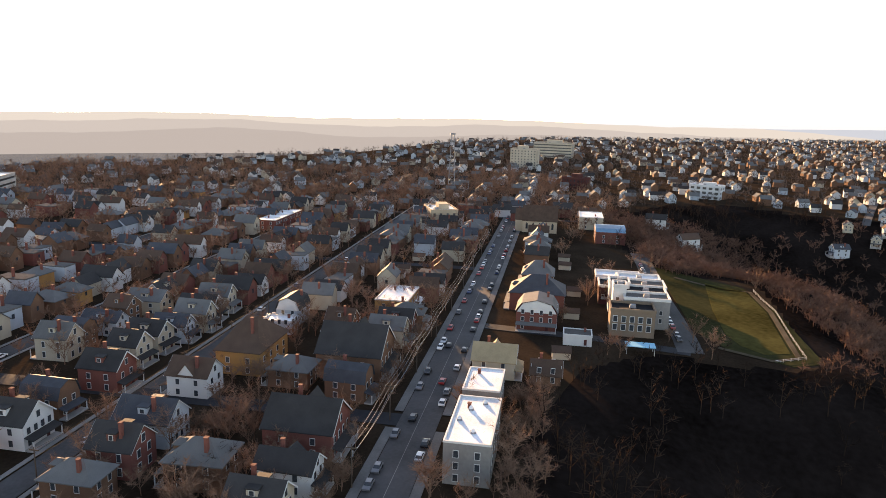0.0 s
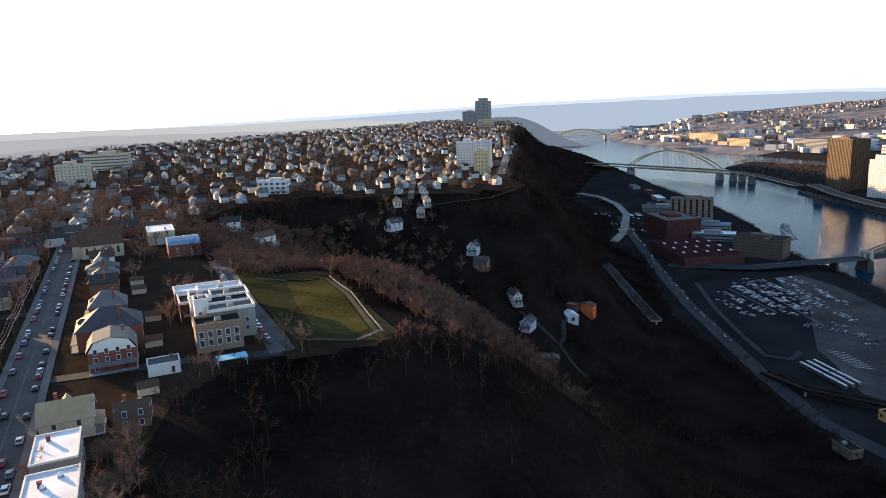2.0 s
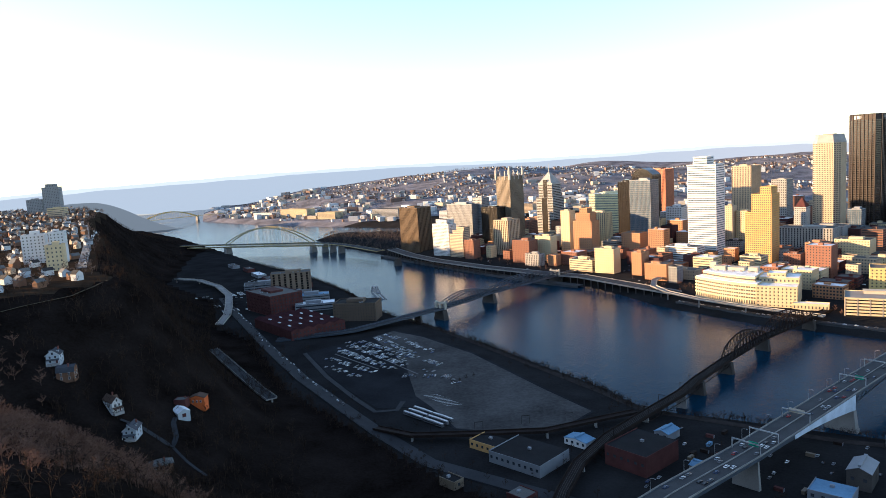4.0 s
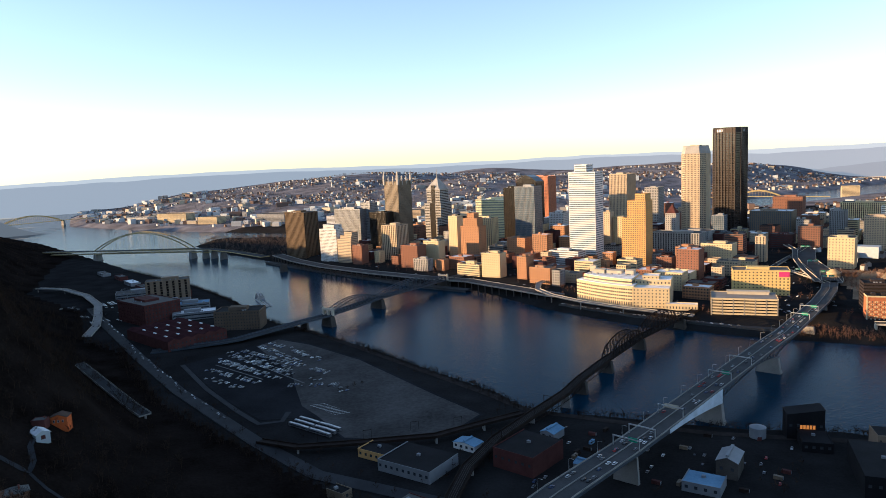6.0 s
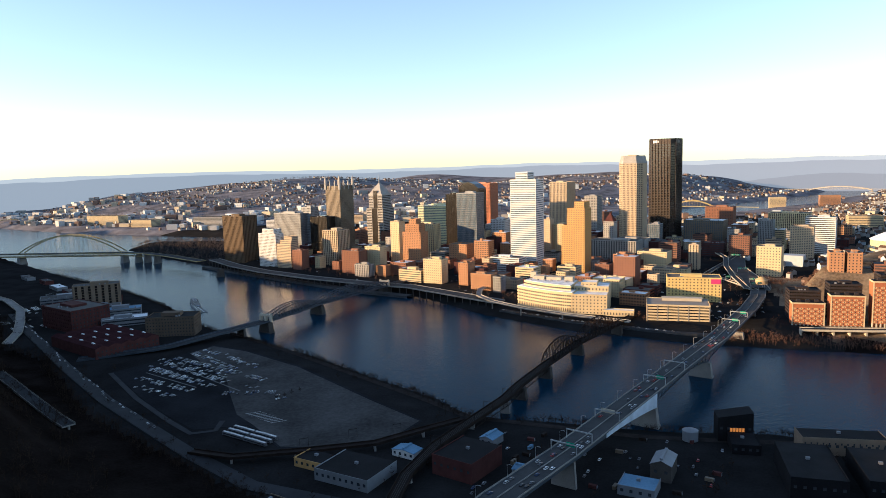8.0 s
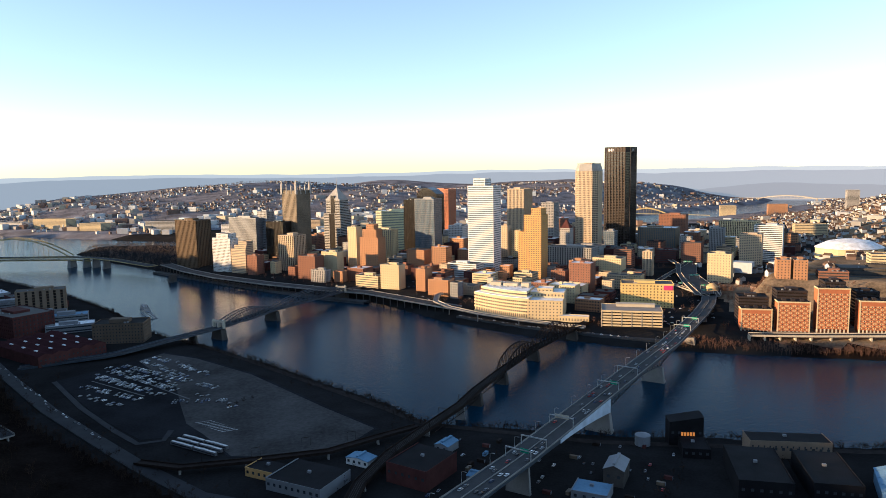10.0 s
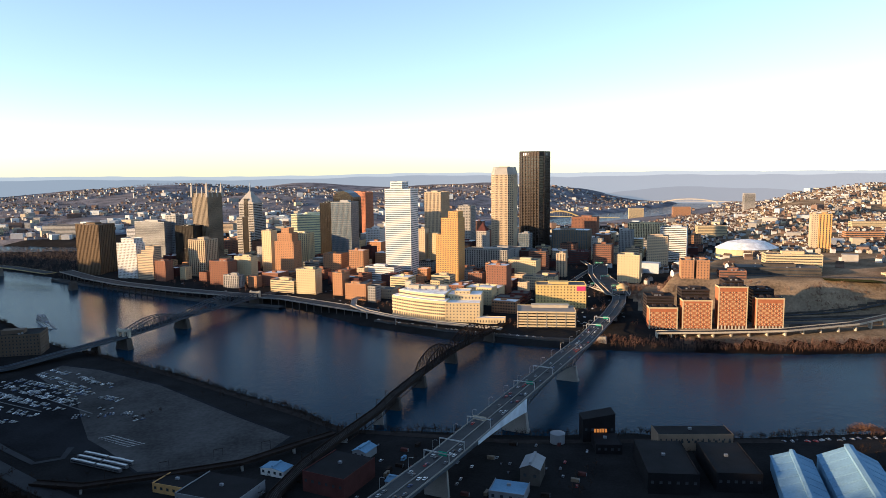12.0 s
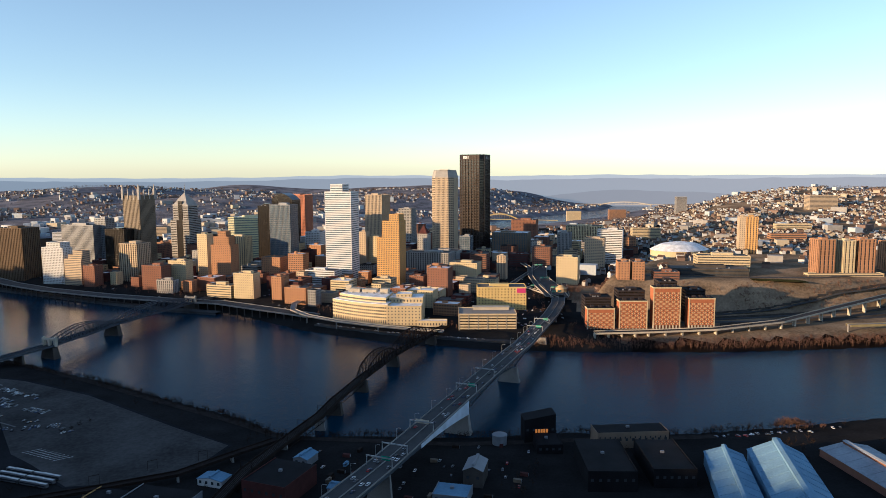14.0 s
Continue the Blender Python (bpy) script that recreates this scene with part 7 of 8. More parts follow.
deck(e, "carriageway", BW, 9.6, 0, 0.1, ASPHALT, 0.12)
rails(e, BW, 10.8, 1.0, CONCRETE, name="parapet")
for x, y, z in BW[1:]:
    part("column", M().cyl(x, y, gz(x, y) - 1, z - 1, 1.0, 8), CONCRETE, e)
# curved rail viaduct at the field's edge
e = thing("rail_viaduct", "low dark curved rail viaduct", "viaduct")
RV = [(-150, 40, 10), (-110, 26, 13), (-64, 37, 14), (-7, 57, 14), (26, 87, 14), (55, 112, 14)]
deck(e, "deck", RV, 7, 0, 1.2, BRIDGEBLACK)
rails(e, RV, 7, 1.0, BRIDGEBLACK)
for x, y, z in RV[1:]:
    pier(e, x, y, z - 1, (1, 0.4), 5, 1.6, bottom=7)
for k in range(5):
    p = Vector(RV[1]).lerp(Vector(RV[-1]), (k + 0.5) / 5)
    g = thing("catenary_mast", "steel catenary portal over the curved viaduct", "mast", p.x, p.y - 4 * (k % 2), 13.9, 25, "viaduct masts")
    part("post", M().box(-3.4, -3.2, -0.12, 0.12, -1, 6), BRIDGEBLACK, g)
    part("post", M().box(3.2, 3.4, -0.12, 0.12, -1, 6), BRIDGEBLACK, g)
    part("beam", M().box(-3.4, 3.4, -0.12, 0.12, 5.7, 6), BRIDGEBLACK, g)
# loop ramp
e = thing("highway_ramp", "curved pale highway ramp at the slope's foot", "road")
HR = [(-930, 665, 16), (-860, 652, 16), (-770, 600, 15), (-690, 530, 14), (-630, 455, 13), (-590, 400, 11), (-565, 350, 9)]
deck(e, "deck", HR, 12, 0, 1.2, CONCRETE)
rails(e, HR, 11.8, 1.0, PALECON, name="parapet")
for x, y, z in HR[:-1]:
    part("column", M().cyl(x, y, 4, z - 1, 1.1, 8), CONCRETE, e)
for k in range(24):
    x, y = -790 + cr.uniform(0, 150), 455 + cr.uniform(0, 90)
    if y < 1.0 * -(x + 790) * 0.8 + 600:
        car_simple(round(x / 3) * 3 + 30, round(y / 7) * 7 + 30, gz(x + 30, y + 30) + 0.02, 50, "cars parked below the ramp")

# ---- riverside buildings ----
block("tan riverside hotel tower with dark vertical windows", -540, 562, 66, 26, 50, th=150, clad=SANDBRICK, style="ribs", bay=9, glass=BLACKGLASS, roof=ROOFGREY, z0=7.5)
block("glazed sloping-roof annexe beside the hotel", -520, 530, 60, 22, 22, th=150, clad=GREYMETAL, style="glass", glass=BLACKGLASS, z0=7.5)
block("brown stone office block with rows of windows", -335, 405, 62, 34, 33, th=168, clad=BROWNSTONE, style="punched", bay=4, z0=7.5, roof=ROOFBLACK)
block("dark maroon brick freight house with flat roof", -514, 408, 82, 54, 38, th=208, clad=DARKBRICK, style="punched", bay=5, fh=4.5, z0=7.5, roof=ROOFGREY)
e = thing("freight_shed", "long maroon shed with low gabled roofs", "shed", -427, 350, 7.8, 60)
MAROON = mat("maroon metal roof", (0.045, 0.02, 0.022), 0.9, amp=0.3, scale=0.3)
for k in range(5):
    m, x0 = M(), -40 + k * 16
    gable_wall(m, x0, x0 + 16, -58, 58, -1, 12.5, 15)
    part("bay", m, DARKBRICK, e)
    part("roof", M().gable(x0, x0 + 16, -58, 58, 12.5, 15, 0.0), MAROON, e)
    for q_ in range(3):
        part("skylight", M().box(x0 + 7, x0 + 9, -40 + q_ * 30, -34 + q_ * 30, 14.4, 16), ROOFWHITE, e)
    for q_ in range(3):
        for lv in (3.0, 8.0):
            part("window", PANE, None, e).matrix_basis = pose(x0 + 3 + q_ * 5, -58.02, lv) @ Matrix.Diagonal((1.6, 1, 1.2, 1))
block("low white-roofed market hall", -440, 470, 60, 26, 18, th=150, clad=GREYMETAL, style="bands", z0=7.5, roof=ROOFWHITE)
block("low blue-roofed riverside hall", -480, 520, 60, 26, 20, th=150, clad=GREYMETAL, style="bands", z0=7.5, roof=BLUEROOF)
block("flat dark shed by the river", -640, 640, 80, 36, 16, th=145, clad=GREYMETAL, style="bands", z0=7.5, roof=ROOFGREY)
b = thing("river_boat", "moored white excursion riverboat with two decks", "boat", -455, 640, 0, -52)
part("hull", M().prism([(-24, -5), (18, -5), (26, 0), (18, 5), (-24, 5)], -0.8, 2), GREYMETAL, b)
part("deckhouse", M().box(-22, 15, -4.4, 4.4, 2, 4.8).box(-20, 10, -3.8, 3.8, 5, 7.6), GREYSTONE, b)
part("funnel", M().cyl(8, -2, 7.6, 11, 0.5, 8).cyl(8, 2, 7.6, 11, 0.5, 8), BRIDGEBLACK, b)


dock = thing("floating_dock", "narrow grey floating dock with finger piers", "dock", -430, 612, 0, 128)
part("walkway", M().box(-40, 40, -1.2, 1.2, -0.3, 0.6), CONCRETE, dock)
for k in range(8):
    part("finger_pier", M().box(-37 + k * 10, -36 + k * 10, 1.2, 11, -0.3, 0.5), CONCRETE, dock)
for k in range(8):
    x, y = -430 + math.cos(radians(128)) * (-34 + k * 10) - math.sin(radians(128)) * 7, 612 + math.sin(radians(128)) * (-34 + k * 10) + math.cos(radians(128)) * 7
    bt = thing("motor_boat", "small white moored motor boat", "boat", x, y, 0, 218, "boats at the dock")
    part("hull", M().prism([(-4.5, -1.5), (2.5, -1.5), (4.8, 0), (2.5, 1.5), (-4.5, 1.5)], -0.4, 1.1), TRIM, bt)
    part("cabin", M().prism([(-2, -1.1), (1.2, -1.1), (1.2, 1.1), (-2, 1.1)], 1.1, 2.3, [(-1.8, -0.9), (0.4, -0.9), (0.4, 0.9), (-1.8, 0.9)]), GLASS, bt)


def shed(label, x, y, w, d, h, rz, wall, roof, z=None, rise=2.5, bands=0, kind="gable"):
    e = thing("shed", label, "industrial building", x, y, gz(x, y) if z is None else z, rz, "sheds on the river flats")
    m = M()
    if kind == "mono":
        m.add([(a_, b_, c_) for b_ in (-d / 2, d / 2) for a_, c_ in ((-w / 2, -1), (w / 2, -1), (w / 2, h + rise), (-w / 2, h))], [(0, 1, 2, 3), (7, 6, 5, 4), (0, 3, 7, 4), (1, 5, 6, 2), (0, 4, 5, 1)])
        part("roof", M().add([(a_, b_, c_ + q_) for q_ in (0, 0.35) for b_ in (-d / 2 - 0.2, d / 2 + 0.2) for a_, c_ in ((-w / 2 - 0.2, h), (w / 2 + 0.2, h + rise))], [(0, 2, 3, 1), (4, 5, 7, 6), (0, 1, 5, 4), (2, 6, 7, 3), (0, 4, 6, 2), (1, 3, 7, 5)]), roof, e)
    elif kind == "gable":
        gable_wall(m, -w / 2, w / 2, -d / 2, d / 2, -1, h, h + rise)
        part("roof", M().gable(-w / 2, w / 2, -d / 2, d / 2, h, h + rise, 0.4, 0.3), roof, e)
        part("ridge_vent", M().box(-1, 1, -d * 0.45, d * 0.45, h + rise, h + rise + 1.4), roof, e)
    else:
        m.box(-w / 2, w / 2, -d / 2, d / 2, -1, h)
        part("roof", M().box(-w / 2 + 0.3, w / 2 - 0.3, -d / 2 + 0.3, d / 2 - 0.3, h, h + 0.2), roof, e)
        part("parapet", M().box(-w / 2 - 0.1, w / 2 + 0.1, -d / 2 - 0.1, -d / 2 + 0.3, h, h + 0.9).box(-w / 2 - 0.1, -w / 2 + 0.3, -d / 2, d / 2, h, h + 0.9).box(w / 2 - 0.3, w / 2 + 0.1, -d / 2, d / 2, h, h + 0.9), wall, e)
        part("roof_unit", M().box(-2, 0.5, 1, 3, h + 0.2, h + 1.8), GREYMETAL, e)
    part("wall", m, wall, e)
    n = int(w / 5)
    for k in range(n):
        o = part("window", PANE, None, e)
        o.matrix_basis = pose(-w / 2 + (k + 0.5) * w / n, -d / 2 - 0.02, h * 0.6, 0, 0, 0) @ Matrix.Diagonal((1.8, 1, 1.3, 1))
    return e


shed("black flat-roofed warehouse with white-trimmed front", -10, 12, 46, 36, 8, -22, GREYMETAL, ROOFBLACK, kind="flat")
shed("low shed with a yellow-painted front", -45, 28, 26, 18, 6, -22, ORANGESTONE, ROOFBLACK, kind="flat")
shed("white metal shed beside the tracks", 20, 50, 20, 12, 5, -25, TRIM, BLUEROOF, rise=1.5)
shed("dark brick warehouse by the rail bridge", 68, 30, 34, 40, 14, -28, DARKBRICK, ROOFBLACK, kind="flat")
shed("small shed with a pale blue roof", 82, 78, 12, 16, 6, -28, GREYMETAL, BLUEROOF, rise=2)
shed("grey corrugated workshop with a gabled roof", 205, 30, 14, 22, 12, -20, DARKSTONE, GREYMETAL, rise=3)
shed("low workshop with a blue roof", 185, 5, 24, 20, 6, -20, GREYMETAL, BLUEROOF, kind="flat")
# The orange glow of the hall's panes is added as emission.
GLOWPANE = bpy.data.materials.new("lamp-lit window glass")
GLOWPANE.use_nodes = True
lb = GLOWPANE.node_tree.nodes["Principled BSDF"]
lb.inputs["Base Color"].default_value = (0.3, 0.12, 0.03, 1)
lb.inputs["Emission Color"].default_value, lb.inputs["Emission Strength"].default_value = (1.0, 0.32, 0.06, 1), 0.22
e = shed("tall black works hall with a sloping top and glowing windows", 270, 104, 26, 16, 20, -2, ROOFBLACK, ROOFBLACK, rise=4.5, kind="mono")
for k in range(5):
    part("lit_window", M().box(-4 + k * 2.2, -2.4 + k * 2.2, -8.2, -8.0, 9.5, 12.5), GLOWPANE, e, "orange glowing window")
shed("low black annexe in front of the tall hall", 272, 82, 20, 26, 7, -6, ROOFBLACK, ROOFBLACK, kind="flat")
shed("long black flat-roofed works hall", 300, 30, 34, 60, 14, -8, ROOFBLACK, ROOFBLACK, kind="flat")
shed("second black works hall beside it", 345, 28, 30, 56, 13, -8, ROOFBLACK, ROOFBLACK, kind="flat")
e = shed("buff stone riverside station with rows of arched windows", 340, 82, 58, 20, 13, -3, SANDBRICK, ROOFBLACK, kind="flat")
for k in range(14):
    o = part("window", PANE, None, e)
    o.matrix_basis = pose(-27 + k * 4.1, -10.05, 9.5, 0, 0, 0) @ Matrix.Diagonal((0.9, 1, 1.0, 1))
# blue mill halls and the red-walled shed
for lab, x, y, w, d, h, rs, rz, wall, roof, vent in [("pale-blue metal-roofed mill hall", 375, -18, 27, 104, 10, 5, -20, BLUEROOF, BLUEROOF, 1.6), ("broad pale-blue mill hall with a raised ridge", 411, -27, 38, 108, 12, 9, -20, BLUEROOF, BLUEROOF, 2.6), ("long shed with red walls and a pale roof", 496, -12, 40, 100, 6, 4, 0, BRICK, mat("pale grey sheet roof", (0.26, 0.29, 0.33), 0.75, amp=0.3, scale=0.15), 2.2)]:
    e = thing("mill_hall", lab, "industrial building", x, y, 8, rz, "mill halls on the near bank")
    m = M()
    gable_wall(m, -w / 2, w / 2, -d / 2, d / 2, -1, h, h + rs)
    part("wall", m, wall, e)
    part("roof", M().gable(-w / 2, w / 2, -d / 2, d / 2, h, h + rs, 0.5, 0.35), roof, e)
    mo = part("ridge_monitor", M().box(-vent, vent, -d * 0.5, d * 0.485, h + rs - 0.6, h + rs + 1.8), wall, e)
    part("monitor_roof", M().gable(-vent, vent, -d * 0.5, d * 0.485, h + rs + 1.8, h + rs + 2.4, 0.3, 0.2), roof, mo)
    for k in range(9):
        for sx in (-1, 1):
            part("roof_rib", M().beam((sx * (w / 2 + 0.4), -d / 2 + (k + 0.5) * d / 9, h + 0.3), (sx * (vent + 0.1), -d / 2 + (k + 0.5) * d / 9, h + rs * (1 - vent / (w / 2)) + 0.45), 0.25, 0.3), roof, e)
    for k in range(4):
        part("window", PANE, None, e).matrix_basis = pose(-w / 2 + (k + 0.5) * w / 4, d / 2 + 0.02, h * 0.6, 0, 0, 180) @ Matrix.Diagonal((2.2, 1, 1.3, 1))
for k in range(16):
    x, y = cr.uniform(150, 240), cr.uniform(-40, 60)
    car_simple(round(x / 3.2) * 3.2, round(y / 8) * 8, gz(x, y) + 0.03, 70, "cars parked beneath the highway bridge")
for k in range(14):
    x, y = 420 + k * 6.5 + cr.uniform(-1, 1), 92 + cr.uniform(-3, 3)
    car_simple(x, y, gz(x, y) + 0.03, cr.uniform(0, 360), "cars parked near the mill halls")
t = thing("water_tank", "round steel storage tank", "tank", 236, 96, 7.6)
part("shell", M().cyl(0, 0, 0, 8, 6, 20), GREYMETAL, t)
part("roof", M().cyl(0, 0, 8, 9.4, 6.1, 20, 0.5), GREYMETAL, t)

# utility poles and wires along the main street
poles = []
for k in range(9):
    x, y = street(-34 + k * 34, 7.6)
    p = thing("utility_pole", "timber utility pole with crossarm and wires", "utility pole", x, y, 146, 168.3, "poles along the main street")
    part("pole", M().cyl(0, 0, -0.5, 10.5, 0.17, 7, 0.12), WOODPOLE, p)
    ca = part("crossarm", M().box(-0.1, 0.1, -1.3, 1.3, 9.6, 9.8), WOODPOLE, p)
    for q_ in (-1.2, 0, 1.2):
        part("insulator", M().cyl(0, q_, 9.8, 10.0, 0.07, 6), TRIM, ca)
    if k % 2 == 0:
        part("transformer", M().cyl(0.35, 0, 7.6, 8.8, 0.28, 8), GREYMETAL, p)
    poles.append((x, y))
for w, zz in ((-1.2, 155.8), (0, 155.9), (1.2, 155.8), (0.3, 153.4)):
    for a, b in zip(poles, poles[1:]):
        m = M()
        pts = [(a[0] + (b[0] - a[0]) * k / 5 + SN.x * w, a[1] + (b[1] - a[1]) * k / 5 + SN.y * w, zz - 1.0 * math.sin(math.pi * k / 5)) for k in range(6)]
        for p, q_ in zip(pts, pts[1:]):
            m.beam(p, q_, 0.05)
        tagged(new("overhead_wire", m.data("overhead_wire", GREYMETAL)), "sagging overhead wire between timber poles", "wire", "wires along the main street")

# poles and a wire along the next side street
line = []
for k in range(6):
    x, y = street(-48 + k * 30, 72.6)
    p = thing("utility_pole", "timber utility pole with crossarm on a side street", "utility pole", x, y, 146, 168.3, "poles along a side street")
    part("pole", M().cyl(0, 0, -0.5, 9.5, 0.16, 7, 0.11), WOODPOLE, p)
    part("crossarm", M().box(-0.1, 0.1, -1.1, 1.1, 8.7, 8.9), WOODPOLE, p)
    line.append((x, y))
for zz in (154.95, 153.2):
    for a, b in zip(line, line[1:]):
        m = M()
        pts = [(a[0] + (b[0] - a[0]) * k / 5, a[1] + (b[1] - a[1]) * k / 5, zz - 0.8 * math.sin(math.pi * k / 5)) for k in range(6)]
        for p, q_ in zip(pts, pts[1:]):
            m.beam(p, q_, 0.05)
        tagged(new("overhead_wire", m.data("overhead_wire", BRIDGEBLACK)), "sagging dark overhead wire on a side street", "wire", "wires along a side street")
# low halls and parked cars along the river west of the hotel
for k, (x, y, w, d, h, rf) in enumerate([(-720, 690, 40, 16, 7, ROOFGREY), (-780, 740, 50, 18, 6, ROOFWHITE), (-850, 800, 40, 16, 7, ROOFGREY), (-700, 620, 34, 14, 6, BLUEROOF), (-640, 575, 30, 16, 8, ROOFWHITE), (-930, 850, 46, 16, 6, ROOFGREY), (-600, 640, 30, 14, 9, ROOFGREY), (-505, 455, 30, 20, 12, ROOFBLACK), (-560, 500, 26, 18, 10, ROOFWHITE)]):
    shed("low riverside hall with a flat roof", x, y, w, d, h, -38, GREYMETAL if k % 2 else DARKBRICK, rf, kind="flat")
for k in range(30):
    x, y = -760 + (k % 10) * 14 + cr.uniform(-1, 1), 700 - (k % 10) * 10 - (k // 10) * 9
    car_simple(x, y, gz(x, y) + 0.03, 50, "cars parked by the riverside halls")

# clutter on the near river flats
for k in range(26):
    x, y = cr.uniform(-60, 480), cr.uniform(-80, 100)
    c_, d_ = along_bridge(max(0, (y + 95) * 1.1))
    if abs(x - c_.x) < 22 or abs(x - 60) < 40 or 285 < x < 530 or 250 < x < 290 or (x < 40 and y > -10) or y > 95:
        continue
    USED.append((x, y, 12))
    shed(cr.choice(["small grey storage shed on the flats", "low brick workshop on the flats", "small metal-roofed shed on the flats"]), x, y, cr.uniform(8, 18), cr.uniform(8, 16), cr.uniform(3.5, 7), cr.choice([-25, -20, -12, 65]), cr.choice([GREYMETAL, DARKBRICK, GREYSTONE, BROWNCLAD]), cr.choice([ROOFBLACK, ROOFGREY, BLUEROOF]), kind=cr.choice(["flat", "gable"]), rise=1.6)


for k in range(150):
    x, y = cr.uniform(60, 560), cr.uniform(-70, 104)
    c_, d_ = along_bridge(max(0, (y + 95) * 1.1))
    if not free(x, y, 2.5) or 255 < x < 530 or abs(x - c_.x) < 14 and cr.random() < 0.5:
        continue
    x, y = round(x / 3.4) * 3.4, round(y / 7.5) * 7.5
    car_heap(x, y, gz(x, y) + 0.03, cr.choice([70, 250]) + cr.uniform(-6, 6), cr.choice([0, 1, 2, 3, 5]))
for k in range(44):
    x, y = cr.uniform(100, 250), cr.uniform(-60, 95)
    c_, d_ = along_bridge(max(0, (y + 95) * 1.1))
    if abs(x - c_.x) < 14 or not free(x, y, 2):
        continue
    p = thing("container", cr.choice(["rusty steel storage container on the flats", "blue steel storage container on the flats"]), "container", x, y, gz(x, y), cr.choice([-25, 65, -20]), "containers on the flats")
    ribs = [(-3 + q_ * 0.25, -1.25 if q_ // 2 % 2 else -1.17) for q_ in range(25)]
    m = M().prism(ribs + [(-x_, -y_) for x_, y_ in ribs], 0.1, 2.5)
    part("box", m, cr.choice([DARKBRICK, BLUEROOF, BRIDGEBLACK, BROWNCLAD]), p)
    part("door", M().box(3.0, 3.06, -1.1, 1.1, 0.2, 2.4), GREYMETAL, p)
for k in range(14):
    x, y = 120 + k * 32, -64 + 6 * math.sin(k)
    p = thing("utility_pole", "timber utility pole on the river flats", "utility pole", x, y, gz(x, y) - 0.3, 10, "poles on the flats")
    part("pole", M().cyl(0, 0, 0, 11, 0.17, 7, 0.12), WOODPOLE, p)
    part("crossarm", M().box(-1.2, 1.2, -0.1, 0.1, 10, 10.2), WOODPOLE, p)


# cars in the downtown streets and on the wharf road
for k in range(900):
    x, y = cr.uniform(-520, 440), cr.uniform(470, 1150)
    if lookup(TABLE_WET, x, y) < -34 and lookup(TABLE_SOUTH, x, y) < 0 and min(math.hypot(x - a_, y - b_) for a_, b_ in STOOD) > 24:
        car_heap(x, y, gz(x, y) + 0.05, cr.choice([-36, 144, 54, 234]) + cr.uniform(-4, 4), cr.choice([0, 1, 2, 3, 5]))
for k in range(26):
    f_ = (k + cr.uniform(0.1, 0.9)) / 26
    x, y = 62 + 226 * f_ + cr.uniform(-1.5, 1.5), float(np.interp(62 + 226 * f_, [62, 170, 288], [575, 497, 444])) + cr.uniform(-1.5, 1.5)
    car_heap(x, y, gz(x, y) + 1.4, -34, cr.choice([0, 1, 2, 5]))


heap = thing("parked_cars", "rows of small distant cars on gravel and streets", "cars", kind="stuff")
for (nm, k), m in HEAP.items():
    part(nm, m, CARPAINT[k] if nm == "body" else GLASS, heap)

# ---- far town: small blocks as one mass ----
tr = random.Random(33)
TOWN = [M() for k in range(5)]
TOWNMAT = [mat("pale far house paint", (0.46, 0.47, 0.48), 0.8, amp=0.2, scale=0.05), mat("far brick", (0.17, 0.12, 0.10), 0.85, amp=0.3, scale=0.05), GREYSTONE, WALLS[3], WALLS[5]]


def far_box(x, y, w, d, h, ang_, k, pitched):
    c, s, z = math.cos(ang_), math.sin(ang_), gz(x, y)
    t = lambda a, b, e_: (x + c * a - s * b, y + s * a + c * b, z + e_)
    v = [t(-w, -d, -3), t(w, -d, -3), t(w, d, -3), t(-w, d, -3), t(-w, -d, h), t(w, -d, h), t(w, d, h), t(-w, d, h)]
    f = [(0, 1, 5, 4), (1, 2, 6, 5), (2, 3, 7, 6), (3, 0, 4, 7)]
    if pitched:
        v += [t(0, -d, h + w * 0.8), t(0, d, h + w * 0.8)]
        TOWN[k].add(v, f + [(4, 5, 8), (6, 7, 9)])
        TOWNROOF.add([t(-w - 0.4, -d, h), t(0, -d, h + w * 0.8 + 0.2), t(0, d, h + w * 0.8 + 0.2), t(-w - 0.4, d, h), t(w + 0.4, -d, h), t(w + 0.4, d, h)], [(0, 1, 2, 3), (1, 4, 5, 2)])
    else:
        TOWN[k].add(v, f + [(4, 5, 6, 7)])


TOWNROOF = M()
n = 0
while n < 5600:
    bearing, r = radians(tr.uniform(300, 415)), math.sqrt(tr.uniform(1100 ** 2, 4300 ** 2))
    x, y = 120 + r * math.sin(bearing), -450 + r * math.cos(bearing)
    ax, ay = np.array([x]), np.array([y])
    if lookup(TABLE_WET, x, y) > (-230 if 650 < x < 1500 and y < 1750 + 0.75 * x else -45) or lookup(TABLE_SOUTH, x, y) > 0:
        continue
    if (-620 < x < 520 and y < 1560 - 0.2 * x) or (x > 400 and y < 660) or (x < -600 and y < 1600):
        continue
    if waves(ax * 1.0, ay * 1.0, 150)[0] < -0.25 - 0.3 * (x > 500):
        continue
    n += 1
    big = tr.random() < (0.10 if r < 2600 else 0.03) + 0.4 * (x < 300 and lookup(TABLE_WET, x, y) > -620)
    if big:
        far_box(x, y, tr.uniform(8, 24), tr.uniform(7, 14), tr.uniform(7, 20), tr.uniform(0, 3.1), tr.choice([0, 1, 2, 3, 4]), False)
    else:
        far_box(x, y, tr.uniform(3, 5), tr.uniform(4, 7), tr.uniform(5, 8), tr.uniform(0, 3.1), tr.choice([0, 0, 1, 1, 2, 2, 3, 2]), True)
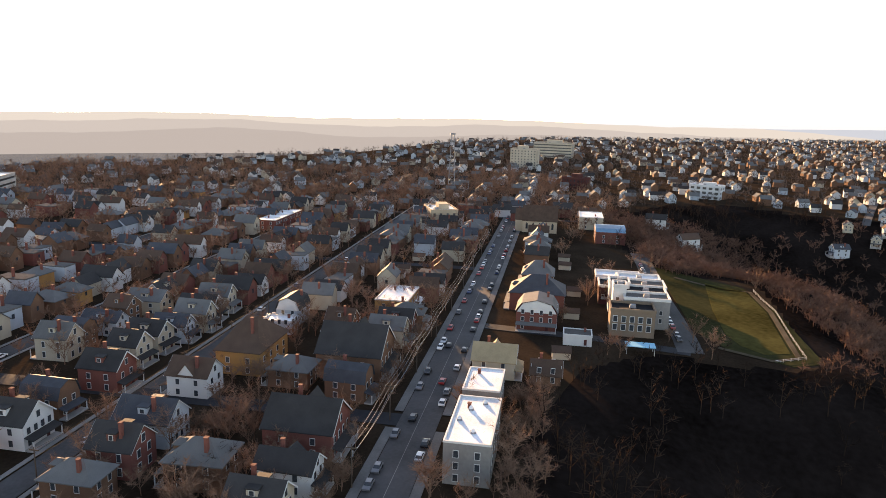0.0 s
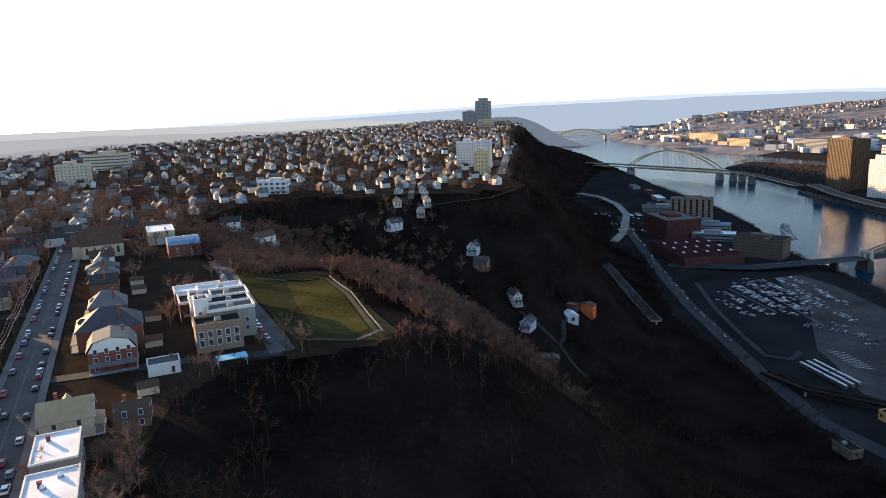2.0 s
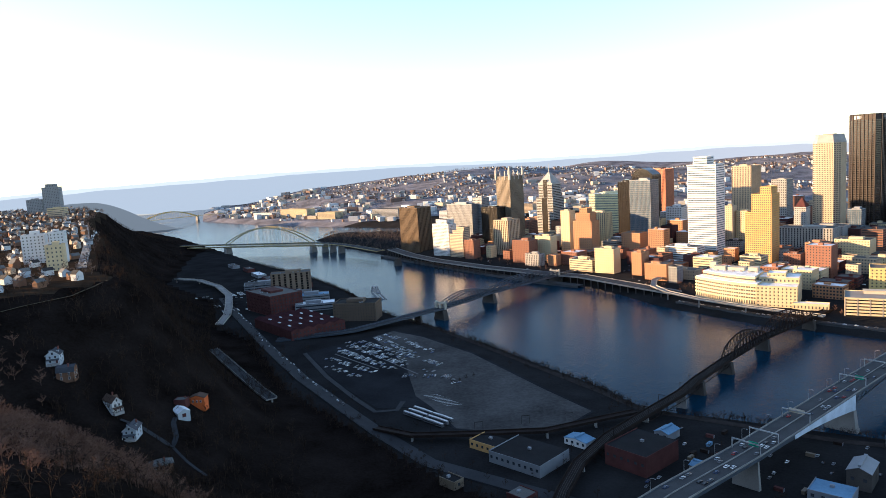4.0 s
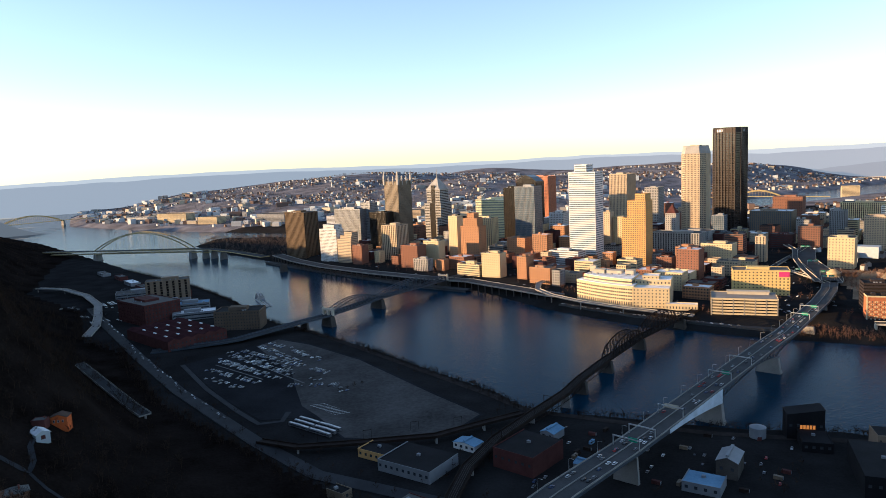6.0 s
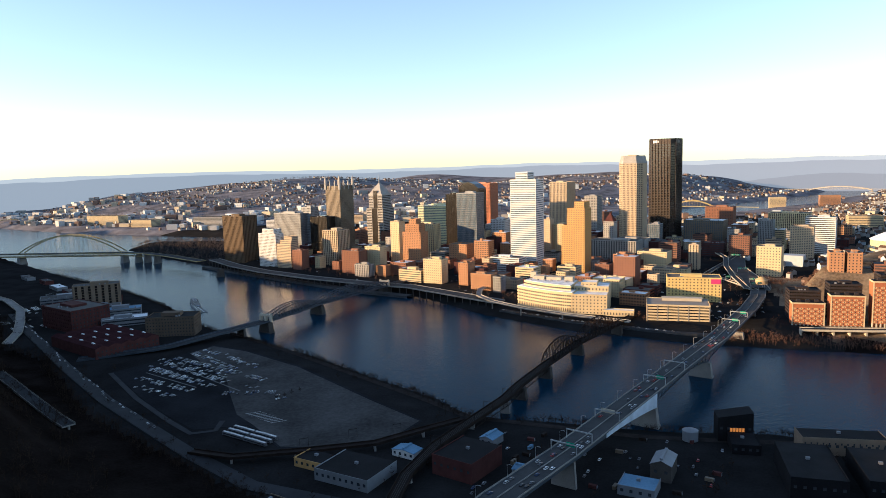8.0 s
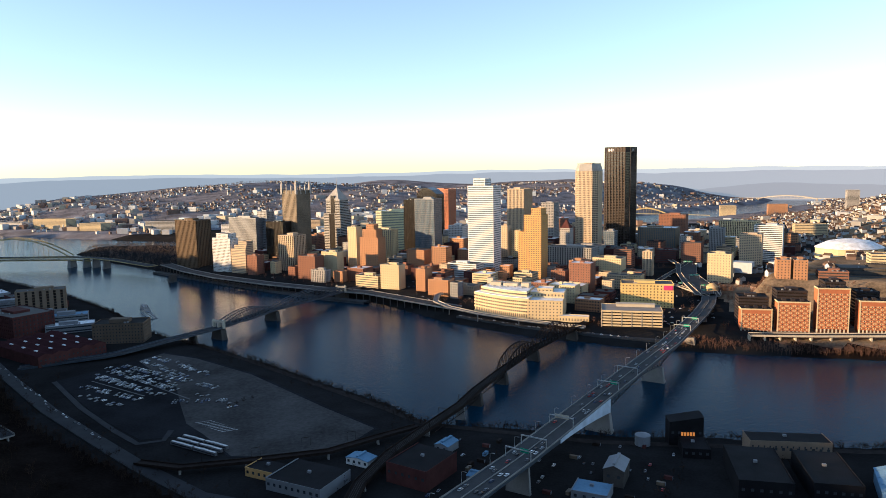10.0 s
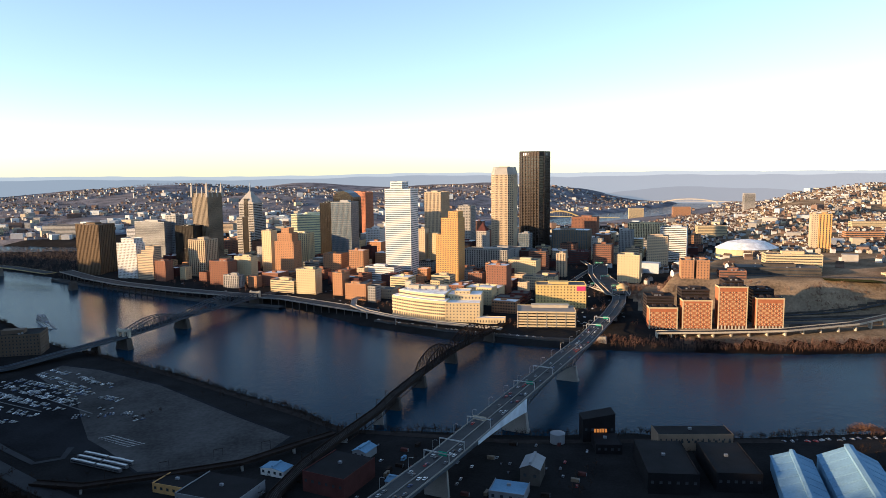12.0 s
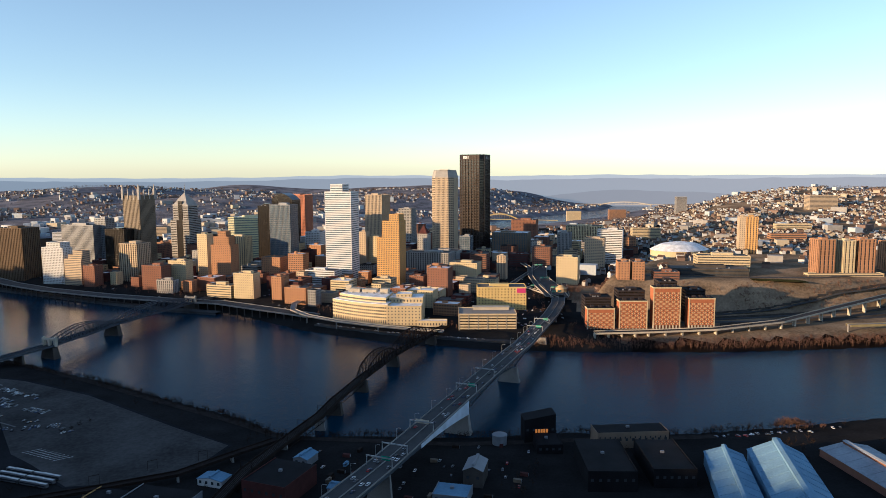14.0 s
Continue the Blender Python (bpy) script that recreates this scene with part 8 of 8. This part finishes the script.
for row in range(70):
    for col in range(120):
        x, y = 640 + col * 15 + 9 * row + tr.uniform(-3, 3), 930 + row * 27 - 0.22 * col * 15 + tr.uniform(-3, 3)
        r = math.hypot(x - 120, y + 450)
        if r > 3300 or x > 2500 or lookup(TABLE_WET, x, y) > -230 or tr.random() < 0.42 or (x < 1000 and y < 1350 and x < 760 + (y - 930) * 0.4):
            continue
        if float(waves(np.array([x]), np.array([y]), 110)[0]) < -0.35:
            continue
        far_box(x, y, tr.uniform(2.8, 4.6), tr.uniform(4, 6.5), tr.uniform(4.5, 7.5), -0.22 + tr.choice([0, 1.57]) + tr.uniform(-0.1, 0.1), tr.choice([0, 0, 1, 1, 2, 3, 4, 4]), tr.random() < 0.85)
e = thing("far_town", "thousands of small distant houses and blocks across the river", "town", kind="stuff")
for k in range(5):
    part("walls", TOWN[k], TOWNMAT[k], e)
part("roofs", TOWNROOF, ROOFS[1], e)
# larger landmarks on the far shore
for lab, x, y, w, d, h, cl in [("long pale museum hall on the far shore", -1500, 2060, 150, 50, 34, CREAM), ("white exhibition hall on the far shore", -1690, 2080, 110, 40, 22, WHITECLAD), ("pale casino block on the far shore", -1300, 1950, 90, 50, 26, CREAM), ("grey stadium stand with curved rim", -1000, 1900, 120, 70, 34, GREYMETAL), ("pale glass office on the far shore", -760, 1850, 60, 24, 26, WHITECLAD), ("ballpark stand of tan stone", -500, 1950, 110, 60, 30, TAN),
                               ("cream factory block upriver", 1080, 2480, 60, 30, 34, CREAM), ("orange brick factory upriver", 1250, 2400, 70, 30, 38, ORANGEBRICK), ("dark apartment slab upriver", 1420, 2200, 40, 24, 60, GREYSTONE), ("cream school block on the hill", 1000, 1500, 80, 30, 30, CREAM), ("tan hillside hospital block", 1700, 1700, 90, 40, 44, TAN), ("cream terrace housing block", 1300, 1250, 90, 20, 18, CREAM), ("brick terrace housing block", 1150, 1050, 80, 20, 18, ORANGEBRICK)]:
    block(lab, x, y, w, d, gz(x, y) + h, th=190, clad=cl, style="bands", units=False)

# ---- bare winter trees ----
def tree_arrays(rr, height, twigs, spread, limbs=7, wide=0.007):
    """Triangles of a bare tree: forked limbs and a haze of thin twigs."""
    v, t = [], []

    def limb(p, q_, r0, r1):
        d = (q_ - p).normalized()
        s = d.orthogonal().normalized()
        u = d.cross(s)
        o = len(v)
        for e_, r_ in ((p, r0), (q_, r1)):
            for k in range(3):
                a = k * 2.0944
                v.append(tuple(e_ + (s * math.cos(a) + u * math.sin(a)) * r_))
        for k in range(3):
            k2 = (k + 1) % 3
            t.extend([(o + k, o + k2, o + 3 + k2), (o + k, o + 3 + k2, o + 3 + k)])

    top = Vector((rr.uniform(-0.4, 0.4), rr.uniform(-0.4, 0.4), height * 0.6))
    limb(Vector((0, 0, -1)), top, height * 0.017, height * 0.009)
    ends = []
    for k in range(limbs):
        a = k * 2.4 + rr.uniform(-0.4, 0.4)
        b = Vector((0, 0, height * rr.uniform(0.14, 0.5)))
        q_ = Vector((math.cos(a) * spread * rr.uniform(0.45, 0.95), math.sin(a) * spread * rr.uniform(0.45, 0.95), height * rr.uniform(0.5, 0.92)))
        limb(b, q_, height * 0.008, height * 0.003)
        ends += [(b, q_)] * 2
    ends.append((top * 0.8, Vector((top.x, top.y, height))))
    for k in range(twigs):
        b, q_ = rr.choice(ends)
        p = b.lerp(q_, rr.uniform(0.35, 1.05))
        d = Vector((rr.uniform(-1, 1), rr.uniform(-1, 1), rr.uniform(-0.1, 1.1))).normalized() * height * rr.uniform(0.12, 0.26)
        w = d.orthogonal().normalized() * height * wide
        o = len(v)
        v.extend([tuple(p - w), tuple(p + w), tuple(p + d)])
        t.append((o, o + 1, o + 2))
    return np.array(v), np.array(t)


yr = random.Random(11)
FORMS = [tree_arrays(yr, 10, 240, 5.2, 7, 0.0085) for k in range(6)]
LIGHT = [tree_arrays(yr, 10, 42, 4.0, 3, 0.010) for k in range(6)]
YARDFORM = [tree_arrays(yr, 10, 70, 5.0, 5, 0.015) for k in range(6)]
THICKET = [tree_arrays(yr, 10, 110, 5.2, 5, 0.011) for k in range(6)]
BUSHY = [tree_arrays(yr, 10, 46, 4.8, 3, 0.022) for k in range(6)]


def woods(name, label, spots, material, forms):
    """spots: x, y, z, height."""
    vs, ts, o = [], [], 0
    for k, (x, y, z, h) in enumerate(spots):
        v, t = forms[k % len(forms)]
        a = (k * 2.39996) % 6.2832
        c, s = math.cos(a), math.sin(a)
        w = np.stack([v[:, 0] * c - v[:, 1] * s, v[:, 0] * s + v[:, 1] * c, v[:, 2]], 1) * (h / 10) + (x, y, z)
        vs.append(w), ts.append(t + o)
        o += len(v)
    me_ = trimesh(name, np.concatenate(vs), np.concatenate(ts), material)
    return tagged(new(name, me_), label, "trees", kind="stuff")


def scatter(n, x0, x1, y0, y1, ok, lo, hi):
    xs, ys = np.array([yr.uniform(x0, x1) for k in range(n)]), np.array([yr.uniform(y0, y1) for k in range(n)])
    zs, ks = land(xs, ys)
    keep = ok(xs, ys, zs, ks)
    return [(x, y, z - 0.3, yr.uniform(lo, hi)) for x, y, z, k in zip(xs, ys, zs, keep) if k]


def dry_slope(x, y, z, k):
    return (k == 1) & (z > 12) & ~((np.abs(x + 240) < 60) & (np.abs((y + 10) + 0.75 * (x + 240)) < 9))


lawn_clear = lambda x, y: ~((x > -205) & (x < -84) & (y > -365) & (y < -312))
slope = scatter(15000, -760, 420, -640, 420, lambda x, y, z, k: dry_slope(x, y, z, k) & lawn_clear(x, y) & (waves(x, y, 45) > -0.75), 7, 13)
# Sun and shade on the slope are put into two twig colours.
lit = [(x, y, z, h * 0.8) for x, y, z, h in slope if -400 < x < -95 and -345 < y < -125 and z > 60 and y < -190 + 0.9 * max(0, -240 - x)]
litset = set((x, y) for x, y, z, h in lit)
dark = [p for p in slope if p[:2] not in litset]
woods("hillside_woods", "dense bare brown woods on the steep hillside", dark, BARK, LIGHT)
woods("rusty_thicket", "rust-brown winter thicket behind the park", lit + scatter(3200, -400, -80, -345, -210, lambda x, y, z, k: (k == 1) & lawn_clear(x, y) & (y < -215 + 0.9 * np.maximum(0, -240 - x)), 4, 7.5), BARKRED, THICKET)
far_slope = scatter(10500, -2300, -540, 180, 1700, lambda x, y, z, k: dry_slope(x, y, z, k) & (z < 140), 6, 9)
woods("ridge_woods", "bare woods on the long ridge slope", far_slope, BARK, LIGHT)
taken = np.array([(a, b) for a, b, c in USED])


def gaps(x, y, z, k):
    s = (x + 42) * SD.x + (y + 469) * SD.y
    o = (x + 42) * SN.x + (y + 469) * SN.y
    ok = (k == 2) & (np.abs(o) > 9) & ~((o < 0) & (o > -80) & (s > 20) & (s < 300) & (waves(x, y, 14) < 0.45)) & (np.abs(s - 1) > 6) & lawn_clear(x, y)
    for q_ in (78, 140, 205, 270, 335):
        ok &= np.abs(o - q_) > 6
    for i_ in np.nonzero(ok)[0]:
        ok[i_] = np.min((taken[:, 0] - x[i_]) ** 2 + (taken[:, 1] - y[i_]) ** 2) > 22
    return ok


FINE = [tree_arrays(yr, 10, 420, 4.6, 7, 0.0045) for k in range(5)]
yards = scatter(7000, -700, 80, -900, -300, gaps, 6, 12)
close = lambda p: math.hypot(p[0] - 125, p[1] + 465) < 320
woods("yard_trees", "bare trees in the back yards between houses", [p for p in yards if not close(p)], YARDTWIG, YARDFORM)
woods("near_yard_trees", "fine-twigged bare trees in the nearer back yards", [p for p in yards if close(p)] + [(*street(s_, o_), 145.7, h_) for k in range(46) for s_, o_, h_ in [(yr.uniform(-62, -8), yr.uniform(30, 52), yr.uniform(5, 9))] if free(*street(s_, o_), 1.5)], YARDTWIG, FINE)
woods("hilltop_trees", "bare trees among the farther hilltop houses", scatter(15000, -1900, -400, -1200, 1100, lambda x, y, z, k: (k == 2) & (waves(x, y, 60) > -0.6), 6, 11), DUSTTWIG, BUSHY)
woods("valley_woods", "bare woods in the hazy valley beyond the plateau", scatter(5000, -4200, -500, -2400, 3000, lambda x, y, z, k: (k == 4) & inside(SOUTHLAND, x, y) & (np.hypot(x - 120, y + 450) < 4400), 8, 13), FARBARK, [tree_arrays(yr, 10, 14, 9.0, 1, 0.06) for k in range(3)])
woods("bank_trees", "bare scrub along the near river bank", [(x, y, z - 0.2, yr.uniform(4, 7.5)) for a, b in zip(SOUTH_BANK[4:16], SOUTH_BANK[5:17]) for k in range(int(math.hypot(b[0] - a[0], b[1] - a[1]) / 0.9)) for f in [yr.random()] for x, y in [(a[0] + (b[0] - a[0]) * f + yr.uniform(-10, 1), a[1] + (b[1] - a[1]) * f - yr.uniform(4, 17))] for z in [gz(x, y)]], BARK, LIGHT)
woods("slope_foot_scrub", "dark bare scrub along the foot of the slope", [(x, y, gz(x, y) - 0.4, yr.uniform(4, 8)) for a, b in zip(FLATS[5:13], FLATS[6:14]) for k in range(int(math.hypot(b[0] - a[0], b[1] - a[1]) / 0.8)) for f in [yr.random()] for x, y in [(a[0] + (b[0] - a[0]) * f + yr.uniform(-13, 3), a[1] + (b[1] - a[1]) * f - yr.uniform(-3, 13))]], BARK, LIGHT)
woods("far_bank_scrub", "rust-brown scrub along the far river bank", [(x, y, gz(x, y) - 0.2, yr.uniform(5, 9)) for k in range(1900) for x in [yr.uniform(345, 1250)] for y in [float(np.interp(x, [345, 453, 594, 792, 1300], [410, 387, 368, 364, 400])) + yr.uniform(2, 25)]], BARKRED, LIGHT)
woods("bluff_trees", "bare trees on the bluff", scatter(9000, 440, 1400, 420, 760, lambda x, y, z, k: (z > 16) & (z < 53) & (k == 5) & (waves(x, y, 38) > -0.15), 4, 8), BARKRED, BUSHY)
woods("drum_trees", "large bare trees beside the highway drum", [(478 + 5 * (k % 4) + yr.uniform(-2, 2), 690 + 9 * (k // 4) + yr.uniform(-3, 3), gz(478 + 5 * (k % 4), 690 + 9 * (k // 4)) - 0.3, yr.uniform(10, 15)) for k in range(14)], BARKRED, FORMS)
woods("city_trees", "bare brown street trees between downtown buildings", [p for p in scatter(1500, -520, 470, 470, 1150, lambda x, y, z, k: (k == 3) & ~inside(SOUTHLAND, x, y) & (away(RIVER, x, y) > 30) & (waves(x, y, 60) > -0.3), 6, 10) if min(math.hypot(p[0] - a, p[1] - b) for a, b in STOOD) > 23], BARKRED, BUSHY)
woods("point_trees", "bare park trees at the river junction", scatter(2000, -1060, -560, 1060, 1620, lambda x, y, z, k: (k == 3) & (x + y * 0.4 < -30), 7, 12), DUSTTWIG, BUSHY)
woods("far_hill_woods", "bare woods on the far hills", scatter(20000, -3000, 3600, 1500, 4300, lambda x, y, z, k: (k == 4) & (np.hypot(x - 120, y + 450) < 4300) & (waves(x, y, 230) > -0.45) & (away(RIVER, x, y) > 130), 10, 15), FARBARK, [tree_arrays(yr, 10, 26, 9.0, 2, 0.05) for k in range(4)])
woods("bank_bushes", "warm rust-brown bushes on the near river bank", [(x + yr.uniform(-4, 4), y + yr.uniform(-3, 3), gz(x, y) - 0.2, h) for x, y, h in [(435, 122, 6), (438, 121, 5), (452, 116, 4), (466, 112, 4), (482, 108, 5)] + [(486 + k * 2.2, 107 - k * 0.5, 7 + 3 * math.sin(k * 0.35)) for k in range(16)] for q_ in range(2)], BARKRED, FORMS)
woods("street_bushes", "dense brown bushes beside the main street's end", [(x, y, gz(x, y) - 0.5, yr.uniform(5, 8)) for k in range(90) for s_, o_ in [(yr.uniform(-60, 30), yr.choice([yr.uniform(-34, -23), yr.uniform(9, 16)]))] for x, y in [street(s_, o_)] if abs(s_ - 1) > 6 and not -28 < s_ < -2 or o_ < -24], YARDTWIG, FINE)
# single trees near the white building and in the parking field
for k, (x, y, h) in enumerate([(8, -462, 9), (2, -448, 8), (-20, -470 + 24, 7), (14, -452, 8), (-60, -436, 7), (20, -470, 9), (-32, -505, 9), (-12, -512, 10), (-6, -520, 9), (-60, -492, 8), (-127, 165, 5), (-123, 172, 5), (-119, 180, 6), (-131, 170, 4), (-114, 189, 5)]):
    v, t = FORMS[k % 6]
    e = put(thing("tree", "bare leafless brown tree in winter", "tree", group="single bare trees"), x, y, k * 47, -0.3)
    nt = 6 * 8
    lv = 8 * 6
    tm = trimesh("trunk", v[:lv] * (h / 10), t[:nt], BARK)
    part("trunk", tm, None, e)
    cm = trimesh("crown", v[lv:] * (h / 10), t[nt:] - lv, BARKRED if k < 6 else BARK)
    part("crown", cm, None, e)

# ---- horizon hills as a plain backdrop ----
# Distance haze on each ridge is painted as its own emission colour.
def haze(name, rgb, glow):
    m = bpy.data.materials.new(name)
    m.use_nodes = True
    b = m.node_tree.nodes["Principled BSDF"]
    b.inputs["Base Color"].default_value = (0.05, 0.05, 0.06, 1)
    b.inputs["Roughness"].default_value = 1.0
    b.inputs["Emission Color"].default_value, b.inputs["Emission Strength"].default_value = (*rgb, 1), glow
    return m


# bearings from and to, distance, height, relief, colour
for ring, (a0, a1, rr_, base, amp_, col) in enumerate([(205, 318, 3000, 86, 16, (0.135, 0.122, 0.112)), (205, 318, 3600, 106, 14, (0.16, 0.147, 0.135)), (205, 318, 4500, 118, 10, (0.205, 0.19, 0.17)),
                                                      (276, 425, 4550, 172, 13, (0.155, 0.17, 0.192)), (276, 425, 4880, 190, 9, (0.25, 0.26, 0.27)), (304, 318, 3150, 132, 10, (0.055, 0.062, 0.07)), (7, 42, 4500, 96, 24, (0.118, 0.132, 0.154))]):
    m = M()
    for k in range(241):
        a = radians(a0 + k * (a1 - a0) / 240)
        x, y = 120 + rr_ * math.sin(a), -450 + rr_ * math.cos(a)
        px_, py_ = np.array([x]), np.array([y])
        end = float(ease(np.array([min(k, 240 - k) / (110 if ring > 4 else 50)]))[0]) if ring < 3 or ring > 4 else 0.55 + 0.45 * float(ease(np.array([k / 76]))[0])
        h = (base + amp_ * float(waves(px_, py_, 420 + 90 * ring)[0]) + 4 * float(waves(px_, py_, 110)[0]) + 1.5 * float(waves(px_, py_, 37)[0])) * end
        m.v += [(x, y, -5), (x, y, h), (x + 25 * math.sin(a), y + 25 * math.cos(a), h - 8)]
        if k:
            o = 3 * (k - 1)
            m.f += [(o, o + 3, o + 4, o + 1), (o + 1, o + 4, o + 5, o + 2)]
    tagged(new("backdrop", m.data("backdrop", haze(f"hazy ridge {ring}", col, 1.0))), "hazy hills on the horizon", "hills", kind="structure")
flat_scrub = scatter(4200, -760, 560, -110, 560, lambda x, y, z, k: (k == 3) & inside(FLATS, x, y) & ((away(FLATS, x, y) < 24) | (waves(x, y, 30) > 0.3)) & ~inside([(-352, 240), (-240, 130), (-172, 76), (-85, 46), (15, 75), (30, 122), (-140, 280), (-230, 340), (-285, 362), (-325, 285)], x, y) & ~inside([(-700, 700), (-600, 420), (-400, 245), (-330, 300), (-290, 430), (-500, 640)], x, y) & (np.abs((x - 96) * 0.88 - (y + 60) * 0.47) > 16), 4, 8)
woods("flats_scrub", "bare scrub on the railway flats", flat_scrub, BARK, BUSHY)
